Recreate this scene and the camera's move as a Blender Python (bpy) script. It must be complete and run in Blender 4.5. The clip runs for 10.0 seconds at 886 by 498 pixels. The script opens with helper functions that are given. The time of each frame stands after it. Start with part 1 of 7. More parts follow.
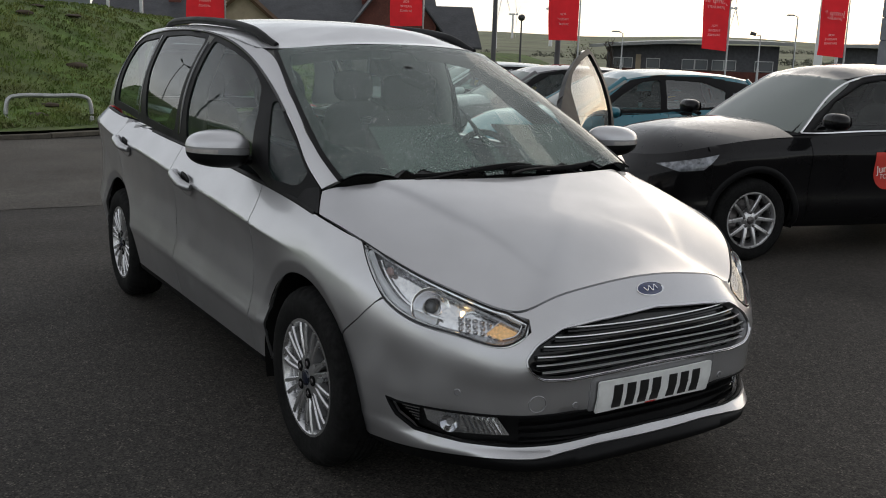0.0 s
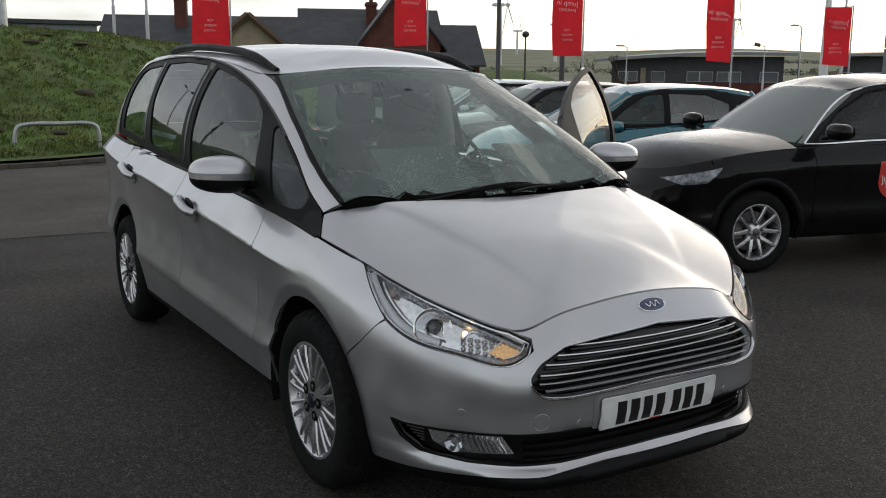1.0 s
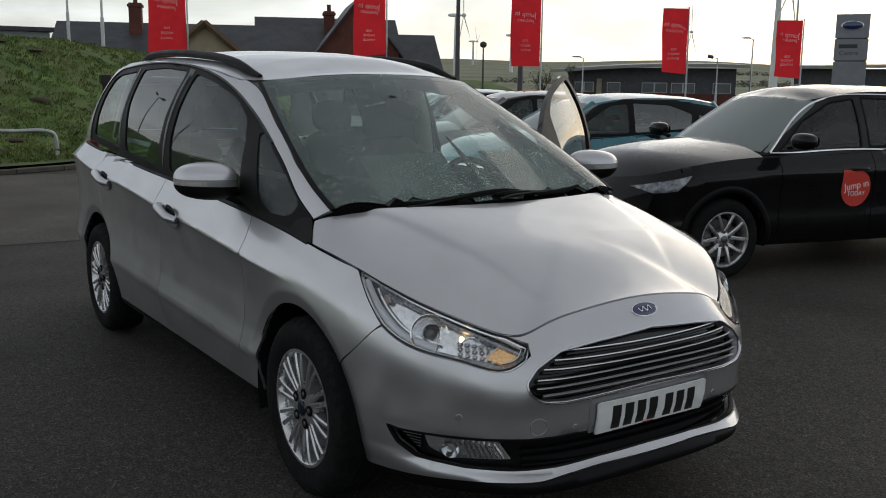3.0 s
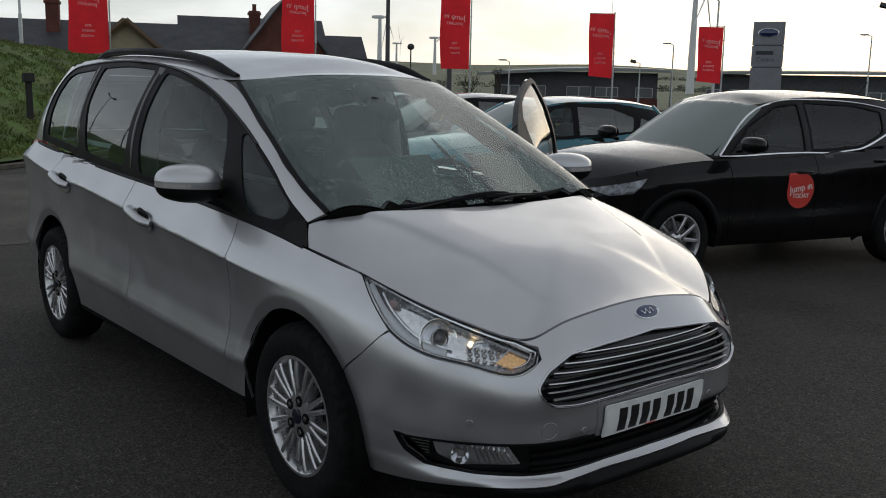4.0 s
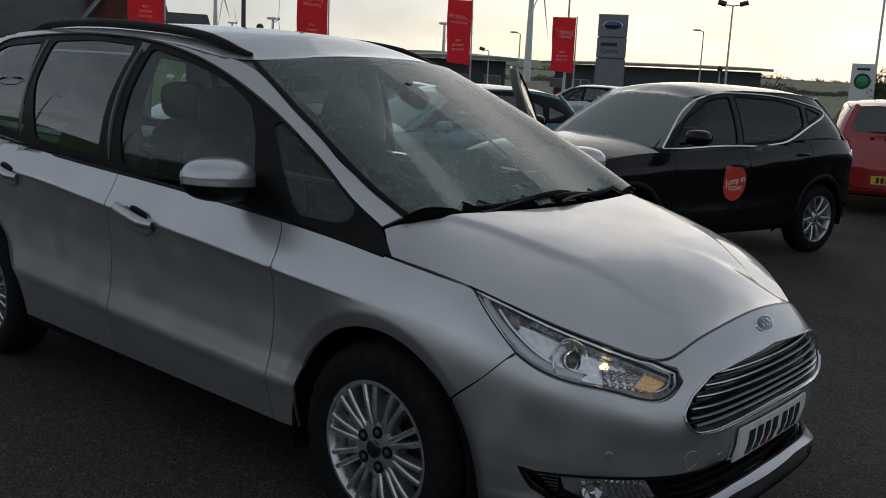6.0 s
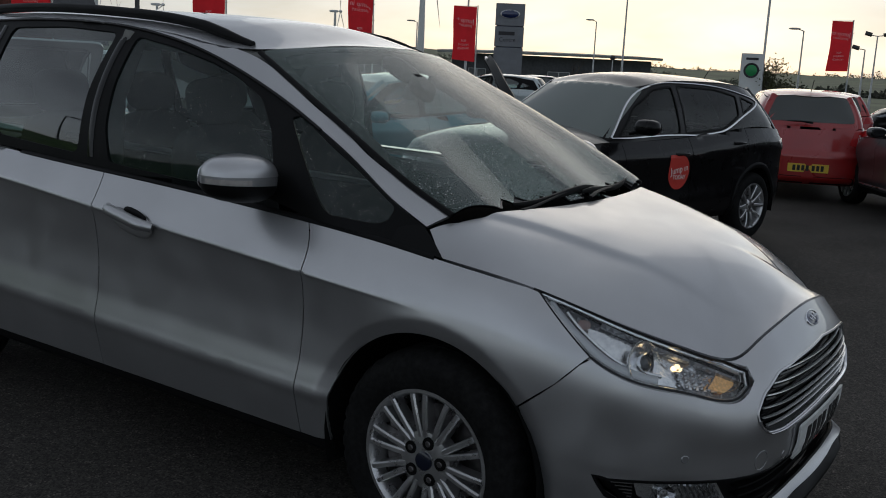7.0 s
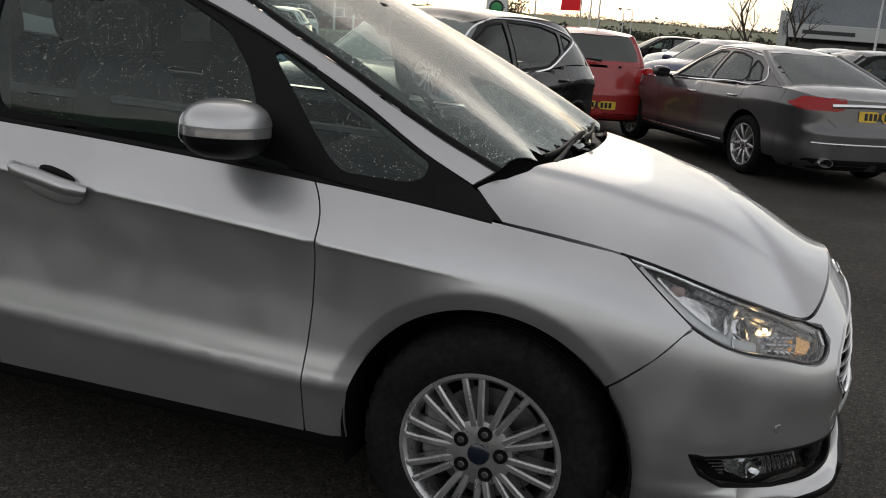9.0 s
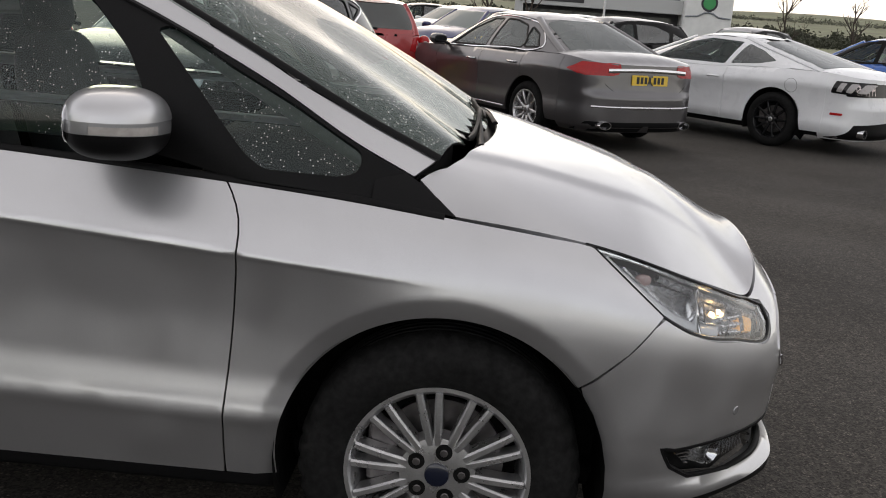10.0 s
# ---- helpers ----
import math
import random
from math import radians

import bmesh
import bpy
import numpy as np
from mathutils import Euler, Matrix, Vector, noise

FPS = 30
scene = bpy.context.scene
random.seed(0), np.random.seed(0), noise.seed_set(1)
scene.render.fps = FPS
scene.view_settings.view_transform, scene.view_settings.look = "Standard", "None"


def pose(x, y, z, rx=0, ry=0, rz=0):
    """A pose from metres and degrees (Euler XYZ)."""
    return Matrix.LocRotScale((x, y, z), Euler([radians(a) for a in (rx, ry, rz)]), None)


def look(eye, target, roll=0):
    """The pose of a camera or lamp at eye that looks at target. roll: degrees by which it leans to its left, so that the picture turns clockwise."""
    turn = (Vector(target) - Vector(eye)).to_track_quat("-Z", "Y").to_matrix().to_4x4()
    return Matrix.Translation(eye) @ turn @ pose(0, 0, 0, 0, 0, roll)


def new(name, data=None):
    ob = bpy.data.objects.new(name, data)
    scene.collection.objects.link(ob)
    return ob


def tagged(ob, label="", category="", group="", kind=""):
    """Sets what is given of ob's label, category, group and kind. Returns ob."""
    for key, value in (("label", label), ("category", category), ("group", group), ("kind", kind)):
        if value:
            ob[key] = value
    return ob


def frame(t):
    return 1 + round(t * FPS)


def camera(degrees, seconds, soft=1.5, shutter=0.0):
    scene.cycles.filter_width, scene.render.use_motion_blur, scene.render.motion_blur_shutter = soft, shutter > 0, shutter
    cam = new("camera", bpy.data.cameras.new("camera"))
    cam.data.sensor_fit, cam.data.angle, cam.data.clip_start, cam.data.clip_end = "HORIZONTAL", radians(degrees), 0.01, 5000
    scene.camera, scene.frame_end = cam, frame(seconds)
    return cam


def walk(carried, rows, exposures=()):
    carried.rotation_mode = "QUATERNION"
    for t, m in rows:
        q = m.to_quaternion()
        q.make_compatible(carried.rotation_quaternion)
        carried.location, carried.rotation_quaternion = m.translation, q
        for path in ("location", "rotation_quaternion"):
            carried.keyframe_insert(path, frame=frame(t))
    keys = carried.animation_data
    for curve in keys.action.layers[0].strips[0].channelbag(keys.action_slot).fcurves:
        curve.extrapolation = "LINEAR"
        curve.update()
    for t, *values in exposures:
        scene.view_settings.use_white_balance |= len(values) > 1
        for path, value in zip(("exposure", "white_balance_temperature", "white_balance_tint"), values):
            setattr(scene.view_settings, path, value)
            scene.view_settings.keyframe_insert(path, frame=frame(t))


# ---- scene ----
cam = camera(50.6, 10.0, 1.0)
PATH = [
    (0, (3.135, -2.25, 1.562), (1.474, -1.214, 1.155), 1.8),
    (0.5, (3.141, -2.236, 1.564), (1.469, -1.21, 1.174), 1.3),
    (1, (3.164, -2.234, 1.577), (1.485, -1.212, 1.206), 0.4),
    (1.5, (3.173, -2.23, 1.58), (1.491, -1.208, 1.222), 0.0),
    (2, (3.184, -2.225, 1.574), (1.497, -1.212, 1.219), 0.2),
    (3.5, (3.019, -2.457, 1.561), (1.438, -1.282, 1.212), 1.1),
    (4, (2.905, -2.547, 1.558), (1.368, -1.314, 1.215), 1.3),
    (4.5, (2.691, -2.591, 1.56), (1.178, -1.323, 1.237), 1.6),
    (5, (2.485, -2.703, 1.545), (1.04, -1.362, 1.21), 2.7),
    (5.5, (2.27, -2.861, 1.548), (0.917, -1.431, 1.194), 2.7),
    (5.7, (2.178, -2.89, 1.546), (0.848, -1.442, 1.185), 2.6),
    (6.8, (1.634, -3.026, 1.515), (0.471, -1.439, 1.152), 3.2),
    (7, (1.557, -3.091, 1.524), (0.438, -1.476, 1.148), 2.9),
    (7.5, (1.321, -3.109, 1.502), (0.248, -1.472, 1.092), 3.1),
    (8, (1.078, -3.093, 1.5), (0.016, -1.45, 1.083), 4.1),
    (8.5, (0.829, -3.145, 1.483), (-0.042, -1.398, 1.047), 4.5),
    (9, (0.591, -3.121, 1.463), (-0.016, -1.276, 0.988), 4.4),
    (9.5, (0.324, -2.985, 1.458), (-0.106, -1.092, 0.973), 4.4),
    (10, (0.069, -2.937, 1.436), (-0.021, -1.003, 0.935), 4.4),
]
walk(cam, [(t, look(eye, target, roll)) for t, eye, target, roll in PATH],
     [(0, .20, 6700, 12), (2, .12, 6500, 10), (3.5, -.15, 6450, 10), (4.0, -.22, 6350, 10), (4.5, -.42, 6300, 10), (5.5, -.62, 6150, 10), (7, -.72, 6050, 10), (7.5, -.46, 6250, 10), (8, -.32, 6350, 11), (8.5, 0, 6400, 10), (9, .22, 7000, 13), (9.5, .52, 7100, 15), (10, .68, 7100, 16)])

# ---- light: a hazy low sun behind broken cloud ----
SUN_AZIMUTH, SUN_HEIGHT = 114.0, 18.0
sun_way = Vector((math.cos(radians(SUN_AZIMUTH)) * math.cos(radians(SUN_HEIGHT)), math.sin(radians(SUN_AZIMUTH)) * math.cos(radians(SUN_HEIGHT)), math.sin(radians(SUN_HEIGHT))))
world = bpy.data.worlds.new("sky")
scene.world = world
world.use_nodes = True
wn = world.node_tree


def wmath(op, a, b=None, c=None):
    n = wn.nodes.new("ShaderNodeMath")
    n.operation = op
    for i, v in enumerate((a, b, c)):
        if v is None:
            continue
        if hasattr(v, "links"):
            wn.links.new(v, n.inputs[i])
        else:
            n.inputs[i].default_value = v
    return n.outputs[0]


def wmix(fac, a, b, how="MIX"):
    n = wn.nodes.new("ShaderNodeMix")
    n.data_type, n.blend_type, n.clamp_factor = "RGBA", how, True
    for sock, v in ((n.inputs["Factor"], fac), (n.inputs["A"], a), (n.inputs["B"], b)):
        if hasattr(v, "links"):
            wn.links.new(v, sock)
        else:
            sock.default_value = v
    return n.outputs["Result"]


skyt = wn.nodes.new("ShaderNodeTexSky")
skyt.sky_type, skyt.sun_disc = "NISHITA", False
skyt.sun_elevation, skyt.sun_rotation = radians(SUN_HEIGHT), radians(90 - SUN_AZIMUTH)
coord = wn.nodes.new("ShaderNodeTexCoord").outputs["Generated"]
split = wn.nodes.new("ShaderNodeSeparateXYZ")
wn.links.new(coord, split.inputs[0])
height = wmath("MAXIMUM", split.outputs[2], 0.0)
low = wmath("ADD", height, .22)
flat = wn.nodes.new("ShaderNodeCombineXYZ")
wn.links.new(wmath("DIVIDE", split.outputs[0], low), flat.inputs[0])
wn.links.new(wmath("DIVIDE", split.outputs[1], low), flat.inputs[1])
wn.links.new(wmath("MULTIPLY", height, 2.0), flat.inputs[2])
clouds = wn.nodes.new("ShaderNodeTexNoise")
clouds.inputs["Scale"].default_value, clouds.inputs["Detail"].default_value, clouds.inputs["Roughness"].default_value = 1.15, 7, .55
clouds.inputs["Distortion"].default_value = .4
wn.links.new(flat.outputs[0], clouds.inputs["Vector"])
cover = wn.nodes.new("ShaderNodeMapRange")
for k, v in (("From Min", .36), ("From Max", .62), ("To Min", 0), ("To Max", 1)):
    cover.inputs[k].default_value = v
wn.links.new(clouds.outputs["Fac"], cover.inputs["Value"])
toward = wn.nodes.new("ShaderNodeVectorMath")
toward.operation = "DOT_PRODUCT"
wn.links.new(coord, toward.inputs[0])
toward.inputs[1].default_value = sun_way
facing = wmath("MAXIMUM", toward.outputs["Value"], 0.0)
glow = wmath("ADD", wmath("MULTIPLY", wmath("POWER", facing, 9.0), 1.2), wmath("MULTIPLY", wmath("POWER", facing, 60.0), 1.0))
thin = wmix(cover.outputs["Result"], (9.0, 9.4, 9.6, 1), (5.6, 5.75, 5.9, 1))
thin = wmix(.30, thin, skyt.outputs[0])
lift = wn.nodes.new("ShaderNodeMapRange")                         # pale towards the horizon, greyer overhead
for k, v in (("From Min", .08), ("From Max", .75), ("To Min", 1.24), ("To Max", .84)):
    lift.inputs[k].default_value = v
wn.links.new(height, lift.inputs["Value"])
thin = wmix(1.0, thin, lift.outputs["Result"], "MULTIPLY")
warm = wmix(1.0, (1.0, .93, .78, 1), glow, "MULTIPLY")
warm = wmix(1.0, warm, wmath("MULTIPLY_ADD", cover.outputs["Result"], -.45, 1.0), "MULTIPLY")
total = wmix(1.0, thin, warm, "ADD")
wn.links.new(total, wn.nodes["Background"].inputs[0])
wn.nodes["Background"].inputs[1].default_value = 0.10
sun = new("sun", bpy.data.lights.new("sun", "SUN"))
sun.data.energy, sun.data.angle, sun.data.color = 0.22, radians(45), (1.0, .92, .80)
sun.matrix_world = look(sun_way * 50, (0, 0, 0))

from mathutils.bvhtree import BVHTree
from mathutils.geometry import delaunay_2d_cdt
from mathutils.interpolate import poly_3d_calc

# ---- curve and surface tools ----
def spline(ts, vs, ends=None):
    """A C2 cubic through (ts, vs); ends: slopes at both ends, or None for free ends."""
    ts, vs = np.asarray(ts, float), np.asarray(vs, float)
    n = len(ts)
    h = np.diff(ts)
    a, r = np.zeros((n, n)), np.zeros(n)
    for i in range(1, n - 1):
        a[i, i - 1], a[i, i], a[i, i + 1] = 1 / h[i - 1], 2 * (1 / h[i - 1] + 1 / h[i]), 1 / h[i]
        r[i] = 3 * ((vs[i] - vs[i - 1]) / h[i - 1] ** 2 + (vs[i + 1] - vs[i]) / h[i] ** 2)
    if ends:
        a[0, 0] = a[-1, -1] = 1
        r[0], r[-1] = ends
    else:
        a[0, 0], a[0, 1], r[0] = 2, 1, 3 * (vs[1] - vs[0]) / h[0]
        a[-1, -1], a[-1, -2], r[-1] = 2, 1, 3 * (vs[-1] - vs[-2]) / h[-1]
    return hermite(ts, vs, np.linalg.solve(a, r))


def hermite(ts, vs, m):
    def f(q):
        q = np.clip(np.asarray(q, float), ts[0], ts[-1])
        i = np.clip(np.searchsorted(ts, q, side="right") - 1, 0, len(ts) - 2)
        h = ts[i + 1] - ts[i]
        s = (q - ts[i]) / h
        return (vs[i] * (1 + 2 * s) * (1 - s) ** 2 + m[i] * h * s * (1 - s) ** 2
                + vs[i + 1] * s * s * (3 - 2 * s) + m[i + 1] * h * s * s * (s - 1))
    return f


def table(pairs):
    """A monotone cubic through (x, y) pairs."""
    ts, vs = np.array([p[0] for p in pairs], float), np.array([p[1] for p in pairs], float)
    d = np.diff(vs) / np.diff(ts)
    m = np.zeros(len(ts))
    m[0], m[-1] = d[0], d[-1]
    for i in range(1, len(ts) - 1):
        if d[i - 1] * d[i] > 0:
            m[i] = 2 * d[i - 1] * d[i] / (d[i - 1] + d[i])
    return hermite(ts, vs, m)


def around(points, count):
    """Samples of a half plan, from the rear's middle round the side to the front's middle: columns as given in points."""
    p = np.array(points, float)
    ts = np.concatenate(([0], np.cumsum(np.hypot(*np.diff(p[:, :2], axis=0).T))))
    q = np.linspace(0, ts[-1], count)
    cols = [spline(ts, p[:, 0], (0, 0))(q), spline(ts, p[:, 1], (1, -1))(q)]
    cols += [spline(ts, p[:, k], (0, 0))(q) for k in range(2, p.shape[1])]
    return np.array(cols).T


def grid_normals(p):
    du, dv = np.gradient(p, axis=0), np.gradient(p, axis=1)
    n = np.cross(dv, du)
    return n / np.maximum(np.linalg.norm(n, axis=2, keepdims=True), 1e-9)


def lower_shell(spec, nu=300, nv=84, nd=26):
    """Half of a car's lower body (y > 0): bumpers and sides as one band, and the deck of bonnet and boot."""
    c = around(spec["plan"], nu)
    t = np.gradient(c[:, :2], axis=0)
    t /= np.linalg.norm(t, axis=1, keepdims=True)
    n = np.stack((-t[:, 1], t[:, 0]), 1)
    side, front, rear = table(spec["side"]), table(spec["front"]), table(spec["rear"])
    zn = np.sort(np.concatenate((np.linspace(0, 1, nv - 12), np.linspace(spec["crease"] - 0.03, spec["crease"] + 0.03, 12))))
    wf, wr = np.maximum(n[:, 0], 0) ** 2, np.maximum(-n[:, 0], 0) ** 2
    zs = zn[None]
    zn = np.repeat(zs, nu, 0)
    if "rise" in spec:                                            # the crease climbs along the side, and the rows with it
        r, cr = table(spec["rise"])(c[:, 0])[:, None], spec["crease"]
        zn = np.where(zs < cr, zs * r / cr, r + (zs - cr) * (1 - r) / (1 - cr))
    flank = np.repeat(side(zs), nu, 0)
    if "plain" in spec:                                           # and fades out ahead
        lo, hi = spec["fade"]
        k = np.clip((c[:, 0] - lo) / (hi - lo), 0, 1)[:, None]
        k = k * k * (3 - 2 * k)
        flank = flank * (1 - k) + table(spec["plain"])(zn) * k
    zr = c[:, None, 2] + (c[:, 3] - c[:, 2])[:, None] * zn
    for ax, az in spec.get("arches", ()):                         # flared lips round the wheels
        d = np.hypot(c[:, None, 0] - ax, zr - az)
        k = np.clip((.442 - d) / .046, 0, 1.2)
        flank = flank - spec["flare"] * k
    off = (n[:, 1] ** 2)[:, None] * flank + wf[:, None] * front(zn) + wr[:, None] * rear(zn)
    xy = c[:, None, :2] + n[:, None, :] * off[:, :, None]
    z = c[:, None, 2] + (c[:, 3] - c[:, 2])[:, None] * zn
    band = np.concatenate((xy, z[:, :, None]), 2)
    top = band[:, -1]
    lo, hi = spec["spine"]
    xc = np.clip(top[:, 0], lo, hi)
    s = np.linspace(0, 1, nd) ** 1.6
    x = top[:, None, 0] + (xc - top[:, 0])[:, None] * s
    y = top[:, None, 1] * (1 - s)
    power = table(spec["roll"])(x)
    z = top[:, None, 2] + (table(spec["deck"])(x) - top[:, None, 2]) * (1 - (1 - s) ** power)
    deck = np.stack((x, y, z), 2)
    return band, deck


def cabin_shell(spec, nu=200, nv=40, nd=24):
    """Half of the glasshouse: a band of windows and pillars from the belt to the roof's edge, and the roof."""
    base, top = around(spec["base"], nu), around(spec["top"], nu)
    t = np.gradient(base[:, :2], axis=0)
    t /= np.linalg.norm(t, axis=1, keepdims=True)
    n = np.stack((-t[:, 1], t[:, 0], 0 * t[:, 0]), 1)
    h = np.linspace(0, 1, nv)
    band = base[:, None, :] * (1 - h)[None, :, None] + top[:, None, :] * h[None, :, None]
    band = band + n[:, None, :] * (spec["bulge"] * 4 * h * (1 - h))[None, :, None]
    e = band[:, -1]
    lo, hi = spec["roof_spine"]
    xc = np.clip(e[:, 0], lo, hi)
    s = np.linspace(0, 1, nd) ** 1.5
    x = e[:, None, 0] + (xc - e[:, 0])[:, None] * s
    y = e[:, None, 1] * (1 - s)
    z = e[:, None, 2] + (table(spec["roof"])(x) - e[:, None, 2]) * (1 - (1 - s) ** spec["roof_roll"])
    return band, np.stack((x, y, z), 2)




# ---- mesh tools ----
def finish(name, bm, mat, parent=None, label="", smooth=None):
    """Link a bmesh as one mesh object. smooth: the angle in degrees below which edges are smooth."""
    if smooth is not None:
        for f in bm.faces:
            f.smooth = True
        for e in bm.edges:
            if len(e.link_faces) == 2 and e.calc_face_angle(0) > radians(smooth):
                e.smooth = False
    me = bpy.data.meshes.new(name)
    bm.to_mesh(me)
    bm.free()
    me.materials.append(mat)
    ob = new(name, me)
    if parent is not None:
        ob.parent = parent
    if label:
        ob["label"] = label
    return ob


part = finish


def box_bm(lo, hi, bevel=0.0, segments=2, m=None):
    bm = bmesh.new()
    bmesh.ops.create_cube(bm, size=1)
    for v in bm.verts:
        v.co = Vector([(a + b) / 2 + c * (b - a) for a, b, c in zip(lo, hi, v.co)])
    if bevel:
        bmesh.ops.bevel(bm, geom=bm.edges[:], offset=bevel, segments=segments, affect="EDGES", profile=.5)
    if m is not None:
        bm.transform(m)
    return bm


def join_bm(*bms):
    out = bmesh.new()
    for b in bms:
        me = bpy.data.meshes.new("tmp")
        b.to_mesh(me)
        b.free()
        out.from_mesh(me)
        bpy.data.meshes.remove(me)
    return out


def lathe_bm(profile, segments=48, m=None):
    """Turn (radius, along y) pairs about the y axis."""
    bm = bmesh.new()
    rings = []
    for r, y in profile:
        if r < 1e-6:
            rings.append([bm.verts.new((0, y, 0))])
        else:
            rings.append([bm.verts.new((r * math.cos(2 * math.pi * k / segments), y, r * math.sin(2 * math.pi * k / segments))) for k in range(segments)])
    for a, b in zip(rings, rings[1:]):
        for k in range(segments):
            q = [a[k % len(a)], a[(k + 1) % len(a)], b[(k + 1) % len(b)], b[k % len(b)]]
            q = [v for i, v in enumerate(q) if v not in q[:i]]
            if len(q) > 2:
                bm.faces.new(q)
    bmesh.ops.recalc_face_normals(bm, faces=bm.faces[:])
    if m is not None:
        bm.transform(m)
    return bm


def tube_bm(points, radius, sides=8, flat=1.0, caps=True, up=(0, 0, 1)):
    """Sweep a round (or flattened) section along points; radius: a number or one for each point."""
    pts = [Vector(p) for p in points]
    rad = radius if hasattr(radius, "__len__") else [radius] * len(pts)
    bm = bmesh.new()
    rings = []
    for i, p in enumerate(pts):
        t = (pts[min(i + 1, len(pts) - 1)] - pts[max(i - 1, 0)]).normalized()
        side = t.cross(Vector(up))
        side = side.normalized() if side.length > 1e-4 else t.orthogonal().normalized()
        over = side.cross(t)
        rings.append([bm.verts.new(p + side * rad[i] * math.cos(a) + over * rad[i] * flat * math.sin(a)) for a in (2 * math.pi * k / sides for k in range(sides))])
    for a, b in zip(rings, rings[1:]):
        for k in range(sides):
            bm.faces.new((a[k], a[(k + 1) % sides], b[(k + 1) % sides], b[k]))
    if caps:
        bm.faces.new(rings[0][::-1])
        bm.faces.new(rings[-1])
    bmesh.ops.recalc_face_normals(bm, faces=bm.faces[:])
    return bm


def blob_bm(half, power=2.6, rings=14, segments=28, m=None, zcut=(-1, 1)):
    """A superellipsoid of the given half sizes, between two levels of its height."""
    bm = bmesh.new()
    lo, hi = math.asin(zcut[0]), math.asin(zcut[1])
    sg = lambda v, e: math.copysign(abs(v) ** e, v)
    e = 2 / power
    rows = []
    for i in range(rings + 1):
        f = lo + (hi - lo) * i / rings
        rows.append([bm.verts.new((half[0] * sg(math.cos(f), e) * sg(math.cos(a), e), half[1] * sg(math.cos(f), e) * sg(math.sin(a), e), half[2] * sg(math.sin(f), e)))
                     for a in (2 * math.pi * k / segments for k in range(segments))])
    for a, b in zip(rows, rows[1:]):
        for k in range(segments):
            bm.faces.new((a[k], a[(k + 1) % segments], b[(k + 1) % segments], b[k]))
    bm.faces.new(rows[0][::-1])
    bm.faces.new(rows[-1])
    bmesh.ops.remove_doubles(bm, verts=bm.verts[:], dist=1e-5)
    if m is not None:
        bm.transform(m)
    return bm


def smooth_line(points, step=.02):
    """Points at even steps along a smooth curve through the given ones."""
    p = np.array(points, float)
    if len(p) < 3:
        n = max(2, int(np.linalg.norm(p[-1] - p[0]) / step) + 1)
        return [tuple(a) for a in np.linspace(p[0], p[-1], n)]
    ts = np.concatenate(([0], np.cumsum(np.linalg.norm(np.diff(p, axis=0), axis=1))))
    q = np.linspace(0, ts[-1], max(3, int(ts[-1] / step) + 1))
    return [tuple(a) for a in np.array([spline(ts, p[:, k])(q) for k in range(p.shape[1])]).T]


def arc(cx, cz, r, a0, a1, step=4):
    n = max(2, int(abs(a1 - a0) / step))
    return [(cx + r * math.cos(radians(a0 + (a1 - a0) * i / n)), cz + r * math.sin(radians(a0 + (a1 - a0) * i / n))) for i in range(n + 1)]


def rounded(points, radius, n=4):
    """A closed outline with its corners rounded."""
    out, k = [], len(points)
    for i in range(k):
        p, a, b = (np.array(points[j], float) for j in (i, i - 1, (i + 1) % k))
        u, w = a - p, b - p
        r = min(radius, .45 * np.linalg.norm(u), .45 * np.linalg.norm(w))
        s, e = p + u / np.linalg.norm(u) * r, p + w / np.linalg.norm(w) * r
        out += [tuple((1 - t) ** 2 * s + 2 * t * (1 - t) * p + t * t * e) for t in np.linspace(0, 1, n)]
    return out


def dense(points, step):
    """A closed outline with no side longer than step."""
    out = []
    for a, b in zip(points, list(points[1:]) + [points[0]]):
        a, b = np.array(a, float), np.array(b, float)
        d = np.linalg.norm(b - a)
        if d < 1e-6:
            continue
        n = max(1, int(math.ceil(d / step)))
        out += [tuple(a + (b - a) * i / n) for i in range(n)]
    return out


def inside(points, loop):
    p, l = np.asarray(points, float), np.asarray(loop, float)
    x, y = p[:, 0][:, None], p[:, 1][:, None]
    x0, y0 = l[:, 0], l[:, 1]
    x1, y1 = np.roll(x0, -1), np.roll(y0, -1)
    with np.errstate(divide="ignore", invalid="ignore"):
        hit = ((y0 > y) != (y1 > y)) & (x < (x1 - x0) * (y - y0) / (y1 - y0) + x0)
    return hit.sum(1) % 2 == 1


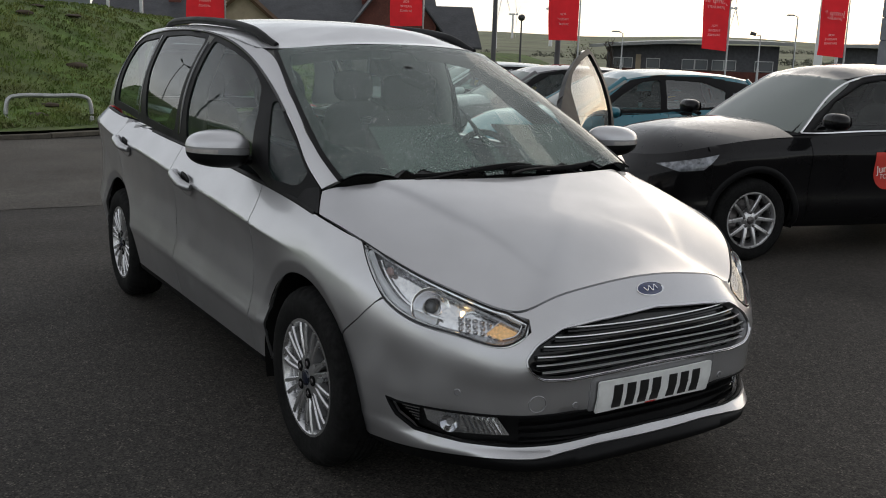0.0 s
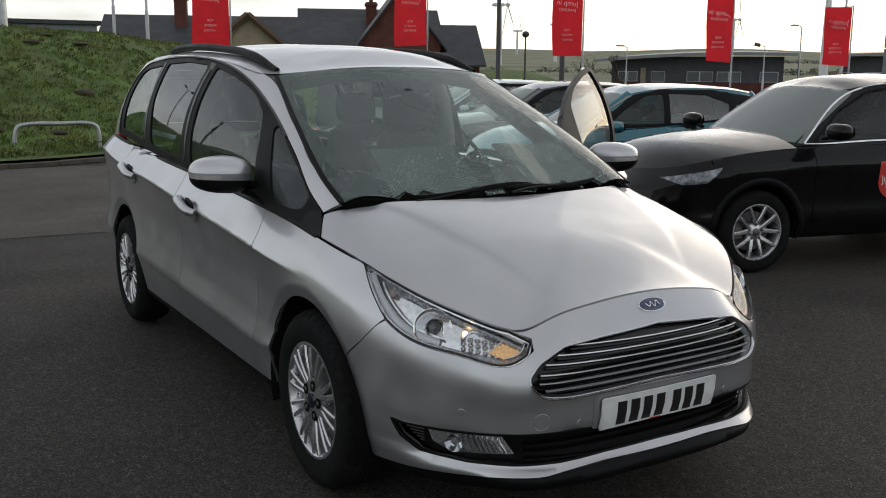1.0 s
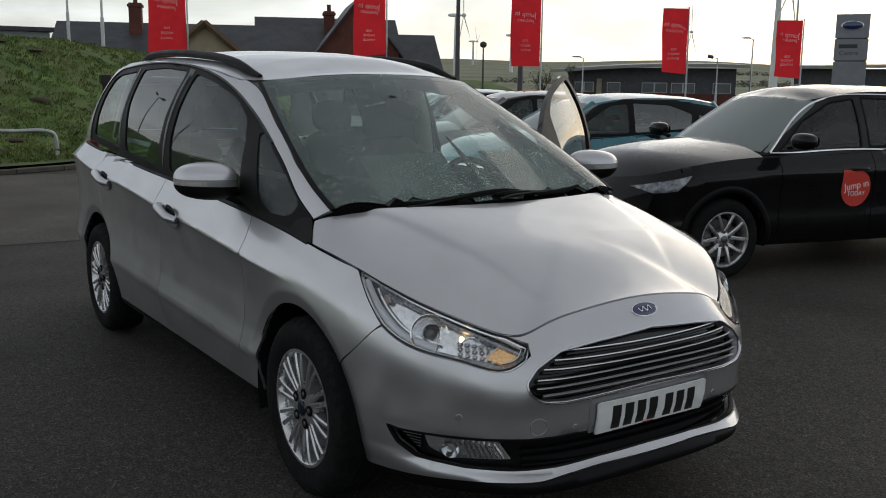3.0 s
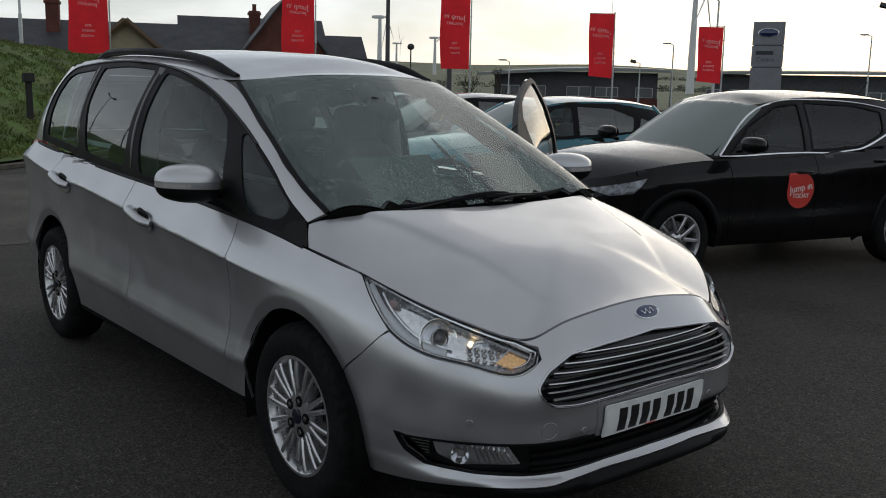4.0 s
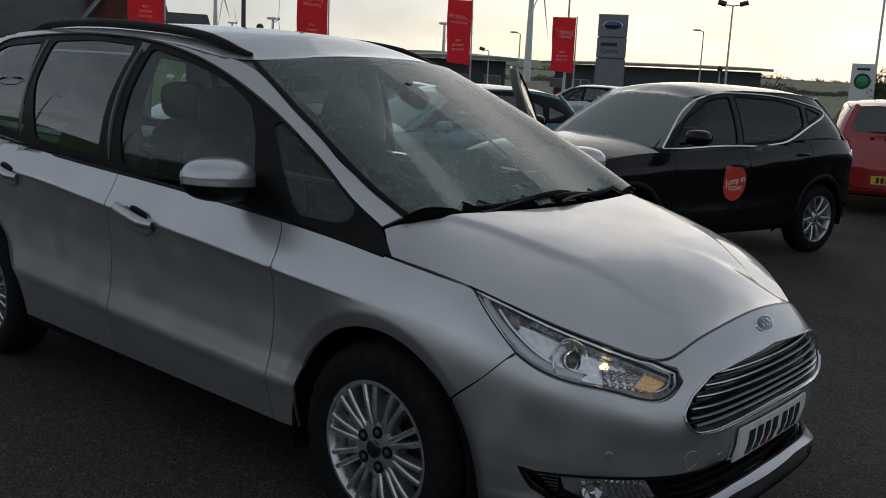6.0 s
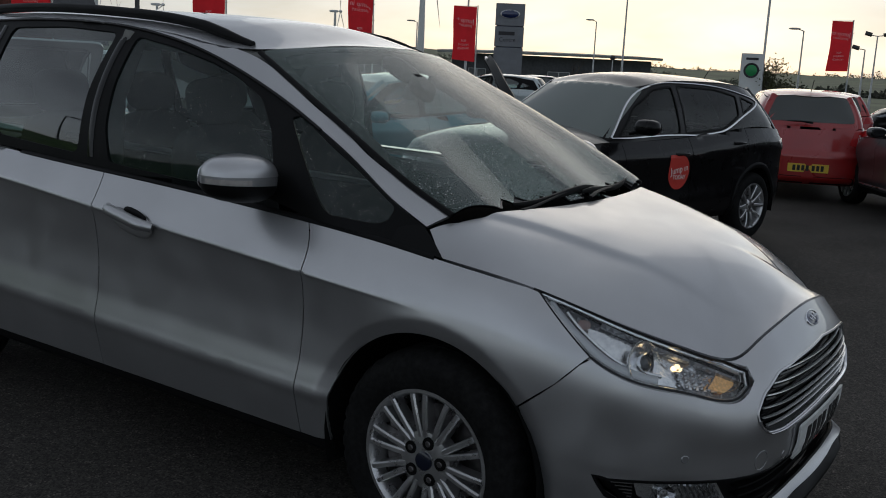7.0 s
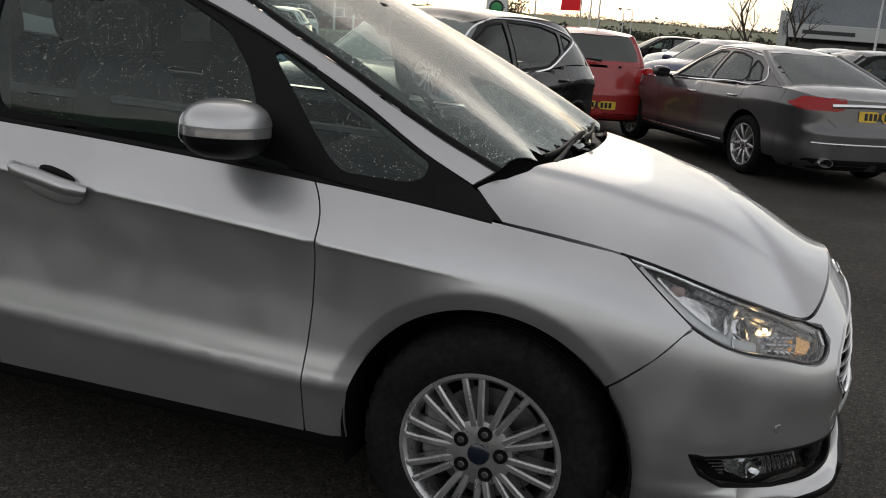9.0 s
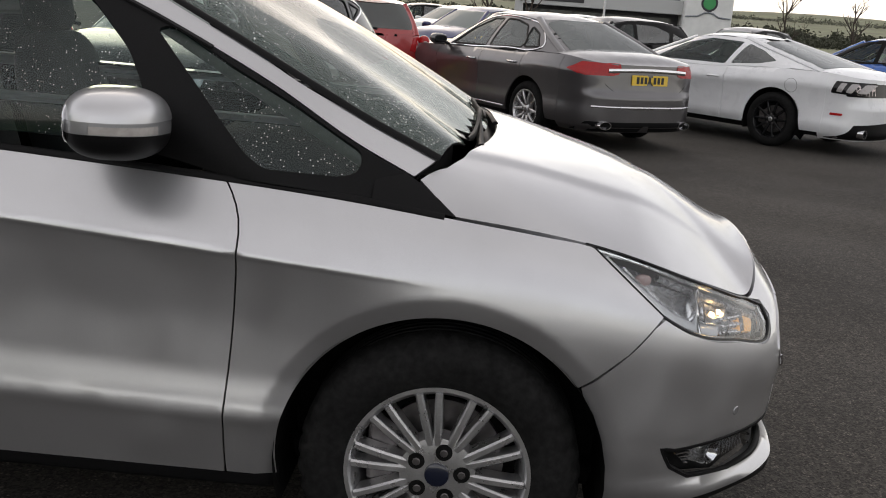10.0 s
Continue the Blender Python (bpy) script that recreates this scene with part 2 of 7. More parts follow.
class Skin:
    """A smooth surface made of grids, looked up by rays."""
    def __init__(self, grids, sides=(1, -1)):
        vs, ns, fs = [], [], []
        for g in grids:
            n = grid_normals(g)
            for sg in sides:
                k, (a, b) = len(vs), g.shape[:2]
                flip = np.array((1, sg, 1))
                vs += [Vector(v) for v in (g * flip).reshape(-1, 3)]
                ns += [Vector(v) for v in (n * flip).reshape(-1, 3)]
                for i in range(a - 1):
                    for j in range(b - 1):
                        q = (k + i * b + j, k + (i + 1) * b + j, k + (i + 1) * b + j + 1, k + i * b + j + 1)
                        fs += [(q[0], q[1], q[2]), (q[0], q[2], q[3])]
        self.vs, self.ns, self.fs = vs, ns, fs
        self.tree = BVHTree.FromPolygons(vs, fs)

    def at(self, start, way):
        p, n, i, _ = self.tree.ray_cast(Vector(start), Vector(way).normalized())
        if p is None:
            p, n, i, _ = self.tree.find_nearest(Vector(start) + Vector(way).normalized() * 2.2)
        f = self.fs[i]
        w = poly_3d_calc([self.vs[k] for k in f], p)
        m = sum((self.ns[k] * a for k, a in zip(f, w)), Vector())
        return p, (m.normalized() if m.length > 1e-6 else n)

    def side(self, sg):
        return lambda a, b: self.at((a, 3 * sg, b), (0, -sg, 0))

    def above(self):
        return lambda a, b: self.at((a, b, 4), (0, 0, -1))

    def behind(self):
        return lambda a, b: self.at((-9, a, b), (1, 0, 0))

    def ahead(self):
        return lambda a, b: self.at((4, a, b), (-1, 0, 0))


class Wrap:
    """The band of bumper and sides as a strip: metres along the plan from the nose's middle (left: plus), and height."""
    def __init__(self, band):
        self.band = band[::-1]
        mid = band[::-1, band.shape[1] // 2, :2]
        self.along = np.concatenate(([0], np.cumsum(np.hypot(*np.diff(mid, axis=0).T))))
        self.normals = -grid_normals(self.band)

    def __call__(self, s, z):
        a = abs(s)
        i = min(max(np.searchsorted(self.along, a, side="right") - 1, 0), len(self.along) - 2)
        f = (a - self.along[i]) / (self.along[i + 1] - self.along[i])
        got = []
        for k in (i, i + 1):
            zs = self.band[k, :, 2]
            got.append([np.array([np.interp(z, zs, arr[k, :, c]) for c in range(3)]) for arr in (self.band, self.normals)])
        p, n = got[0][0] * (1 - f) + got[1][0] * f, got[0][1] * (1 - f) + got[1][1] * f
        sg = 1 if s >= 0 else -1
        return Vector((p[0], p[1] * sg, z)), Vector((n[0], n[1] * sg, n[2])).normalized()

    def s(self, x, y, z):
        """The strip's coordinates of the point nearest to a place."""
        p = np.array([[np.interp(z, r[:, 2], r[:, c]) for c in (0, 1)] for r in self.band])
        a, d = p[:-1], np.diff(p, axis=0)
        f = np.clip(((np.array((x, abs(y))) - a) * d).sum(1) / np.maximum((d * d).sum(1), 1e-12), 0, 1)
        gap = np.hypot(*(a + d * f[:, None] - np.array((x, abs(y)))).T)
        i = int(gap.argmin())
        return float(self.along[i] + f[i] * (self.along[i + 1] - self.along[i])), z

    def top(self, s):
        return float(np.interp(abs(s), self.along, self.band[:, -1, 2]))


def sheet(name, surf, outline, mat, parent=None, holes=(), grain=.03, lift=0.0, depth=.014, label="", back=False, creases=()):
    """A panel cut from a surface along an outline, with its edges turned in by depth."""
    loops = [dense(l, grain) for l in (outline, *holes)]
    pts = [p for l in loops for p in l]
    edges, k = [], 0
    for l in loops:
        edges += [(k + i, k + (i + 1) % len(l)) for i in range(len(l))]
        k += len(l)
    for line in creases:                                          # vertices laid along the folds of the surface
        p = np.array(line, float)
        rim = np.array(pts)
        ok = inside(p, loops[0]) & (np.min(np.hypot(p[:, None, 0] - rim[None, :, 0], p[:, None, 1] - rim[None, :, 1]), axis=1) > grain * .35)
        for l in loops[1:]:
            ok &= ~inside(p, l)
        last = None
        for q, good in zip(p, ok):
            if good:
                pts.append(tuple(q))
                if last is not None:
                    edges.append((last, len(pts) - 1))
                last = len(pts) - 1
            else:
                last = None
    lo, hi = np.min(loops[0], axis=0), np.max(loops[0], axis=0)
    gx, gy = np.arange(lo[0], hi[0], grain), np.arange(lo[1], hi[1], grain * .87)
    grid = np.array([(x + (grain / 2 if j % 2 else 0), y) for j, y in enumerate(gy) for x in gx])
    if len(grid):
        rim = np.array(pts)
        ok = inside(grid, loops[0])
        for l in loops[1:]:
            ok &= ~inside(grid, l)
        grid = grid[ok]
        if len(grid):
            near = np.min(np.hypot(grid[:, None, 0] - rim[None, :, 0], grid[:, None, 1] - rim[None, :, 1]), axis=1)
            pts = pts + [tuple(g) for g in grid[near > grain * .45]]
    v2, _, faces, *_ = delaunay_2d_cdt([Vector(p) for p in pts], edges, [], 0, 1e-6)
    mids = np.array([np.mean([v2[i][:] for i in f], axis=0) for f in faces])
    keep = inside(mids, loops[0])
    for l in loops[1:]:
        keep &= ~inside(mids, l)
    got = [surf(float(v[0]), float(v[1])) for v in v2]
    pos = [p + n * lift for p, n in got]
    nrm = [n for _, n in got]
    verts, tris, cnorm = list(pos), [], list(nrm)
    used = {}
    for f, good in zip(faces, keep):
        if not good:
            continue
        a, b, c = f[:3]
        if (pos[b] - pos[a]).cross(pos[c] - pos[a]).dot(nrm[a] + nrm[b] + nrm[c]) < 0:
            b, c = c, b
        tris.append((a, b, c))
        for e in ((a, b), (b, c), (c, a)):
            used[e] = used.get(e, 0) + 1
    normals = [nrm[i] for t in tris for i in t]
    if depth:
        ring = {}
        for (a, b) in [e for e in used if (e[1], e[0]) not in used]:
            for i in (a, b):
                if i not in ring:
                    ring[i] = (len(verts), len(verts) + 1)
                    verts += [pos[i], pos[i] - nrm[i] * depth]
            tris.append((ring[b][0], ring[a][0], ring[a][1], ring[b][1]))
            normals += [Vector((0, 0, 0))] * 4
    if back:
        k = len(verts)
        verts += [p - n * depth for p, n in zip(pos, nrm)]
        extra = [tuple(k + i for i in t[::-1]) for t in tris if len(t) == 3]
        normals += [-nrm[i - k] for t in extra for i in t]
        tris += extra
    me = bpy.data.meshes.new(name)
    me.from_pydata([v[:] for v in verts], [], tris)
    me.polygons.foreach_set("use_smooth", [True] * len(me.polygons))
    me.normals_split_custom_set([n[:] for n in normals])
    me.materials.append(mat)
    ob = new(name, me)
    if parent is not None:
        ob.parent = parent
    if label:
        ob["label"] = label
    return ob


def ribbon(name, surf, line, width, mat, parent, lift=.004, thick=.008, label="", sides=6):
    """A strip that follows a surface along a line of its coordinates."""
    pts = []
    for a, b in line:
        p, n = surf(a, b)
        pts.append((p + n * lift, n))
    bm = bmesh.new()
    rings = []
    for i, (p, n) in enumerate(pts):
        t = (pts[min(i + 1, len(pts) - 1)][0] - pts[max(i - 1, 0)][0]).normalized()
        over = n.cross(t).normalized()
        rings.append([bm.verts.new(p + over * width / 2 * math.cos(q) + n * thick * math.sin(q)) for q in (2 * math.pi * k / sides for k in range(sides))])
    for a, b in zip(rings, rings[1:]):
        for k in range(sides):
            bm.faces.new((a[k], a[(k + 1) % sides], b[(k + 1) % sides], b[k]))
    bm.faces.new(rings[0])
    bm.faces.new(rings[-1])
    bmesh.ops.recalc_face_normals(bm, faces=bm.faces[:])
    return finish(name, bm, mat, parent, label, smooth=50)


def grid_part(name, g, mat, parent, sides=(1, -1), keep=None, inset=0.0, label="", mask=None):
    """Faces of a grid, mirrored where asked, moved in by inset."""
    n = grid_normals(g)
    p = g - n * inset
    verts, faces = [], []
    for sg in sides:
        k, (a, b) = len(verts), g.shape[:2]
        verts += [tuple(v) for v in (p * np.array((1, sg, 1))).reshape(-1, 3)]
        for i in range(a - 1):
            for j in range(b - 1):
                if (mask is None or mask[i, j]) and (keep is None or keep(p[i, j])):
                    q = (k + i * b + j, k + (i + 1) * b + j, k + (i + 1) * b + j + 1, k + i * b + j + 1)
                    faces.append(q if sg < 0 else q[::-1])
    bm = bmesh.new()
    me = bpy.data.meshes.new("tmp")
    me.from_pydata(verts, [], faces)
    bm.from_mesh(me)
    bpy.data.meshes.remove(me)
    bmesh.ops.remove_doubles(bm, verts=bm.verts[:], dist=1e-4)
    bmesh.ops.delete(bm, geom=[v for v in bm.verts if not v.link_faces], context="VERTS")
    return finish(name, bm, mat, parent, label, smooth=60)


def empty(name, m=None):
    ob = new(name)
    ob.empty_display_size = .1
    if m is not None:
        ob.matrix_world = m
    return ob

# ---- materials ----
def material(name, color, rough=.5, metal=0.0, coat=0.0, grain=0.0, grain_scale=40.0, stain=0.0, stain_scale=1.5, bump=0.0, bump_scale=120.0,
             second=None, emit=None, power=0.0, spec=.5, vary=0.0):
    """A principled surface with fine grain, large stains and relief, all by the object's own metres."""
    m = bpy.data.materials.new(name)
    m.use_nodes = True
    nt = m.node_tree
    b = nt.nodes["Principled BSDF"]
    b.inputs["Roughness"].default_value, b.inputs["Metallic"].default_value = rough, metal
    b.inputs["Coat Weight"].default_value, b.inputs["Coat Roughness"].default_value = coat, .04
    b.inputs["Specular IOR Level"].default_value = spec
    where = nt.nodes.new("ShaderNodeTexCoord").outputs["Object"]

    def noisy(scale, detail=4):
        n = nt.nodes.new("ShaderNodeTexNoise")
        n.inputs["Scale"].default_value, n.inputs["Detail"].default_value = scale, detail
        nt.links.new(where, n.inputs["Vector"])
        return n.outputs["Fac"]

    def mix(fac, a, c, how="MIX"):
        n = nt.nodes.new("ShaderNodeMix")
        n.data_type, n.blend_type = "RGBA", how
        for sock, v in ((n.inputs["Factor"], fac), (n.inputs["A"], a), (n.inputs["B"], c)):
            if hasattr(v, "links"):
                nt.links.new(v, sock)
            else:
                sock.default_value = v
        return n.outputs["Result"]

    def spread(sock, lo, hi):
        n = nt.nodes.new("ShaderNodeMapRange")
        n.inputs["From Min"].default_value, n.inputs["From Max"].default_value = .3, .7
        n.inputs["To Min"].default_value, n.inputs["To Max"].default_value = lo, hi
        nt.links.new(sock, n.inputs["Value"])
        return n.outputs["Result"]

    base = (*color, 1)
    out = base
    if second:
        out = mix(spread(noisy(stain_scale), 0, 1), out, (*second, 1))
    if stain:
        out = mix(1.0, out, spread(noisy(stain_scale * 1.7), 1 - stain, 1 + stain), "MULTIPLY")
    if grain:
        out = mix(1.0, out, spread(noisy(grain_scale, 2), 1 - grain, 1 + grain), "MULTIPLY")
    if vary:
        info = nt.nodes.new("ShaderNodeObjectInfo")
        n = nt.nodes.new("ShaderNodeMapRange")
        n.inputs["To Min"].default_value, n.inputs["To Max"].default_value = 1 - vary, 1 + vary
        nt.links.new(info.outputs["Random"], n.inputs["Value"])
        out = mix(1.0, out, n.outputs["Result"], "MULTIPLY")
    if hasattr(out, "links"):
        nt.links.new(out, b.inputs["Base Color"])
        nt.links.new(spread(noisy(stain_scale * 3), max(rough - .06, 0), min(rough + .08, 1)), b.inputs["Roughness"])
    else:
        b.inputs["Base Color"].default_value = base
    if bump:
        n = nt.nodes.new("ShaderNodeBump")
        n.inputs["Strength"].default_value, n.inputs["Distance"].default_value = bump, .004
        nt.links.new(noisy(bump_scale, 3), n.inputs["Height"])
        nt.links.new(n.outputs["Normal"], b.inputs["Normal"])
    if emit:
        b.inputs["Emission Color"].default_value, b.inputs["Emission Strength"].default_value = (*emit, 1), power
    return m


def glass(name, tint, rough=.0, wet=0.0, ior=1.62, film=0.0, haze=(.72, .82, .76)):
    """A thin pane: clear and tinted, with the gloss of its face; wet: how much rain stands on it."""
    m = bpy.data.materials.new(name)
    m.use_nodes = True
    nt = m.node_tree
    nt.nodes.remove(nt.nodes["Principled BSDF"])
    clear, shine, mixer, fres = (nt.nodes.new("ShaderNode" + k) for k in ("BsdfTransparent", "BsdfGlossy", "MixShader", "Fresnel"))
    clear.inputs[0].default_value, shine.inputs["Roughness"].default_value = (*tint, 1), rough
    fres.inputs["IOR"].default_value = ior
    nt.links.new(fres.outputs[0], mixer.inputs[0])
    nt.links.new(clear.outputs[0], mixer.inputs[1])
    nt.links.new(shine.outputs[0], mixer.inputs[2])
    last = mixer.outputs[0]
    if film:                                                      # a pale diffuse veil: road dirt and damp, and painted sky sheen
        veil, mix0 = nt.nodes.new("ShaderNodeBsdfDiffuse"), nt.nodes.new("ShaderNodeMixShader")
        veil.inputs["Color"].default_value, mix0.inputs[0].default_value = (*haze, 1), film
        nt.links.new(last, mix0.inputs[1])
        nt.links.new(veil.outputs[0], mix0.inputs[2])
        last = mix0.outputs[0]
    if wet:
        where = nt.nodes.new("ShaderNodeTexCoord").outputs["Object"]
        drops, fine, bump = nt.nodes.new("ShaderNodeTexVoronoi"), nt.nodes.new("ShaderNodeTexNoise"), nt.nodes.new("ShaderNodeBump")
        drops.inputs["Scale"].default_value, fine.inputs["Scale"].default_value = 135, 5
        drops.inputs["Randomness"].default_value = 1
        ramp, ramp2, mul = nt.nodes.new("ShaderNodeMapRange"), nt.nodes.new("ShaderNodeMapRange"), nt.nodes.new("ShaderNodeMath")
        for k, v in (("From Min", .13), ("From Max", .27), ("To Min", 1), ("To Max", 0)):
            ramp.inputs[k].default_value = v
        for k, v in (("From Min", .34), ("From Max", .52), ("To Min", 0), ("To Max", wet)):
            ramp2.inputs[k].default_value = v
        mul.operation = "MULTIPLY"
        nt.links.new(where, drops.inputs["Vector"])
        nt.links.new(where, fine.inputs["Vector"])
        nt.links.new(drops.outputs["Distance"], ramp.inputs["Value"])
        nt.links.new(fine.outputs["Fac"], ramp2.inputs["Value"])
        sort, some, pick = nt.nodes.new("ShaderNodeSeparateColor"), nt.nodes.new("ShaderNodeMapRange"), nt.nodes.new("ShaderNodeMath")
        nt.links.new(drops.outputs["Color"], sort.inputs[0])
        for k, v in (("From Min", .45), ("From Max", .66), ("To Min", 0), ("To Max", 1)):
            some.inputs[k].default_value = v
        nt.links.new(sort.outputs[0], some.inputs["Value"])
        pick.operation = "MULTIPLY"
        nt.links.new(ramp.outputs["Result"], pick.inputs[0])
        nt.links.new(some.outputs["Result"], pick.inputs[1])
        nt.links.new(pick.outputs[0], mul.inputs[0])
        nt.links.new(ramp2.outputs["Result"], mul.inputs[1])
        bump.inputs["Strength"].default_value, bump.inputs["Distance"].default_value = .5, .003
        nt.links.new(mul.outputs[0], bump.inputs["Height"])
        nt.links.new(bump.outputs["Normal"], shine.inputs["Normal"])
        # beads are coloured white in place of the sky light they refract
        bead, mix2 = nt.nodes.new("ShaderNodeBsdfDiffuse"), nt.nodes.new("ShaderNodeMixShader")
        bead.inputs["Color"].default_value = (.92, .95, .95, 1)
        nt.links.new(bump.outputs["Normal"], bead.inputs["Normal"])
        nt.links.new(mul.outputs[0], mix2.inputs[0])
        nt.links.new(last, mix2.inputs[1])
        nt.links.new(bead.outputs[0], mix2.inputs[2])
        last = mix2.outputs[0]
    nt.links.new(last, nt.nodes["Material Output"].inputs[0])
    return m


def car_paint(name, color, metal=.8, rough=.36, drops=0.0):
    """Metallic paint under a clear coat, with flake, faint road film and, if wanted, standing rain."""
    m = material(name, color, rough, metal, 1.0, grain=.10, grain_scale=900, stain=.05, stain_scale=2.2)
    nt = m.node_tree
    b = nt.nodes["Principled BSDF"]
    b.inputs["Coat Roughness"].default_value = .05
    if drops:
        where = nt.nodes.new("ShaderNodeTexCoord").outputs["Object"]
        v, r, bump = nt.nodes.new("ShaderNodeTexVoronoi"), nt.nodes.new("ShaderNodeMapRange"), nt.nodes.new("ShaderNodeBump")
        v.inputs["Scale"].default_value = 70
        nt.links.new(where, v.inputs["Vector"])
        for k, val in (("From Min", .03), ("From Max", .16), ("To Min", 1), ("To Max", 0)):
            r.inputs[k].default_value = val
        nt.links.new(v.outputs["Distance"], r.inputs["Value"])
        nt.links.new(r.outputs["Result"], bump.inputs["Height"])
        bump.inputs["Strength"].default_value, bump.inputs["Distance"].default_value = drops, .002
        nt.links.new(bump.outputs["Normal"], b.inputs["Coat Normal"])
    return m


SILVER = car_paint("silver_paint", (.55, .55, .565), .86, .35)
SILVER_WET = car_paint("silver_paint_wet", (.51, .51, .525), .86, .39, drops=.30)
BLACK_TRIM = material("black_trim", (.006, .006, .0065), .50, grain=.2, grain_scale=300, stain=.15, spec=.13)
GLOSS_BLACK = material("gloss_black", (.008, .008, .009), .14, stain=.1, spec=.35)
RUBBER = material("rubber", (.012, .012, .012), .80, grain=.3, grain_scale=60, stain=.25, stain_scale=6, bump=.3, spec=.08)
CHROME = material("chrome", (.80, .80, .82), .10, 1.0, stain=.05)
BAR_CHROME = material("bar_chrome", (.86, .86, .87), .34, .75, stain=.05)
SATIN = material("satin_chrome", (.62, .62, .64), .28, 1.0, stain=.08)
ALLOY = material("alloy", (.62, .62, .63), .30, .9, .6, grain=.06, grain_scale=300, stain=.12, stain_scale=9)
DARK_STEEL = material("brake_steel", (.16, .15, .15), .45, .9, stain=.3, stain_scale=14)
LINER = material("liner_black", (.008, .008, .008), .9, grain=.3, grain_scale=50, spec=.05)
FABRIC = material("dark_fabric", (.020, .021, .023), .9, grain=.3, grain_scale=350, bump=.4, bump_scale=500)
DASH = material("dash_plastic", (.022, .022, .024), .85, grain=.2, grain_scale=200, bump=.3, bump_scale=600, spec=.12)
LINING = material("grey_lining", (.20, .20, .19), .95, grain=.1)
SIDE_GLASS = glass("side_glass", (.56, .71, .67), wet=.5, ior=1.52, film=.018, haze=(.40, .66, .64))
PRIVACY = glass("privacy_glass", (.36, .48, .46), ior=2.3, film=.012, haze=(.40, .66, .64))
CLEAR_PANE = glass("open_door_pane", (.90, .93, .91), ior=1.5)
# its haze colour holds the misting and part of the sky's reflection
SCREEN_GLASS = glass("screen_glass", (.74, .90, .82), wet=.85, ior=1.80, film=.062, rough=.02, haze=(.58, .84, .74))
LAMP_GLASS = glass("lamp_glass", (.94, .95, .96))
AMBER = material("amber_lit", (.90, .58, .26), .2, .3, 1.0, grain=.35, grain_scale=130, bump=.8, bump_scale=160, emit=(1, .55, .20), power=.22)
LIT_LAMP = material("side_lamp_lit", (1, .9, .7), .3, emit=(1, .72, .38), power=3)
PLATE_WHITE = material("plate_white", (.72, .73, .72), .35, stain=.08, stain_scale=12)
PLATE_YELLOW = material("plate_yellow", (.75, .50, .05), .35, stain=.08, stain_scale=12)
INK = material("plate_ink", (.012, .012, .012), .4)
CAP_NAVY = material("cap_navy", (.006, .009, .022), .25, coat=.6)
BADGE_BLUE = material("badge_blue", (.010, .022, .09), .2, coat=1)
RED_MARK = material("red_mark", (.55, .03, .03), .4)


# ---- the ground ----
def tarmac(name, colour, second):
    """Worn wet asphalt: dark binder with pale chippings, damp patches and old seams."""
    m = material(name, colour, .82, stain=.30, stain_scale=.35, bump=1.0, bump_scale=110, second=second, spec=.22)
    nt = m.node_tree
    b = nt.nodes["Principled BSDF"]
    where = nt.nodes.new("ShaderNodeTexCoord").outputs["Object"]
    v, r, mx, n2, r2, mul = (nt.nodes.new("ShaderNode" + k) for k in ("TexVoronoi", "MapRange", "Mix", "TexNoise", "MapRange", "Math"))
    v.inputs["Scale"].default_value, n2.inputs["Scale"].default_value = 80, 22
    nt.links.new(where, v.inputs["Vector"])
    nt.links.new(where, n2.inputs["Vector"])
    for k, val in (("From Min", .16), ("From Max", .42), ("To Min", 1), ("To Max", 0)):
        r.inputs[k].default_value = val
    for k, val in (("From Min", .44), ("From Max", .66), ("To Min", 0), ("To Max", 1.0)):
        r2.inputs[k].default_value = val
    nt.links.new(v.outputs["Distance"], r.inputs["Value"])
    nt.links.new(n2.outputs["Fac"], r2.inputs["Value"])
    mul.operation = "MULTIPLY"
    nt.links.new(r.outputs["Result"], mul.inputs[0])
    nt.links.new(r2.outputs["Result"], mul.inputs[1])
    mx.data_type = "RGBA"
    old = b.inputs["Base Color"].links[0].from_socket
    stones, sort, shade, tone = (nt.nodes.new("ShaderNode" + k) for k in ("TexVoronoi", "SeparateColor", "MapRange", "Mix"))
    stones.inputs["Scale"].default_value = 120
    nt.links.new(where, stones.inputs["Vector"])
    nt.links.new(stones.outputs["Color"], sort.inputs[0])
    for k, val in (("From Min", .1), ("From Max", 1.0), ("To Min", .55), ("To Max", 1.75)):
        shade.inputs[k].default_value = val
    nt.links.new(sort.outputs[0], shade.inputs["Value"])
    tone.data_type, tone.blend_type = "RGBA", "MULTIPLY"
    tone.inputs["Factor"].default_value = 1.0
    nt.links.new(old, tone.inputs["A"])
    nt.links.new(shade.outputs["Result"], tone.inputs["B"])
    nt.links.new(mul.outputs[0], mx.inputs["Factor"])
    nt.links.new(tone.outputs["Result"], mx.inputs["A"])
    mx.inputs["B"].default_value = (.17, .152, .130, 1)
    nt.links.new(mx.outputs["Result"], b.inputs["Base Color"])
    return m


def soft_noise(x, y, scale, seed=0.0):
    return noise.noise(Vector((x * scale + seed, y * scale - seed, seed)))


ASPHALT = tarmac("asphalt", (.047, .0430, .0385), (.034, .0312, .0282))
# older surface, painted paler still for the brighter light away from the car
PATCH = tarmac("asphalt_patch", (.088, .080, .070), (.066, .060, .053))
# field green lightened so that distance haze sits in the colour
FIELD_HAZE = material("field_green_hazed", (.16, .175, .095), .9, stain=.3, stain_scale=.02, second=(.14, .145, .085), grain=.2, grain_scale=.6)
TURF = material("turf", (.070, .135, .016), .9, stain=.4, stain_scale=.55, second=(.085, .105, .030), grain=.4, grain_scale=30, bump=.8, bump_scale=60)
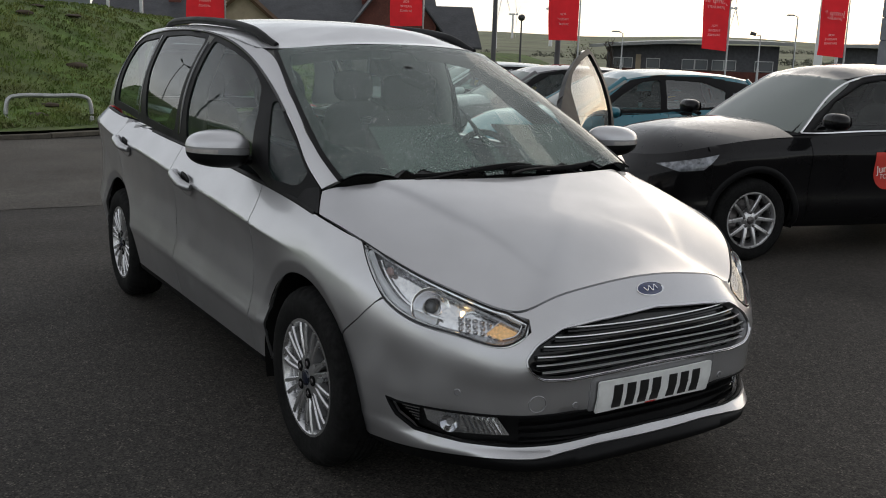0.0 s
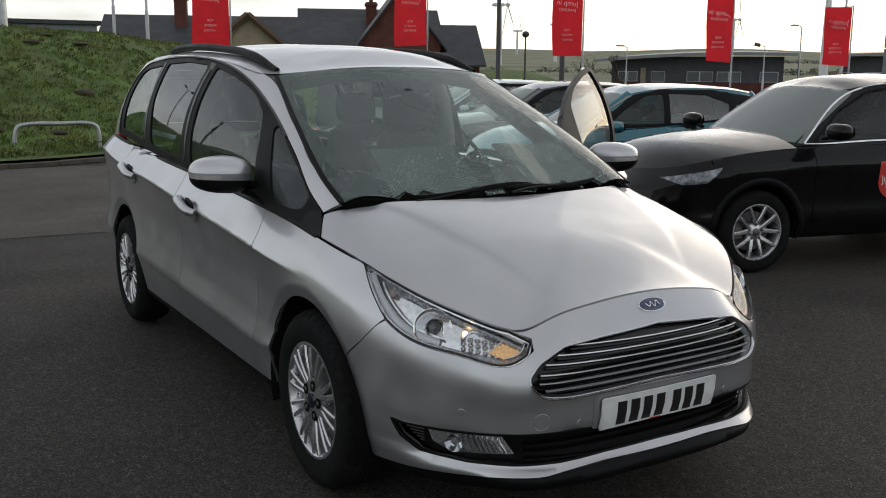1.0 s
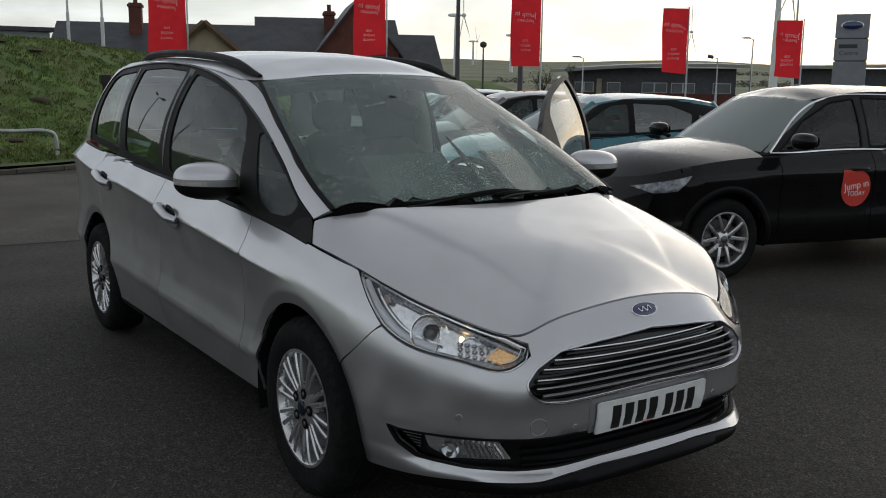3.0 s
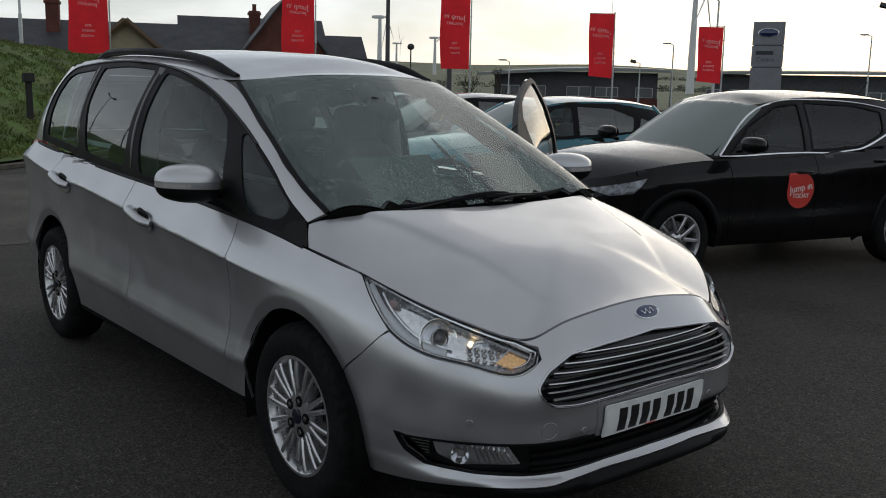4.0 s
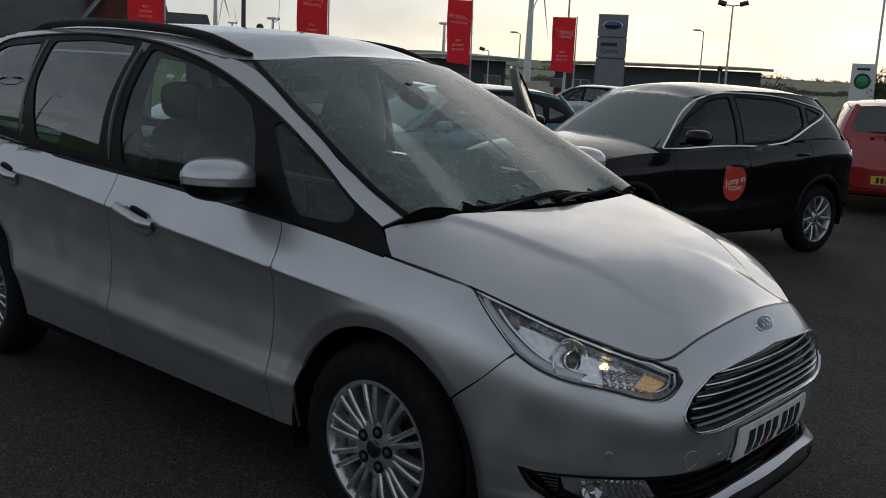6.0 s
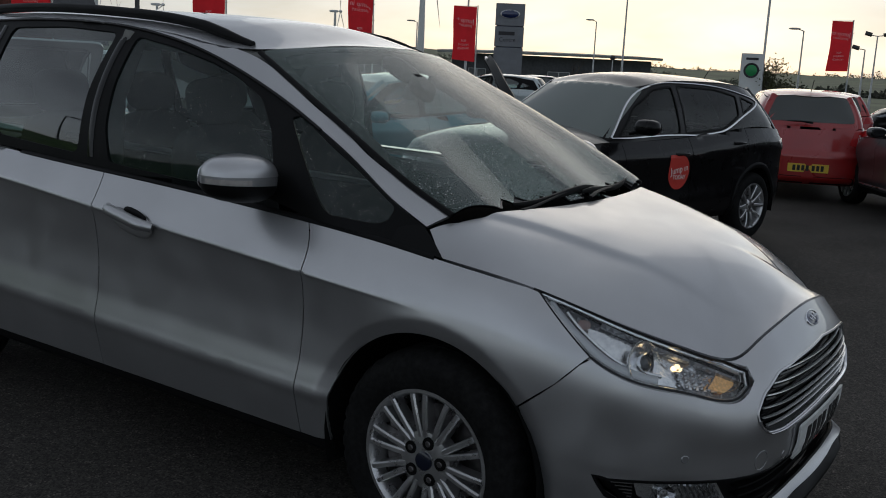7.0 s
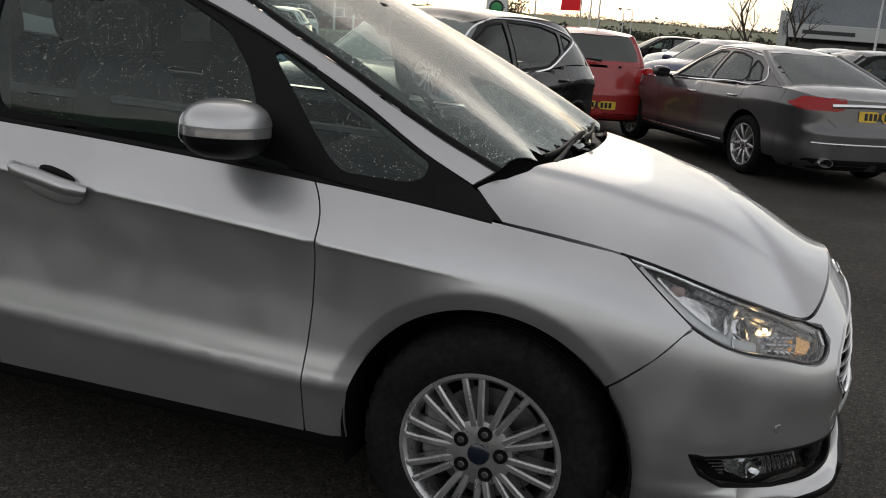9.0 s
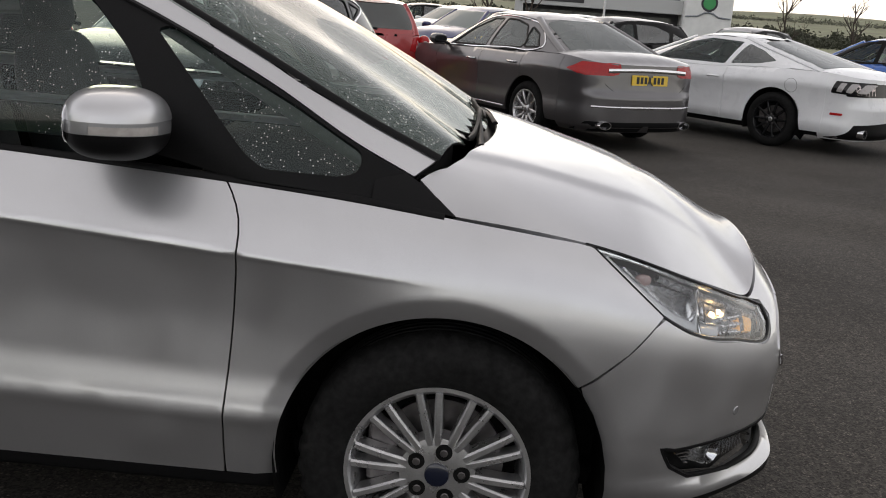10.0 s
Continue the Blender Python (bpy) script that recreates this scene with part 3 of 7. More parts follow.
EARTH = material("bare_earth", (.050, .036, .022), .95, grain=.4, grain_scale=40, bump=.8, bump_scale=50)
KERB = material("kerb_concrete", (.075, .066, .052), .85, grain=.25, grain_scale=70, stain=.35, stain_scale=2.5, vary=.12)

kerb_x = table([(-30, -11.0), (-12, -12.2), (-3, -13.0), (0, -13.4), (1.3, -13.9), (2.3, -14.8), (4, -16.6), (7, -19.5), (12, -24), (20, -30), (60, -60)])


def bank_height(x, y):
    d = float(kerb_x(y)) - x
    if d <= .10:
        return 0.0
    f = min(d / 10.5, 1.0)
    fall = 1 - .35 * min(max((y - 4) / 14, 0), 1)
    return (.12 + 2.5 * (f * f * (3 - 2 * f)) * fall + .07 * soft_noise(x, y, .8) * min(d, 1) + .05 * soft_noise(x, y, 2.3, 3) * min(d, 1))


# one sheet out to the horizon, swelling into low hills
bm = bmesh.new()
rings, spokes = [0, 12, 30, 60, 110, 180, 280, 420, 620, 900, 1250, 1700, 2400, 3600], 144
grid = []
for r in rings[1:]:
    row = []
    for k in range(spokes):
        a = 2 * math.pi * k / spokes
        x, y = r * math.cos(a), r * math.sin(a)
        swell = min(max((r - 260) / 1500, 0), 1)
        h = swell * (24 + 16 * soft_noise(x, y, .0011, 5) + 9 * soft_noise(x, y, .003, 2)) * (1.25 - .35 * math.cos(2 * a - 3.0))
        row.append(bm.verts.new((x, y, h - .06)))
    grid.append(row)
centre = bm.verts.new((0, 0, -.06))
for k in range(spokes):
    bm.faces.new((centre, grid[0][k], grid[0][(k + 1) % spokes]))
    for a, b in zip(grid, grid[1:]):
        bm.faces.new((a[k], b[k], b[(k + 1) % spokes], a[(k + 1) % spokes]))
tagged(finish("ground", bm, FIELD_HAZE, smooth=80), "green fields rolling away to low hills, haze painted into the green", "ground", kind="structure")

# the car park
bm = bmesh.new()
ys = np.linspace(-30, 60, 91)
rows = []
for y in ys:
    x0 = float(kerb_x(y)) - .05
    rows.append([bm.verts.new((x0 + (62 - x0) * f, y, 0)) for f in np.linspace(0, 1, 30)])
for a, b in zip(rows, rows[1:]):
    for i in range(29):
        bm.faces.new((a[i], a[i + 1], b[i + 1], b[i]))
lot = tagged(finish("car_park", bm, ASPHALT), "damp worn dark asphalt car park with pale chippings", "asphalt", kind="structure")
bm = bmesh.new()
for pts in ([(-6.3, -14), (-6.42, -3), (-6.4, -1.0), (-6.36, -.3), (-6.3, 2.0), (-6.6, 3.6), (-12.9, 3.0), (-13.3, 0), (-12.9, -3), (-12.1, -12), (-11.9, -14)],):
    bm.faces.new([bm.verts.new((x, y, .004)) for x, y in pts])
tagged(finish("asphalt_patch", bm, PATCH), "older asphalt below the kerb, brighter light put into its paler colour", "asphalt", kind="structure")
bm = bmesh.new()
for pts in (smooth_line([(-6.3, -5.5), (-6.42, -3), (-6.4, -1.0), (-6.36, -.3), (-6.3, 2.0)], .2),):
    prev = None
    for i, (x, y) in enumerate(pts):
        w = .012 + .006 * soft_noise(x, y, 3, 1)
        j = .02 * soft_noise(x, y, 2.2, 7)
        v = (bm.verts.new((x + j, y - w + j, .0055)), bm.verts.new((x + j, y + w + j, .0055)))
        if prev:
            bm.faces.new((prev[0], v[0], v[1], prev[1]))
        prev = v
tagged(finish("asphalt_seam", bm, LINER), "dark tarred seams across the asphalt", "seam", kind="structure")

# the grass bank and its kerb
bm = bmesh.new()
rows = []
for y in np.arange(-30, 40.1, .5):
    x0 = float(kerb_x(y)) - .12
    rows.append([bm.verts.new((x0 - d, y, bank_height(x0 - d, y))) for d in (0, .25, .6, 1, 1.5, 2, 2.6, 3.2, 4, 5, 6, 7, 8, 9, 10, 11, 12.5, 15, 18, 22, 28, 36, 46)])
for a, b in zip(rows, rows[1:]):
    for i in range(len(a) - 1):
        bm.faces.new((a[i], a[i + 1], b[i + 1], b[i]))
bmesh.ops.recalc_face_normals(bm, faces=bm.faces[:])
tagged(finish("grass_bank", bm, TURF, smooth=80), "rough green grass bank above the car park", "grass", kind="structure")


def tufts(name, spots, label, mat, height=.10, blades=5, spread=.07):
    verts, faces = [], []
    for x, y, z, s in spots:
        for _ in range(blades):
            a, lean = random.uniform(0, 6.28), random.uniform(.2, 1.0)
            px, py = x + random.uniform(-spread, spread), y + random.uniform(-spread, spread)
            h, w = height * s * random.uniform(.5, 1.2), .010 * s
            c, sn = math.cos(a), math.sin(a)
            k = len(verts)
            verts += [(px - sn * w, py + c * w, z - .01), (px + sn * w, py - c * w, z - .01), (px + c * h * lean * .5 + sn * w * .6, py + sn * h * lean * .5 - c * w * .6, z + h * .65), (px + c * h * lean, py + sn * h * lean, z + h * (1.1 - .4 * lean))]
            faces += [(k, k + 1, k + 2), (k, k + 2, k + 3)]
    me = bpy.data.meshes.new(name)
    me.from_pydata(verts, [], faces)
    me.materials.append(mat)
    return tagged(new(name, me), label, "grass", kind="stuff")


GRASS = material("grass_blade", (.085, .150, .020), .7, stain=.45, stain_scale=.7, second=(.12, .13, .03))
spots = []
for _ in range(15000):
    y = random.uniform(-5, 13)
    d = random.uniform(.1, 1) ** 1.6 * 12
    x = float(kerb_x(y)) - .15 - d
    if soft_noise(x, y, .9, 11) > -.42:
        spots.append((x, y, bank_height(x, y), random.uniform(.7, 1.6)))
tufts("grass", spots, "uneven green grass with tufts", GRASS, height=.065)
for i in range(26):
    y = random.uniform(-4, 8)
    x = float(kerb_x(y)) - random.uniform(.5, 9)
    z = bank_height(x, y)
    bm = blob_bm((random.uniform(.14, .34), random.uniform(.12, .26), random.uniform(.04, .10)), 2.0, 6, 12)
    for v in bm.verts:
        v.co *= 1 + .35 * noise.noise(v.co * 9 + Vector((i, 0, 0)))
    bm.transform(pose(x, y, z + .01, 0, 0, random.uniform(0, 180)))
    tagged(finish("molehill", bm, EARTH, smooth=70), "small heap of bare brown earth on the grass", "molehill", "molehills on the bank")

kerb = tagged(empty("kerb"), "weathered concrete kerb along the grass bank", "kerb", kind="structure")
stone = None
y = -14.0
while y < 16:
    x0, x1 = float(kerb_x(y)), float(kerb_x(y + .8))
    length = math.hypot(x1 - x0, .8)
    if stone is None:
        stone = finish("kerb_stone", box_bm((-.06, -.448, 0), (.065, .448, .085), .012, 1), KERB, kerb)
        ob = stone
    else:
        ob = new("kerb_stone", stone.data)
        ob.parent = kerb
    ob.matrix_local = pose((x0 + x1) / 2, y + .4, random.uniform(-.006, .004), 0, random.uniform(-1, 1), math.degrees(math.atan2(.8, x1 - x0)) - 90 + random.uniform(-.5, .5))
    ob.scale = (1, length / .9, 1)
    y += .8

# ---- the silver people carrier ----
MPV = dict(
    plan=[(-3.89, 0, .30, 1.0), (-3.86, .45, .30, 1.02), (-3.72, .80, .28, 1.10), (-3.4, .918, .24, 1.165), (-2.85, .956, .22, 1.135),
          (-2.0, .953, .22, 1.09), (-1.2, .944, .22, 1.057), (-.5, .937, .22, 1.017), (0, .93, .22, .972), (.325, .905, .21, .932),
          (.56, .830, .20, .866), (.745, .685, .19, .793), (.880, .510, .185, .757), (.912, .41, .182, .792), (.928, .29, .18, .818), (.938, 0, .18, .842)],
    side=[(0, -.13), (.05, -.06), (.12, -.045), (.22, -.026), (.28, -.015), (.322, -.006), (.37, -.013), (.47, -.027), (.6, -.031), (.75, -.020), (.83, -.007), (.853, 0), (.868, -.007), (1, -.09)],
    plain=[(0, -.13), (.05, -.06), (.12, -.045), (.22, -.02), (.35, -.006), (.55, -.002), (.7, -.004), (.8, -.014), (.9, -.042), (1, -.09)],
    fade=(-.42, .02), rise=[(-3.9, .90), (-2.3, .885), (-1.55, .848), (-.97, .825), (-.47, .81), (.9, .80)],
    front=[(0, -.07), (.07, -.02), (.12, .026), (.165, .036), (.20, .014), (.235, -.02), (.36, -.026), (.41, -.012), (.55, -.006), (.68, .006), (.76, -.002), (.82, -.016), (.87, -.034), (.93, -.064), (1, -.100)],
    rear=[(0, -.08), (.2, -.01), (.5, 0), (.6, -.06), (1, -.1)],
    crease=.855, arches=[(0, .352), (-2.85, .352)], flare=.017, spine=(-3.5, .45), roll=[(-3.9, 3), (-.2, 9), (.05, 7), (.35, 3.2), (.6, 2.5), (.95, 2)],
    deck=[(-3.9, 1.05), (-.2, 1.12), (0, 1.088), (.3, 1.033), (.6, .964), (.75, .914), (.85, .860), (.95, .80)],
    base=[(-3.80, 0, 1.10), (-3.76, .5, 1.12), (-3.60, .76, 1.15), (-3.2, .825, 1.155), (-2.5, .845, 1.118), (-1.5, .85, 1.069), (-.54, .847, 1.02), (-.17, .825, .99),
          (-.065, .735, 1.075), (.0, .45, 1.085), (.045, 0, 1.09)],
    top=[(-3.55, 0, 1.655), (-3.5, .42, 1.645), (-3.38, .58, 1.63), (-3.1, .63, 1.647), (-2.5, .665, 1.663), (-1.9, .668, 1.643), (-1.4, .64, 1.60), (-1.16, .61, 1.565),
         (-1.04, .565, 1.565), (-.94, .32, 1.59), (-.90, 0, 1.60)],
    bulge=.04, roof_spine=(-3.3, -1.3), roof=[(-3.6, 1.655), (-3.0, 1.71), (-2.3, 1.735), (-1.7, 1.72), (-1.3, 1.69), (-.9, 1.60)], roof_roll=2.4)


def wheel(parent, at, out, radius, rim, width, style, name="wheel"):
    """A road wheel at the hub's outer face; out: +1 or -1, the side it faces. style: spokes and finish."""
    hub = empty(name)
    hub.parent = parent
    hub.matrix_local = Matrix.Translation(at) @ Matrix.Rotation(0 if out > 0 else math.pi, 4, "Z")
    w = width
    tyre = [(rim - .004, -w + .02), (rim + .01, -w + .012), (radius - .05, -w), (radius - .012, -w + .022), (radius, -w + .05)]
    for k in range(4):
        y = -w + .05 + (w - .10) * (k + .8) / 5
        tyre += [(radius, y - .012), (radius - .007, y - .010), (radius - .007, y - .003), (radius, y - .001)]
    tyre += [(radius, -.05), (radius - .012, -.022), (radius - .03, -.008), (radius - .055, 0), (rim + .03, -.002), (rim + .012, -.010), (rim - .002, -.016), (rim - .008, -.03)]
    bm = lathe_bm(tyre, 160 if "hub" in style else 64)
    if "hub" in style:
        for v in bm.verts:
            r = math.hypot(v.co.x, v.co.z)
            if r > radius - .02 and v.co.y > -.06 and round(math.atan2(v.co.z, v.co.x) * 80 / math.pi) % 4 == 0:
                v.co.x, v.co.z = v.co.x * (1 - .009 / r), v.co.z * (1 - .009 / r)
    part("tyre", bm, RUBBER, hub, "black rubber tyre", smooth=40)
    barrel = [(rim - .012, -w + .03), (rim - .03, -w * .6), (rim - .022, -.05), (rim - .010, -.030), (rim + .003, -.018), (rim + .004, -.012), (rim - .006, -.012), (rim - .016, -.022), (rim - .020, -.05)]
    part("rim", lathe_bm(barrel, 64), style["metal"], hub, smooth=40)
    part("brake_disc", lathe_bm([(.05, -.10), (rim * .72, -.10), (rim * .72, -.12), (.05, -.12)], 40), DARK_STEEL, hub, smooth=30)
    part("hub_plate", lathe_bm([(0, -.13), (rim - .03, -.13), (rim - .03, -.15)], 40), LINER, hub)
    part("brake_caliper", box_bm((rim * .45, -.13, -.06), (rim * .80, -.06, .10), .012), DARK_STEEL, hub)
    n = style["spokes"]
    dish = style.get("dish", .02)
    for k in range(n):
        major = k % 2 == 0 or not style.get("alternate")
        a = 2 * math.pi * k / n + style.get("turn", 0) + (style.get("gather", 0) * (-1 if k % 2 else 1))
        wi, wo = style["wide"] if major else style["slim"]
        r0, r1 = (.052, rim - .012) if major else (rim * style.get("start", .42), rim - .012)
        skew = style.get("pair", 0) * (1 if k % 2 else -1)
        bm = bmesh.new()
        rows = []
        for i in range(6):
            f = i / 5
            r = r0 + (r1 - r0) * f
            wd = (wi + (wo - wi) * f) / 2
            y = -dish * (1 - f) ** 1.5 - (.004 if major else .010) - .008 * f * f
            t = a + skew * f / max(r, .08) * .05 - skew * .2
            c, s = math.cos(t), math.sin(t)
            ring = []
            for dx, dy in ((-wd, -style.get("deep", .028)), (-wd, -.006), (-wd * .55, 0), (wd * .55, 0), (wd, -.006), (wd, -style.get("deep", .028))):
                ring.append(bm.verts.new((r * c - dx * s, y + dy, r * s + dx * c)))
            rows.append(ring)
        for p, q in zip(rows, rows[1:]):
            for i in range(6):
                bm.faces.new((p[i], p[(i + 1) % 6], q[(i + 1) % 6], q[i]))
        bm.faces.new(rows[0])
        bm.faces.new(rows[-1])
        bmesh.ops.recalc_face_normals(bm, faces=bm.faces[:])
        part("spoke", bm, style["metal"], hub, smooth=35)
    part("hub_centre", lathe_bm([(0, -dish + .002), (.034, -dish + .002), (.062, -dish + (.002 if "hub" in style else -.006)), (style.get("hub", .078) - .002, -dish - (.004 if "hub" in style else .02)), (style.get("hub", .078) + .002, -dish - .05)], 40), style["metal"], hub, smooth=40)
    part("centre_cap", lathe_bm([(0, -dish + .012), (.022, -dish + .011), (.029, -dish + .008), (.031, -dish)], 32), style["cap"], hub, "round wheel centre cap", smooth=40)
    for k in range(style.get("nuts", 5)):
        a = 2 * math.pi * k / style.get("nuts", 5) + style.get("nut_turn", .314)
        nut = lathe_bm([(0, .006), (.008, .006), (.0125, .001), (.0125, -.010), (.018, -.010), (.018, -.016)], 8, Matrix.Translation((.060 * math.cos(a), -dish + .002, .060 * math.sin(a))))
        part("wheel_nut", nut, DARK_STEEL, hub)
        if "hub" in style:
            # no hole is cut: a black disc imitates the shaded well
            part("nut_well", lathe_bm([(0, .0035), (.0195, .0035), (.0205, 0), (.0205, -.01)], 24, Matrix.Translation((.060 * math.cos(a), -dish + .002, .060 * math.sin(a)))), LINER, hub, smooth=40)
    return hub


MULTI_SPOKE = dict(spokes=20, wide=(.021, .019), slim=(.013, .012), dish=.018, metal=ALLOY, cap=CAP_NAVY, turn=radians(9 - 9), gather=radians(2.4), nut_turn=radians(31), hub=.094, deep=.046)


def plate(surf, centre, size, mat, parent, lift=.012, marks=7, curve=True, name="number_plate"):
    """A number plate with its writing as plain bars."""
    a, b = centre
    w, h = size
    p = sheet(name, surf, rounded([(a - w / 2, b - h / 2), (a + w / 2, b - h / 2), (a + w / 2, b + h / 2), (a - w / 2, b + h / 2)], .01), mat, parent, grain=.05, lift=lift, depth=.008,
              label="number plate with plain dark bars")
    for k in range(marks):
        x = a - w / 2 + w * (.10 + .80 * (k + .5 + (.0 if k < marks - 3 else .35)) / (marks + .35))
        sheet("bar", surf, [(x - w * .036, b - h * .33), (x + w * .036, b - h * .33), (x + w * .036, b + h * .33), (x - w * .036, b + h * .33)], INK, p, grain=.05, lift=lift + .0025, depth=.002)
    return p


def seat(parent, x, y, w=.5, rest=True, name="seat", drop=0.0):
    s = empty(name)
    s.parent = parent
    s.matrix_local = Matrix.Translation((x, y, -drop))
    part("cushion", blob_bm((.26, w / 2, .09), 4, m=pose(.02, 0, .60, 0, -8)), FABRIC, s, smooth=60)
    part("seat_back", blob_bm((.085, w / 2, .33), 3.6, m=pose(-.27, 0, .93, 0, -14)), FABRIC, s, smooth=60)
    if rest:
        part("headrest", blob_bm((.055, .135, .10), 3.2, m=pose(-.36, 0, 1.34, 0, -10)), FABRIC, s, smooth=60)
        for d in (-.05, .05):
            part("headrest_post", tube_bm([(-.35, d, 1.2), (-.36, d, 1.30)], .007, 6), SATIN, s)
    return s


def mirror_pod(parent, sg, at, turn=Matrix()):
    """A door mirror: painted cap, darker band with its indicator, black foot."""
    pod = empty("door_mirror")
    pod.parent = parent
    pod.matrix_local = Matrix.Translation(at)
    half = (.108, .132, .080)
    lean = pose(0, 0, 0, 0, 0, -10 * sg)
    taper = lambda bm: [setattr(v, "co", Vector((v.co.x * (1 - .18 * (v.co.y * sg / .128)), v.co.y, v.co.z * (1 - .10 * (v.co.y * sg / .128)) + .006 * v.co.y * sg / .128))) for v in bm.verts]
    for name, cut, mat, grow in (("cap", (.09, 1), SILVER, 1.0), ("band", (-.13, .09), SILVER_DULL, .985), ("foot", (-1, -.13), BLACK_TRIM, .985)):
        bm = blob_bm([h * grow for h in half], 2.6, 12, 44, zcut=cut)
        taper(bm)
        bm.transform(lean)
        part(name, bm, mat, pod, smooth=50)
    ind = blob_bm([h * 1.004 for h in half], 2.6, 6, 72, zcut=(-.11, .02))
    taper(ind)
    ind.transform(lean)
    bmesh.ops.delete(ind, geom=[f for f in ind.faces if not (f.calc_center_median().x > .0 and f.calc_center_median().y * sg > .03 and len(f.verts) < 6)], context="FACES")
    part("indicator", ind, CLEAR_LENS, pod, "clear indicator lens", smooth=50)
    part("arm", tube_bm([(.0, -.10 * sg, -.045), (.005, -.16 * sg, -.05), (.01, -.21 * sg, -.06)], [.045, .038, .04], 10, .5), BLACK_TRIM, pod, smooth=60)
    face = blob_bm((.006, .096, .046), 3, 8, 28, m=lean @ pose(-.082, .0, .004))
    part("mirror_glass", face, CHROME, pod, smooth=40)
    return pod


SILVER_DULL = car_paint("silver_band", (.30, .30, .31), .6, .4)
CLEAR_LENS = material("clear_lens", (.50, .47, .45), .2, .2, .6, grain=.10, grain_scale=60)
LENS_INNER = material("lamp_reflector", (.93, .94, .95), .16, .90, grain=.12, grain_scale=60, bump=.3, bump_scale=60)
LENS_DARK = material("lamp_housing", (.42, .43, .45), .25, .6, stain=.15, stain_scale=20)
REFLEX = material("reflex_lens", (.50, .36, .34), .2, coat=1)


def people_carrier():
    car = empty("people_carrier")
    tagged(car, "silver seven-seat people carrier, wet, parked with its far front door open", "car")
    band, deck = lower_shell(MPV, 460, 120, 90)
    glassband, roof = cabin_shell(MPV)
    body, cabin = Skin([band, deck]), Skin([glassband, roof])
    wrap = Wrap(band)
    mid = int(np.argmin(np.abs(band[:, 60, 0] + 1.4) + 9 * (band[:, 60, 1] < .6)))
    high, lowz = band[mid, :, 2] > .70, (band[mid, :, 2] > .36) & (band[mid, :, 2] < .56)
    fold, ridge = int(np.argmax(band[mid, :, 1] * high)), int(np.argmax(band[mid, :, 1] * lowz))
    flank = band[(band[:, 60, 0] < .2) & (band[:, 60, 0] > -3.6) & (band[:, 60, 1] > .6)][::2]
    folds = [[(p[0], p[2]) for p in flank[:, k]] for k in (fold - 7, fold - 4, fold - 2, fold, fold + 2, fold + 4, fold + 7, ridge - 3, ridge, ridge + 3)]
    rings = [arc(x, .352, rr, -10, 190, 3) for x in (0, -2.85) for rr in (.405, .418, .430, .438, .446, .456)]
    W = wrap.s
    G = .0022                                                     # half a panel gap

    def well(p):
        return p[0] < .20 and not any(math.hypot(p[0] - x, p[2] - .352) < .415 and abs(p[1]) > .5 for x in (0, -2.85))
    grid_part("inner_shell", band, LINER, car, keep=well, inset=.022)
    part("floor_pan", box_bm((-3.5, -.68, .24), (.55, .68, .30), .02), LINER, car)
    for x in (0, -2.85):
        for sg in (1, -1):
            bm = lathe_bm([(.40, 0), (.40, -.28), (.0, -.28)], 40, pose(x, .90, .352))
            bmesh.ops.delete(bm, geom=[f for f in bm.faces if f.calc_center_median().z < .22], context="FACES")
            bm.transform(Matrix.Diagonal((1, sg, 1, 1)))
            part("wheel_arch_liner", bm, LINER, car)

    # -- sides --
    seam_a = smooth_line([(-.537, 1.016), (-.507, .969), (-.490, .92), (-.488, .863), (-.497, .72), (-.505, .6), (-.513, .48), (-.516, .298)], .03)
    seam_b = smooth_line([(-1.61, 1.072), (-1.583, .99), (-1.578, .9), (-1.58, .6), (-1.59, .298)], .03)
    seam_c = smooth_line([(-2.66, 1.122), (-2.69, 1.0), (-2.69, .86), (-2.60, .66), (-2.48, .47), (-2.42, .298)], .03)
    belt = table([(-3.6, 1.158), (-3.4, 1.163), (-2.85, 1.133), (-2, 1.088), (-1.2, 1.055), (-.5, 1.015), (-.25, .995), (-.004, .968)])
    beltline = lambda a, b: [(x, float(belt(x)) - .003) for x in np.linspace(a, b, max(3, int(abs(b - a) / .05)))]
    shift = lambda line, d: [(x + d, z) for x, z in line]
    arch_r, arch_z = .396, .352
    sill = .298
    ang = lambda z: math.degrees(math.asin((z - arch_z) / arch_r))
    for sg in (-1, 1):
        side = body.side(sg)
        fender = beltline(-.533, -.004) + [(.14, .949), (.280, .931)] + [(.322, .922), (.365, .891), (.43, .840), (.498, .777), (.420, .691), (.313, .603)]
        a1 = math.degrees(math.atan2(.603 - arch_z, .313))
        fender += arc(0, arch_z, arch_r, a1 + 1, 180 + math.degrees(math.asin((arch_z - .299) / arch_r)), 3) + [(-.512, .299)]
        fender += [(x + G, z) for x, z in seam_a[::-1] if z > .31]
        sheet("front_wing", side, fender, SILVER, car, grain=.018, depth=.03, creases=folds + rings)
        if sg < 0:
            door_panels = [("front_door", seam_b, seam_a), ("rear_door", seam_c, seam_b)]
        else:
            door_panels = [("rear_door", seam_c, seam_b)]
        for name, back, front in door_panels:
            top = beltline(back[0][0] + G, front[0][0] - G)
            ring = top + shift(front, -G)[1:] + shift(back, G)[::-1][:-1]
            d = sheet(name, side, ring, SILVER, car, grain=.022, depth=.02, creases=folds)
            hx, hz = (-1.335, .925) if name == "front_door" else (-2.49, .990)
            door_handle(d, side, hx, hz, sg)
        quarter = beltline(-3.6, -2.662) + shift(seam_c, -G)[1:-1] + [(-2.425, sill), (-2.85 + arch_r * .99, .298)]
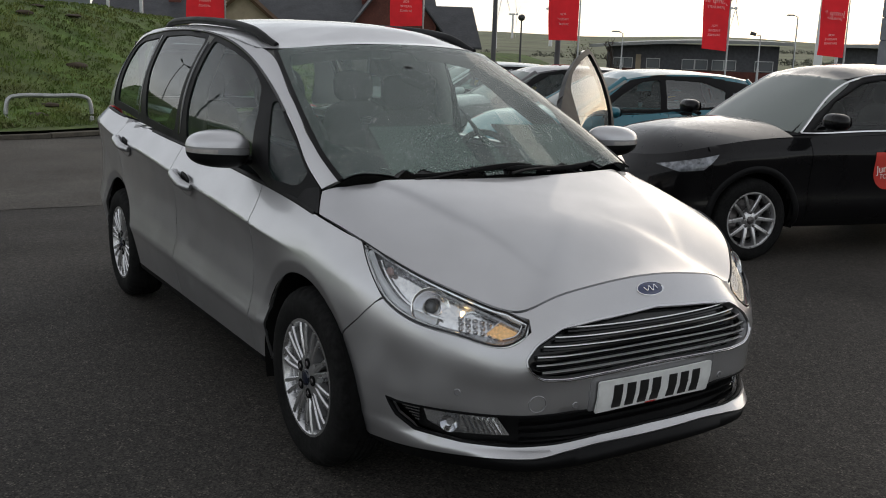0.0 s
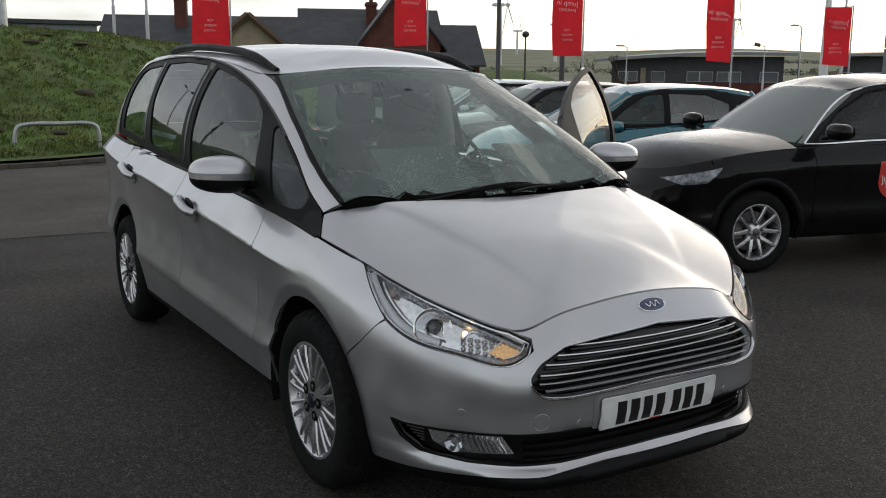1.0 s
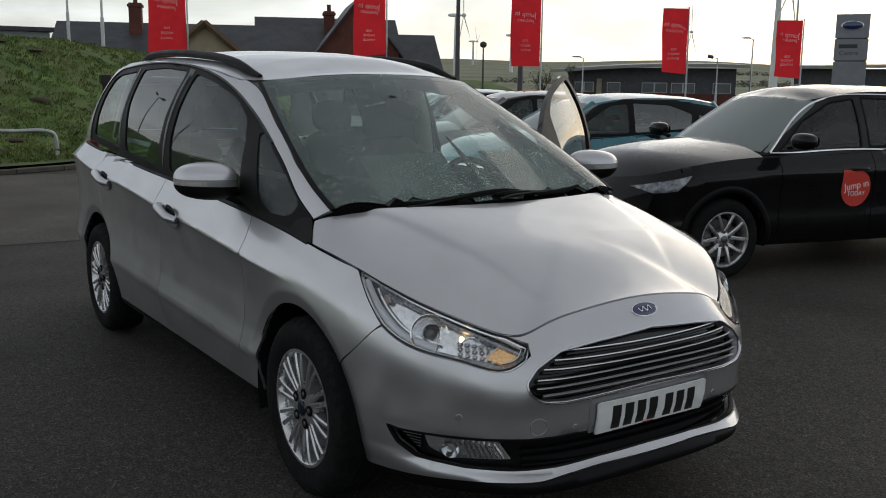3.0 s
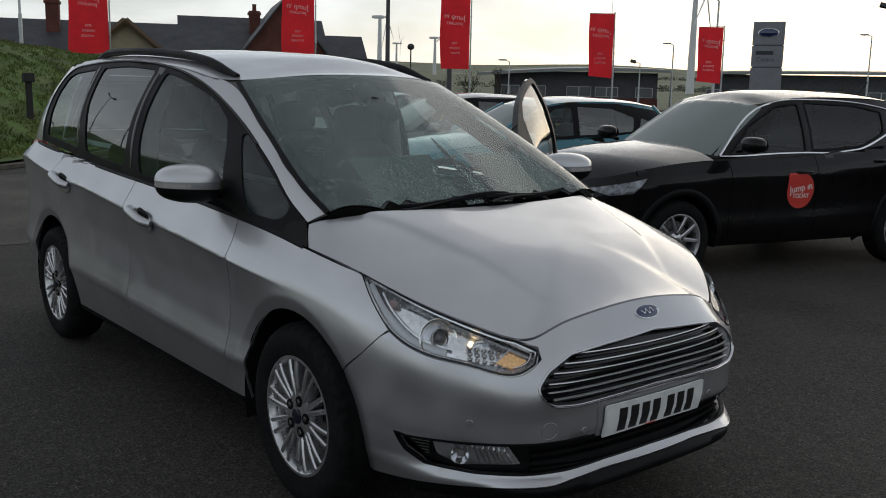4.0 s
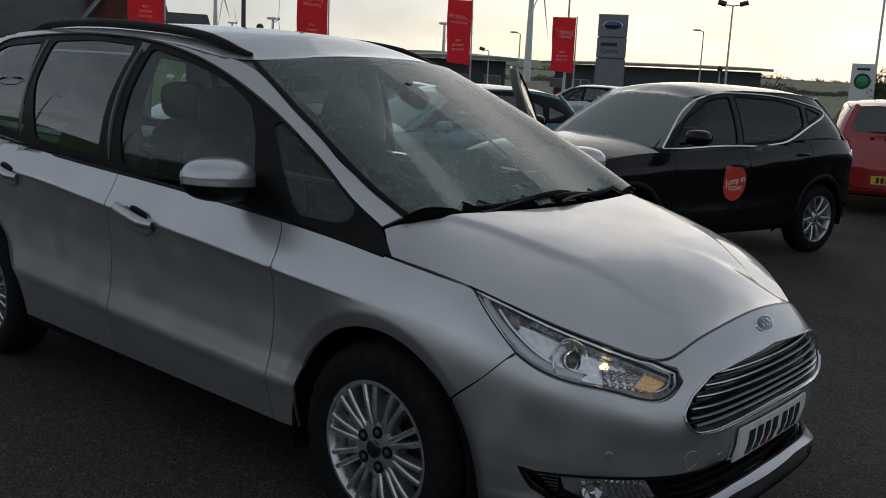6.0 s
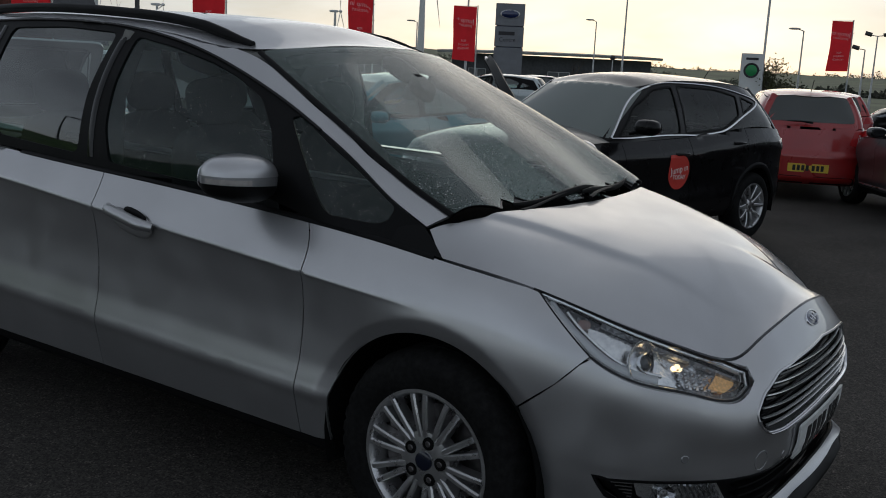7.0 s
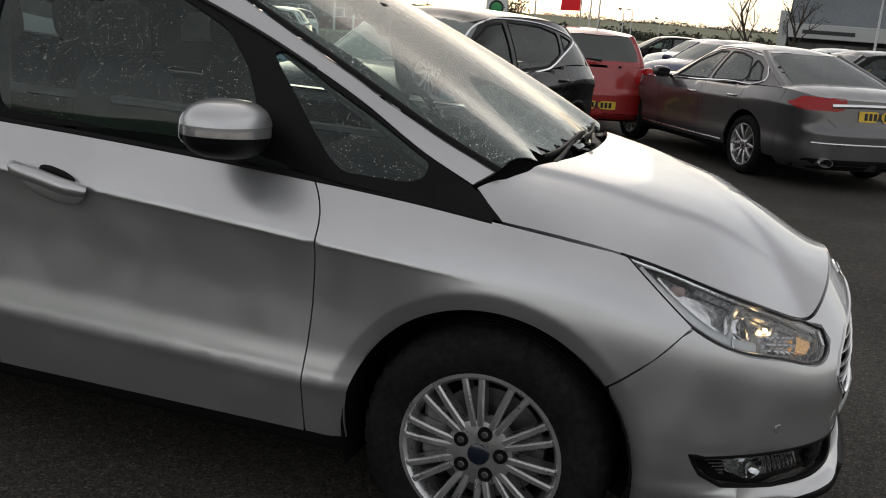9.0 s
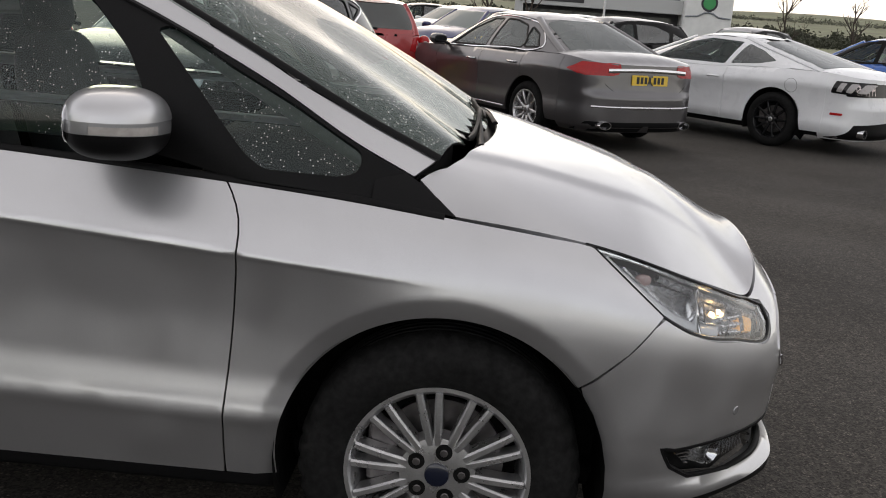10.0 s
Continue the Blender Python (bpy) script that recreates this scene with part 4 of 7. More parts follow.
        quarter += arc(-2.85, arch_z, arch_r, -7.8, 189.5, 3) + [(-3.3, .29), (-3.6, .32), (-3.70, .36), (-3.70, 1.05)]
        sheet("rear_wing", side, quarter, SILVER, car, grain=.03, depth=.03, creases=folds + rings)
        sheet("sill", side, [(-2.45, .225), (-.388, .225), (-.388, .296), (-2.45, .296)], BLACK_TRIM, car, grain=.05, depth=.03)
        # window surround and panes
        upper = smooth_line([(-.005, .985), (-.10, 1.036), (-.25, 1.108), (-.42, 1.205), (-.6, 1.295), (-.75, 1.363), (-.93, 1.435), (-1.08, 1.488), (-1.33, 1.563), (-1.62, 1.618), (-2.1, 1.650), (-2.6, 1.644),
                             (-2.95, 1.627), (-3.13, 1.600), (-3.225, 1.54), (-3.265, 1.44), (-3.275, 1.30), (-3.265, 1.175)], .04)
        lower = [(x, float(belt(x)) + .004) for x in np.linspace(-3.255, -.02, 60)]
        qpane = rounded([(-.745, 1.338), (-.705, 1.345), (-.57, 1.270), (-.40, 1.186), (-.232, 1.090), (-.238, 1.050), (-.275, 1.038), (-.455, 1.046), (-.50, 1.077), (-.632, 1.222)], .02)
        fpane = rounded([(-.738, 1.19), (-.712, 1.10), (-.75, 1.060), (-1.20, 1.082), (-1.60, 1.104), (-1.648, 1.24), (-1.655, 1.40), (-1.635, 1.594), (-1.40, 1.556), (-1.20, 1.509), (-1.06, 1.464), (-.90, 1.392), (-.795, 1.290)], .03)
        rpane = rounded([(-1.80, 1.122), (-2.40, 1.155), (-2.46, 1.28), (-2.52, 1.42), (-2.49, 1.614), (-2.1, 1.624), (-1.755, 1.606), (-1.80, 1.36)], .04)
        tpane = rounded([(-2.53, 1.165), (-3.185, 1.203), (-3.20, 1.34), (-3.19, 1.46), (-3.14, 1.555), (-3.04, 1.585), (-2.62, 1.607), (-2.61, 1.42)], .03)
        cab = cabin.side(sg)
        if sg < 0:
            sheet("window_surround", cab, upper + lower, BLACK_TRIM, car, holes=[qpane, fpane, rpane, tpane], grain=.03, depth=.012)
        else:
            cut = [p for p in upper if p[0] < -1.66] + [(x, z) for x, z in lower if x < -1.66]
            sheet("window_surround", cab, cut, BLACK_TRIM, car, holes=[rpane, tpane], grain=.03, depth=.012)
            front_bit = [p for p in upper if p[0] > -.62] + [(-.56, 1.10)] + [(x, z) for x, z in lower if x > -.54]
            sheet("quarter_surround", cab, front_bit, BLACK_TRIM, car, grain=.03, depth=.012)
        for nm, pane, mat in (("quarter_pane", qpane, SIDE_GLASS), ("door_pane", fpane, SIDE_GLASS), ("door_pane", rpane, PRIVACY), ("rear_pane", tpane, PRIVACY)):
            if sg > 0 and nm in ("quarter_pane",) or (sg > 0 and pane is fpane):
                continue
            g = sheet(nm, cab, pane, mat, car, grain=.05, lift=-.006, depth=0)
            g.visible_shadow = False
        ribbon("belt_trim", side, [(x, float(belt(x)) - .001) for x in np.linspace(-3.25, -.03, 70) if sg < 0 or x < -1.66], .022, BLACK_TRIM, car, lift=-.003, thick=.007)
        ribbon("window_trim", cab, [p for p in upper if p[0] < -.60], .014, GLOSS_BLACK, car, lift=.002, thick=.005)
        for a, b in (((-1.715, 1.115), (-1.70, 1.61)), ((-2.575, 1.15), (-2.56, 1.62))):
            ribbon("pillar_strip", cab, smooth_line([a, ((a[0] + b[0]) / 2 - .02, (a[1] + b[1]) / 2), b], .05), .035, GLOSS_BLACK, car, lift=.002, thick=.003)
        sheet("trim_tip", side, [(-.20, .993), (-.13, .984), (-.004, .9705), (-.05, 1.004), (-.098, 1.034), (-.14, 1.052), (-.20, 1.08)], BLACK_TRIM, car, grain=.02, lift=.002, depth=.01)
        # roof frame and pillar
        pillar = [(-.064, 1.081), (-.16, 1.126), (-.265, 1.172), (-.41, 1.238), (-.53, 1.303), (-.65, 1.358), (-.85, 1.454), (-1.07, 1.543), (-1.18, 1.568), (-1.4, 1.604), (-1.9, 1.645), (-2.5, 1.664), (-3.1, 1.648), (-3.36, 1.628)]
        frame_ring = smooth_line(pillar, .03) + [(-3.5, 1.40), (-3.62, 1.20), (-3.62, 1.155)] + [(x, float(belt(x)) + .002) for x in (-3.5, -3.30)] + [(x, z + .004) for x, z in upper[::-1] if x < -.098]
        sheet("roof_frame", cab, frame_ring, SILVER, car, grain=.025, depth=.012)
        on = cabin.above()
        line = smooth_line([(-1.115, .556), (-1.25, .562), (-1.5, .566), (-1.9, .566), (-2.4, .560), (-2.8, .545), (-3.08, .52)], .05)
        rail = [on(x, y * sg)[0] + Vector((0, 0, .004 + .020 * min(1, i / 5, (len(line) - 1 - i) / 5))) for i, (x, y) in enumerate(line)]
        rr = [.012 + .009 * min(1, i / 3, (len(rail) - 1 - i) / 3) for i in range(len(rail))]
        part("roof_rail", tube_bm(rail, rr, 10, 1.0), BLACK_TRIM, car, "black roof rail", smooth=60)
    # -- roof, screens, bonnet --
    grid_part("roof", roof, SILVER_WET, car)
    grid_part("headlining", roof, LINING, car, inset=.03)
    ws_edge = [(-.058, .722), (-.22, .722), (-.41, .702), (-.625, .668), (-.86, .625), (-1.045, .588)]
    head_edge = [(-1.045, .588), (-.985, .50), (-.93, .32), (-.900, .12), (-.897, 0)]
    base_edge = [(-.058, .722), (-.02, .58), (.01, .42), (.035, .2), (.042, 0)]
    right = smooth_line(base_edge[::-1], .04)[:-1] + smooth_line(ws_edge, .04)[:-1] + smooth_line(head_edge, .04)
    full = right + [(x, -y) for x, y in right[::-1][1:-1]]
    inner_half = smooth_line([(-.115, 0), (-.128, .3), (-.160, .52), (-.195, .632)], .04)[:-1] + smooth_line([(-.195, .632), (-.25, .672), (-.41, .662), (-.625, .632), (-.86, .590), (-.955, .555)], .04)[:-1] + smooth_line([(-.955, .555), (-.925, .42), (-.885, .26), (-.868, 0)], .04)
    inner = inner_half + [(x, -y) for x, y in inner_half[::-1][1:-1]]
    over = cabin.above()
    sheet("screen_border", over, full, GLOSS_BLACK, car, holes=[inner], grain=.04, lift=-.002, depth=.006)
    ws = sheet("windscreen", over, full, SCREEN_GLASS, car, grain=.05, lift=.002, depth=0, label="wet tinted windscreen")
    ws.visible_shadow = False
    for sg in (1, -1):
        ribbon("screen_seal", over, [(x, y * sg) for x, y in smooth_line(ws_edge, .05)], .022, BLACK_TRIM, car, lift=.003, thick=.005)
    tail = cabin.behind()
    sheet("tailgate", tail, rounded([(-.58, 1.12), (.58, 1.12), (.50, 1.585), (-.50, 1.585)], .05), SILVER, car, grain=.06, depth=.02, holes=[rounded([(-.52, 1.2), (.52, 1.2), (.44, 1.53), (-.44, 1.53)], .05)])
    sheet("rear_screen", tail, rounded([(-.53, 1.19), (.53, 1.19), (.45, 1.54), (-.45, 1.54)], .05), PRIVACY, car, grain=.08, lift=-.004, depth=0).visible_shadow = False
    grid_part("rear_bumper", band, SILVER, car, keep=lambda p: p[0] < -3.66)
    for sg in (1, -1):
        part("tail_lamp", blob_bm((.07, .045, .075), 3, m=pose(-3.66, .735 * sg, 1.075)), RED_MARK, car, smooth=60)
    edge = [(x, y) for x, y in [tuple(p[:2]) for p in band[:, -1]] if x > -.005]
    edge = [(x - .003, max(0, y - .004)) for x, y in edge][:-1] + [(band[-1, -1, 0] - .003, 0)]
    cowl = smooth_line([(.072, 0), (.06, .25), (.03, .48), (-.02, .66), (-.050, .738)], .03)
    half = cowl[:-1] + [(-.058, .730), (-.096, .781), (-.05, .812)] + edge
    half = [p for i, p in enumerate(half) if i == 0 or math.dist(p, half[i - 1]) > .004]
    bonnet_ring = half + [(x, -y) for x, y in half[::-1] if y > .002]
    deckskin = Skin([bonnet_grid(deck)])
    sheet("bonnet", deckskin.above(), bonnet_ring, SILVER_WET, car, grain=.020, depth=.015, creases=[[(x, sg * (float(bonnet_line(x)) + d)) for x in np.linspace(-.12, .80, 62)] for sg in (-1, 1) for d in (-.030, -.018, -.009, 0, .009, .018, .030)], label="silver bonnet beaded with rain")
    part("scuttle", tube_bm([(x - .030, y, 1.028) for x, y in [(a, -b) for a, b in cowl[::-1]] + cowl[1:]], .03, 8, .6), BLACK_TRIM, car, smooth=60)
    for a, b in ((-.45, .12), (-.02, .49)):
        wiper(car, cabin, a, b)
    front_end(car, wrap, band)
    # -- wheels --
    for x in (0, -2.85):
        for sg in (-1, 1):
            wheel(car, (x, (.905 if x > -1 else .925) * sg, .345 if x > -1 else .338), sg, .345 if x > -1 else .338, .222, .225, MULTI_SPOKE)
    # -- mirrors, far door --
    mirror_pod(car, -1, (-.745, -.975, 1.140))
    open_door(car, body, cabin, seam_a, seam_b, belt, fpane, upper)
    cabin_inside(car)
    return car


def bonnet_line(x):
    """How far from the middle the bonnet's creases run."""
    return np.interp(x, [0, .14, .40, .63, .85], [.595, .545, .47, .37, .26])


def bonnet_grid(deck):
    """The deck with the bonnet's two raised creases."""
    g = deck.copy()
    x, y = g[:, :, 0], g[:, :, 1]
    line = bonnet_line(x)
    f = 1 / (1 + np.exp(-(line - np.abs(y)) / .008))
    fade = np.clip((x + .12) / .12, 0, 1) * np.clip((.78 - x) / .40, 0, 1)
    g[:, :, 2] += (f - .5) * .012 * fade
    return g


def door_handle(door, side, x, z, sg):
    """A pull handle bowed over its scooped recess."""
    p, n = side(x, z)
    tilt = math.degrees(math.atan2(-.025, .24))
    base = Matrix.Translation(p) @ pose(0, 0, 0, 0, -tilt * 1.0, 0)
    part("handle_recess", blob_bm((.118, .007, .047), 2.4, 8, 32, m=base @ pose(.0, -.002 * sg, -.012, 0, 5, 0)), SILVER, door, smooth=60)
    # black oval laid on as the dark of the scoop behind the pull
    part("handle_hollow", blob_bm((.066, .008, .022), 2.4, 8, 28, m=base @ pose(.022, .002 * sg, .020, 0, 7, 0)), BLACK_TRIM, door, smooth=60)
    line = [(-.135, .004), (-.11, .022), (-.05, .036), (.03, .039), (.095, .030), (.128, .008)]
    bm = tube_bm([(a, b * sg, .006 - .07 * a + .006 * math.cos(a * 12)) for a, b in smooth_line(line, .015)], [.017 + .006 * min(1, i / 3, (18 - i) / 3) for i in range(len(smooth_line(line, .015)))], 10, 1.0)
    bm.transform(base)
    part("handle", bm, SILVER, door, "silver door handle", smooth=60)


def wiper(car, cabin, a, b):
    """A blade parked along the foot of the screen, from a to b across the car, and its arm."""
    up = cabin.above()
    pts = []
    for f in np.linspace(0, 1, 14):
        y = a + (b - a) * f
        p, n = up(.046 - .16 * y * y - .022 - .020 * f, y)
        pts.append(p + n * .011)
    w = part("wiper_blade", tube_bm(pts, [.004 + .004 * min(1, i / 2, (13 - i) / 2) for i in range(14)], 6, 1.5), BLACK_TRIM, car, smooth=60)
    arm = [pts[0] + Vector((.036, .0, -.016)), pts[2] + Vector((.024, 0, -.006)), pts[5] + Vector((.012, 0, .003)), pts[8] + Vector((0, 0, .004))]
    part("wiper_arm", tube_bm(arm, [.009, .008, .006, .005], 6, .7), BLACK_TRIM, w, smooth=60)


def front_end(car, wrap, band):
    W = wrap.s
    both = lambda half: half + [(-s, z) for s, z in half[::-1] if s > 1e-4]
    # outlines in metres along the wrap and height
    hood = [(s, wrap.top(s) - .004) for s in np.linspace(0, W(.765, .505, .757)[0] + .004, 26)]
    lamp_tip = W(.822, .476, .724)
    lamp_low = [W(*p) for p in ((.838, .50, .690), (.815, .545, .664), (.725, .66, .683), (.632, .755, .709), (.545, .82, .748), (.503, .845, .776))]
    lamp_back = [W(*p) for p in ((.43, .86, .841), (.367, .85, .892), (.325, .83, .922))]
    top_s = np.linspace(W(.30, .815, .93)[0], hood[-1][0] + .012, 14)
    lamp_top = [(s, wrap.top(s) - .003) for s in top_s]
    lamp = smooth_line(lamp_low, .02) + smooth_line(lamp_back, .02) + lamp_top + [lamp_tip]
    G = .003
    grille = rounded([W(.95, 0.001, .748), W(.925, .246, .731), W(.88, .385, .714), W(.862, .470, .665), W(.847, .503, .618), W(.85, .490, .583), W(.866, .46, .553), W(.9, .379, .545), W(.93, .249, .549), W(.953, .001, .556)], .02)
    grille = [p for p in grille if p[0] > .004]
    grille_h = [(0, .748)] + grille[2:-2] + [(0, .556)]
    intake = [(0, .420), W(.91, .221, .420), W(.89, .334, .427), W(.82, .524, .428), W(.68, .69, .427), W(.565, .80, .432), W(.530, .825, .442), W(.545, .815, .412), W(.562, .806, .385), W(.615, .765, .346), W(.74, .655, .326), W(.83, .535, .322), W(.895, .40, .323), W(.93, .225, .331), (0, .334)]
    seam = smooth_line([W(.502, .848, .774), W(.424, .885, .69), W(.318, .905, .602)], .03)
    arch = [W(x, .91, z) for x, z in arc(0, .352, .396, math.degrees(math.atan2(.602 - .352, .318)), -12, 3)]
    lip = table([(0, .314), (.2, .314), (.38, .306), (.48, .294), (.6, .290), (.8, .284), (1.2, .262)])
    low = [(s, float(lip(s))) for s in np.linspace(arch[-1][0], 0.0, 40)]
    bump_half = hood + [(lamp_tip[0] - .006, lamp_tip[1] + .010), (lamp_tip[0] - .008, .70)] + [(s - .004, z - .008) for s, z in smooth_line(lamp_low, .02)[1:]] + seam[1:] + arch[1:] + low
    clean = [p for i, p in enumerate(bump_half) if i == 0 or math.dist(p, bump_half[i - 1]) > .004]
    grille_full, intake_full = both(grille_h), both(intake)
    bumper = sheet("front_bumper", wrap, both(clean), SILVER, car, holes=[dense(grille_full, .02), dense(intake_full, .02)], grain=.024, depth=.03)
    under = [(s, z) for s, z in zip(np.linspace(0, arch[-1][0], 24), [.222] * 24)] + [(s, float(lip(s)) - .001) for s in np.linspace(arch[-1][0], 0, 24)]
    sheet("bumper_skirt", wrap, both(under), BLACK_TRIM, car, grain=.04, lift=-.006, depth=.03)
    # grille
    g = sheet("grille", wrap, grille_full, GLOSS_BLACK, car, grain=.05, lift=-.045, depth=.0, label="black grille with chrome bars")
    edge_s = lambda z: np.interp(z, [.556, .583, .618, .665, .714, .748], [W(.866, .45, .553)[0], W(.85, .488, .583)[0], W(.847, .50, .618)[0], W(.862, .47, .665)[0], W(.88, .385, .714)[0], .15])
    for k in range(6):
        z = .575 + .0275 * k
        sm = float(edge_s(z)) - .03
        line = [(s, z + .004 * (s / sm) ** 2 * (1 if k > 2 else -.5)) for s in np.linspace(-sm, sm, 40)]
        ribbon("grille_bar", wrap, line, .0062, BAR_CHROME, g, lift=-.014, thick=.006, label="chrome bar")
        ribbon("grille_slat", wrap, [(s, zz - .010) for s, zz in line], .012, GLOSS_BLACK, g, lift=-.028, thick=.012)
    ring = dense(grille_full, .02)
    ribbon("grille_frame", wrap, ring + [ring[0]], .010, SATIN, g, lift=-.002, thick=.006)
    lowline = [p for p in ring if p[1] < .60]
    lowline.sort()
    ribbon("grille_chrome_edge", wrap, lowline, .007, CHROME, g, lift=.002, thick=.006)
    # lower intake with fog lamps
    it = sheet("lower_intake", wrap, intake_full, BLACK_TRIM, car, grain=.05, lift=-.05, depth=0)
    ring = dense(intake_full, .02)
    ribbon("intake_frame", wrap, ring + [ring[0]], .014, BLACK_TRIM, it, lift=-.006, thick=.010)
    for k in range(4):
        z = .332 + .024 * k
        sm = W(.84, .50, .38)[0]
        ribbon("intake_slat", wrap, [(s, z) for s in np.linspace(-sm, sm, 24)], .012, BLACK_TRIM, it, lift=-.032, thick=.016)
    for sg in (-1, 1):
        F = lambda *p: (W(*p)[0] * sg, p[2])
        lampring = rounded([F(.632, .760, .416), F(.70, .709, .417), F(.812, .589, .408), F(.843, .539, .346), F(.70, .700, .338), F(.645, .748, .366)], .008)
        fog = sheet("fog_lamp", wrap, lampring, LENS_INNER, car, grain=.03, lift=-.035, depth=.0, label="clear fog lamp in a black bezel")
        p, n = wrap(*F(.69, .68, .374))
        part("fog_reflector", lathe_bm([(.0, -.02), (.012, -.018), (.026, -.004), (.030, 0)], 28, Matrix.Translation(p - n * .018) @ n.to_track_quat("Y", "Z").to_matrix().to_4x4()), CHROME, fog, smooth=60)
        for k in range(7):
            a, b = F(.735 + .011 * k, .668 - .014 * k, .404 - .002 * k), F(.748 + .0125 * k, .645 - .014 * k, .350)
            ribbon("fog_flute", wrap, [a, b], .007, CHROME, fog, lift=-.028, thick=.006)
        cover = sheet("lamp_cover", wrap, lampring, LAMP_GLASS, fog, grain=.05, lift=-.014, depth=0)
        cover.visible_shadow = False
        for k in range(5):
            z = .418 - .0105 * k
            ribbon("fog_fin", wrap, [(W(.578 + .009 * k, .800 - .008 * k, z)[0] * sg, z), (W(.628, .762, z)[0] * sg, z - .003)], .006, SATIN, fog, lift=-.020, thick=.006)
        # headlamp
        hl = [(s * sg, z) for s, z in lamp]
        head = sheet("headlamp", wrap, hl, LENS_DARK, car, grain=.025, lift=-.055, depth=0, label="clear headlamp with amber glow at its tip")
        rim = dense(hl, .02)
        ribbon("lamp_seal", wrap, rim + [rim[0]], .0075, GLOSS_BLACK, head, lift=-.004, thick=.006)
        ribbon("lamp_bezel", wrap, rim + [rim[0]], .017, LENS_INNER, head, lift=-.012, thick=.004)
        brow = [F(*q) for q in ((.345, .812, .916), (.49, .742, .876), (.60, .66, .822), (.67, .595, .786), (.745, .535, .752), (.808, .492, .724))]
        ribbon("brow_strip", wrap, smooth_line(brow, .02), .009, LIGHT_GUIDE, head, lift=-.016, thick=.006)
        ribbon("brow_shade", wrap, [(s, z - .013) for s, z in smooth_line(brow[1:], .02)], .016, LENS_DARK, head, lift=-.034, thick=.010)
        guide = [F(*q) for q in ((.352, .818, .905), (.395, .832, .876), (.445, .838, .838), (.495, .833, .802), (.545, .812, .766), (.595, .785, .742), (.66, .725, .722))]
        ribbon("light_guide", wrap, smooth_line(guide, .02), .028, LIGHT_GUIDE, head, lift=-.022, thick=.007)
        ribbon("guide_step", wrap, [(s - .020 * sg, z + .014) for s, z in smooth_line(guide[1:], .02)], .012, LENS_INNER, head, lift=-.034, thick=.006)
        sheet("reflector_floor", wrap, rounded([F(.43, .835, .872), F(.56, .73, .835), F(.68, .60, .772), F(.79, .51, .722), F(.79, .56, .690), F(.66, .725, .716), F(.52, .825, .785)], .02), LENS_INNER, head, grain=.02, lift=-.046, depth=.01)
        part("reflex_lens", blob_bm((.020, .008, .014), 2.6, 6, 16, m=Matrix.Translation(wrap(*F(.462, .80, .862))[0] - wrap(*F(.462, .80, .862))[1] * .03)), REFLEX, head, smooth=60)

        def turned(profile, where, sink, mat, nm, seg=36, lab=""):
            q, nn = wrap(*F(*where))
            aim = (nn + Vector((1.3, 0, 0))).normalized()
            return part(nm, lathe_bm(profile, seg, Matrix.Translation(q - nn * sink) @ aim.to_track_quat("Y", "Z").to_matrix().to_4x4()), mat, head, lab, smooth=50)
        turned([(.026, .0), (.046, .010), (.062, .026), (.066, .026), (.064, .018), (.048, .0), (.030, -.01)], (.615, .735, .772), .050, LENS_INNER, "projector_shroud", lab="bright projector shroud")
        turned([(.025, -.02), (.027, .016), (.031, .018), (.033, .012), (.033, -.02)], (.625, .726, .772), .040, CHROME, "projector_ring")
        turned([(0, .022), (.010, .020), (.019, .014), (.026, .002), (.027, -.01)], (.625, .726, .772), .040, LENS_BALL, "projector_lens")
        turned([(.004, -.03), (.022, -.018), (.036, .0), (.040, .012)], (.715, .625, .735), .050, LENS_INNER, "main_beam_bowl")
        turned([(0, .008), (.006, .005), (.008, -.004)], (.683, .636, .760), .036, LIT_LAMP, "side_bulb", 12)
        for k in range(6):
            for j in range(3):
                c = F(.700 + .0145 * k, .655 - .0195 * k, .745 - .0030 * k - .016 * j)
                p0, n0 = wrap(*c)
                part("reflector_facet", blob_bm((.0085, .0085, .0065), 4.5, 5, 8, m=Matrix.Translation(p0 - n0 * (.040 + .004 * j))), CHROME, head, smooth=60)
        sheet("indicator_reflector", wrap, rounded([F(.765, .598, .703), F(.768, .545, .733), F(.806, .497, .721), F(.815, .515, .703), F(.800, .556, .686)], .008), AMBER, head, grain=.015, lift=-.034, depth=.012, label="amber indicator")
        ribbon("indicator_edge", wrap, [F(.768, .543, .736), F(.766, .575, .716), F(.764, .602, .700)], .005, CHROME, head, lift=-.030, thick=.006)
        ribbon("tip_edge", wrap, smooth_line([F(.812, .492, .722), F(.820, .51, .702), F(.803, .56, .682)], .01), .006, CHROME, head, lift=-.018, thick=.006)
        lens = sheet("lamp_cover", wrap, hl, LAMP_GLASS, head, grain=.03, lift=-.003, depth=0)
        lens.visible_shadow = False
        # parking sensors and the towing-eye cover
        for q in ((.72, .665, .498), (.905, .335, .452)):
            c, n = wrap(*F(*q))
            part("parking_sensor", lathe_bm([(0, .002), (.010, .002), (.012, 0), (.0125, -.004)], 20, Matrix.Translation(c) @ n.to_track_quat("Y", "Z").to_matrix().to_4x4()), SILVER_DULL, bumper)
    c, n = wrap(-W(.865, .465, .49)[0], .470)
    bm = lathe_bm([(.027, .0006), (.0285, .0016), (.030, .0006)], 32, Matrix.Translation(c) @ n.to_track_quat("Y", "Z").to_matrix().to_4x4())
    part("towing_eye_cover", bm, SILVER_DULL, bumper)
    # badge and plate
    c, n = wrap(0, .800)
    turn = Matrix.Translation(c) @ n.to_track_quat("Y", "Z").to_matrix().to_4x4() @ Matrix.Diagonal((1, 1, .42, 1))
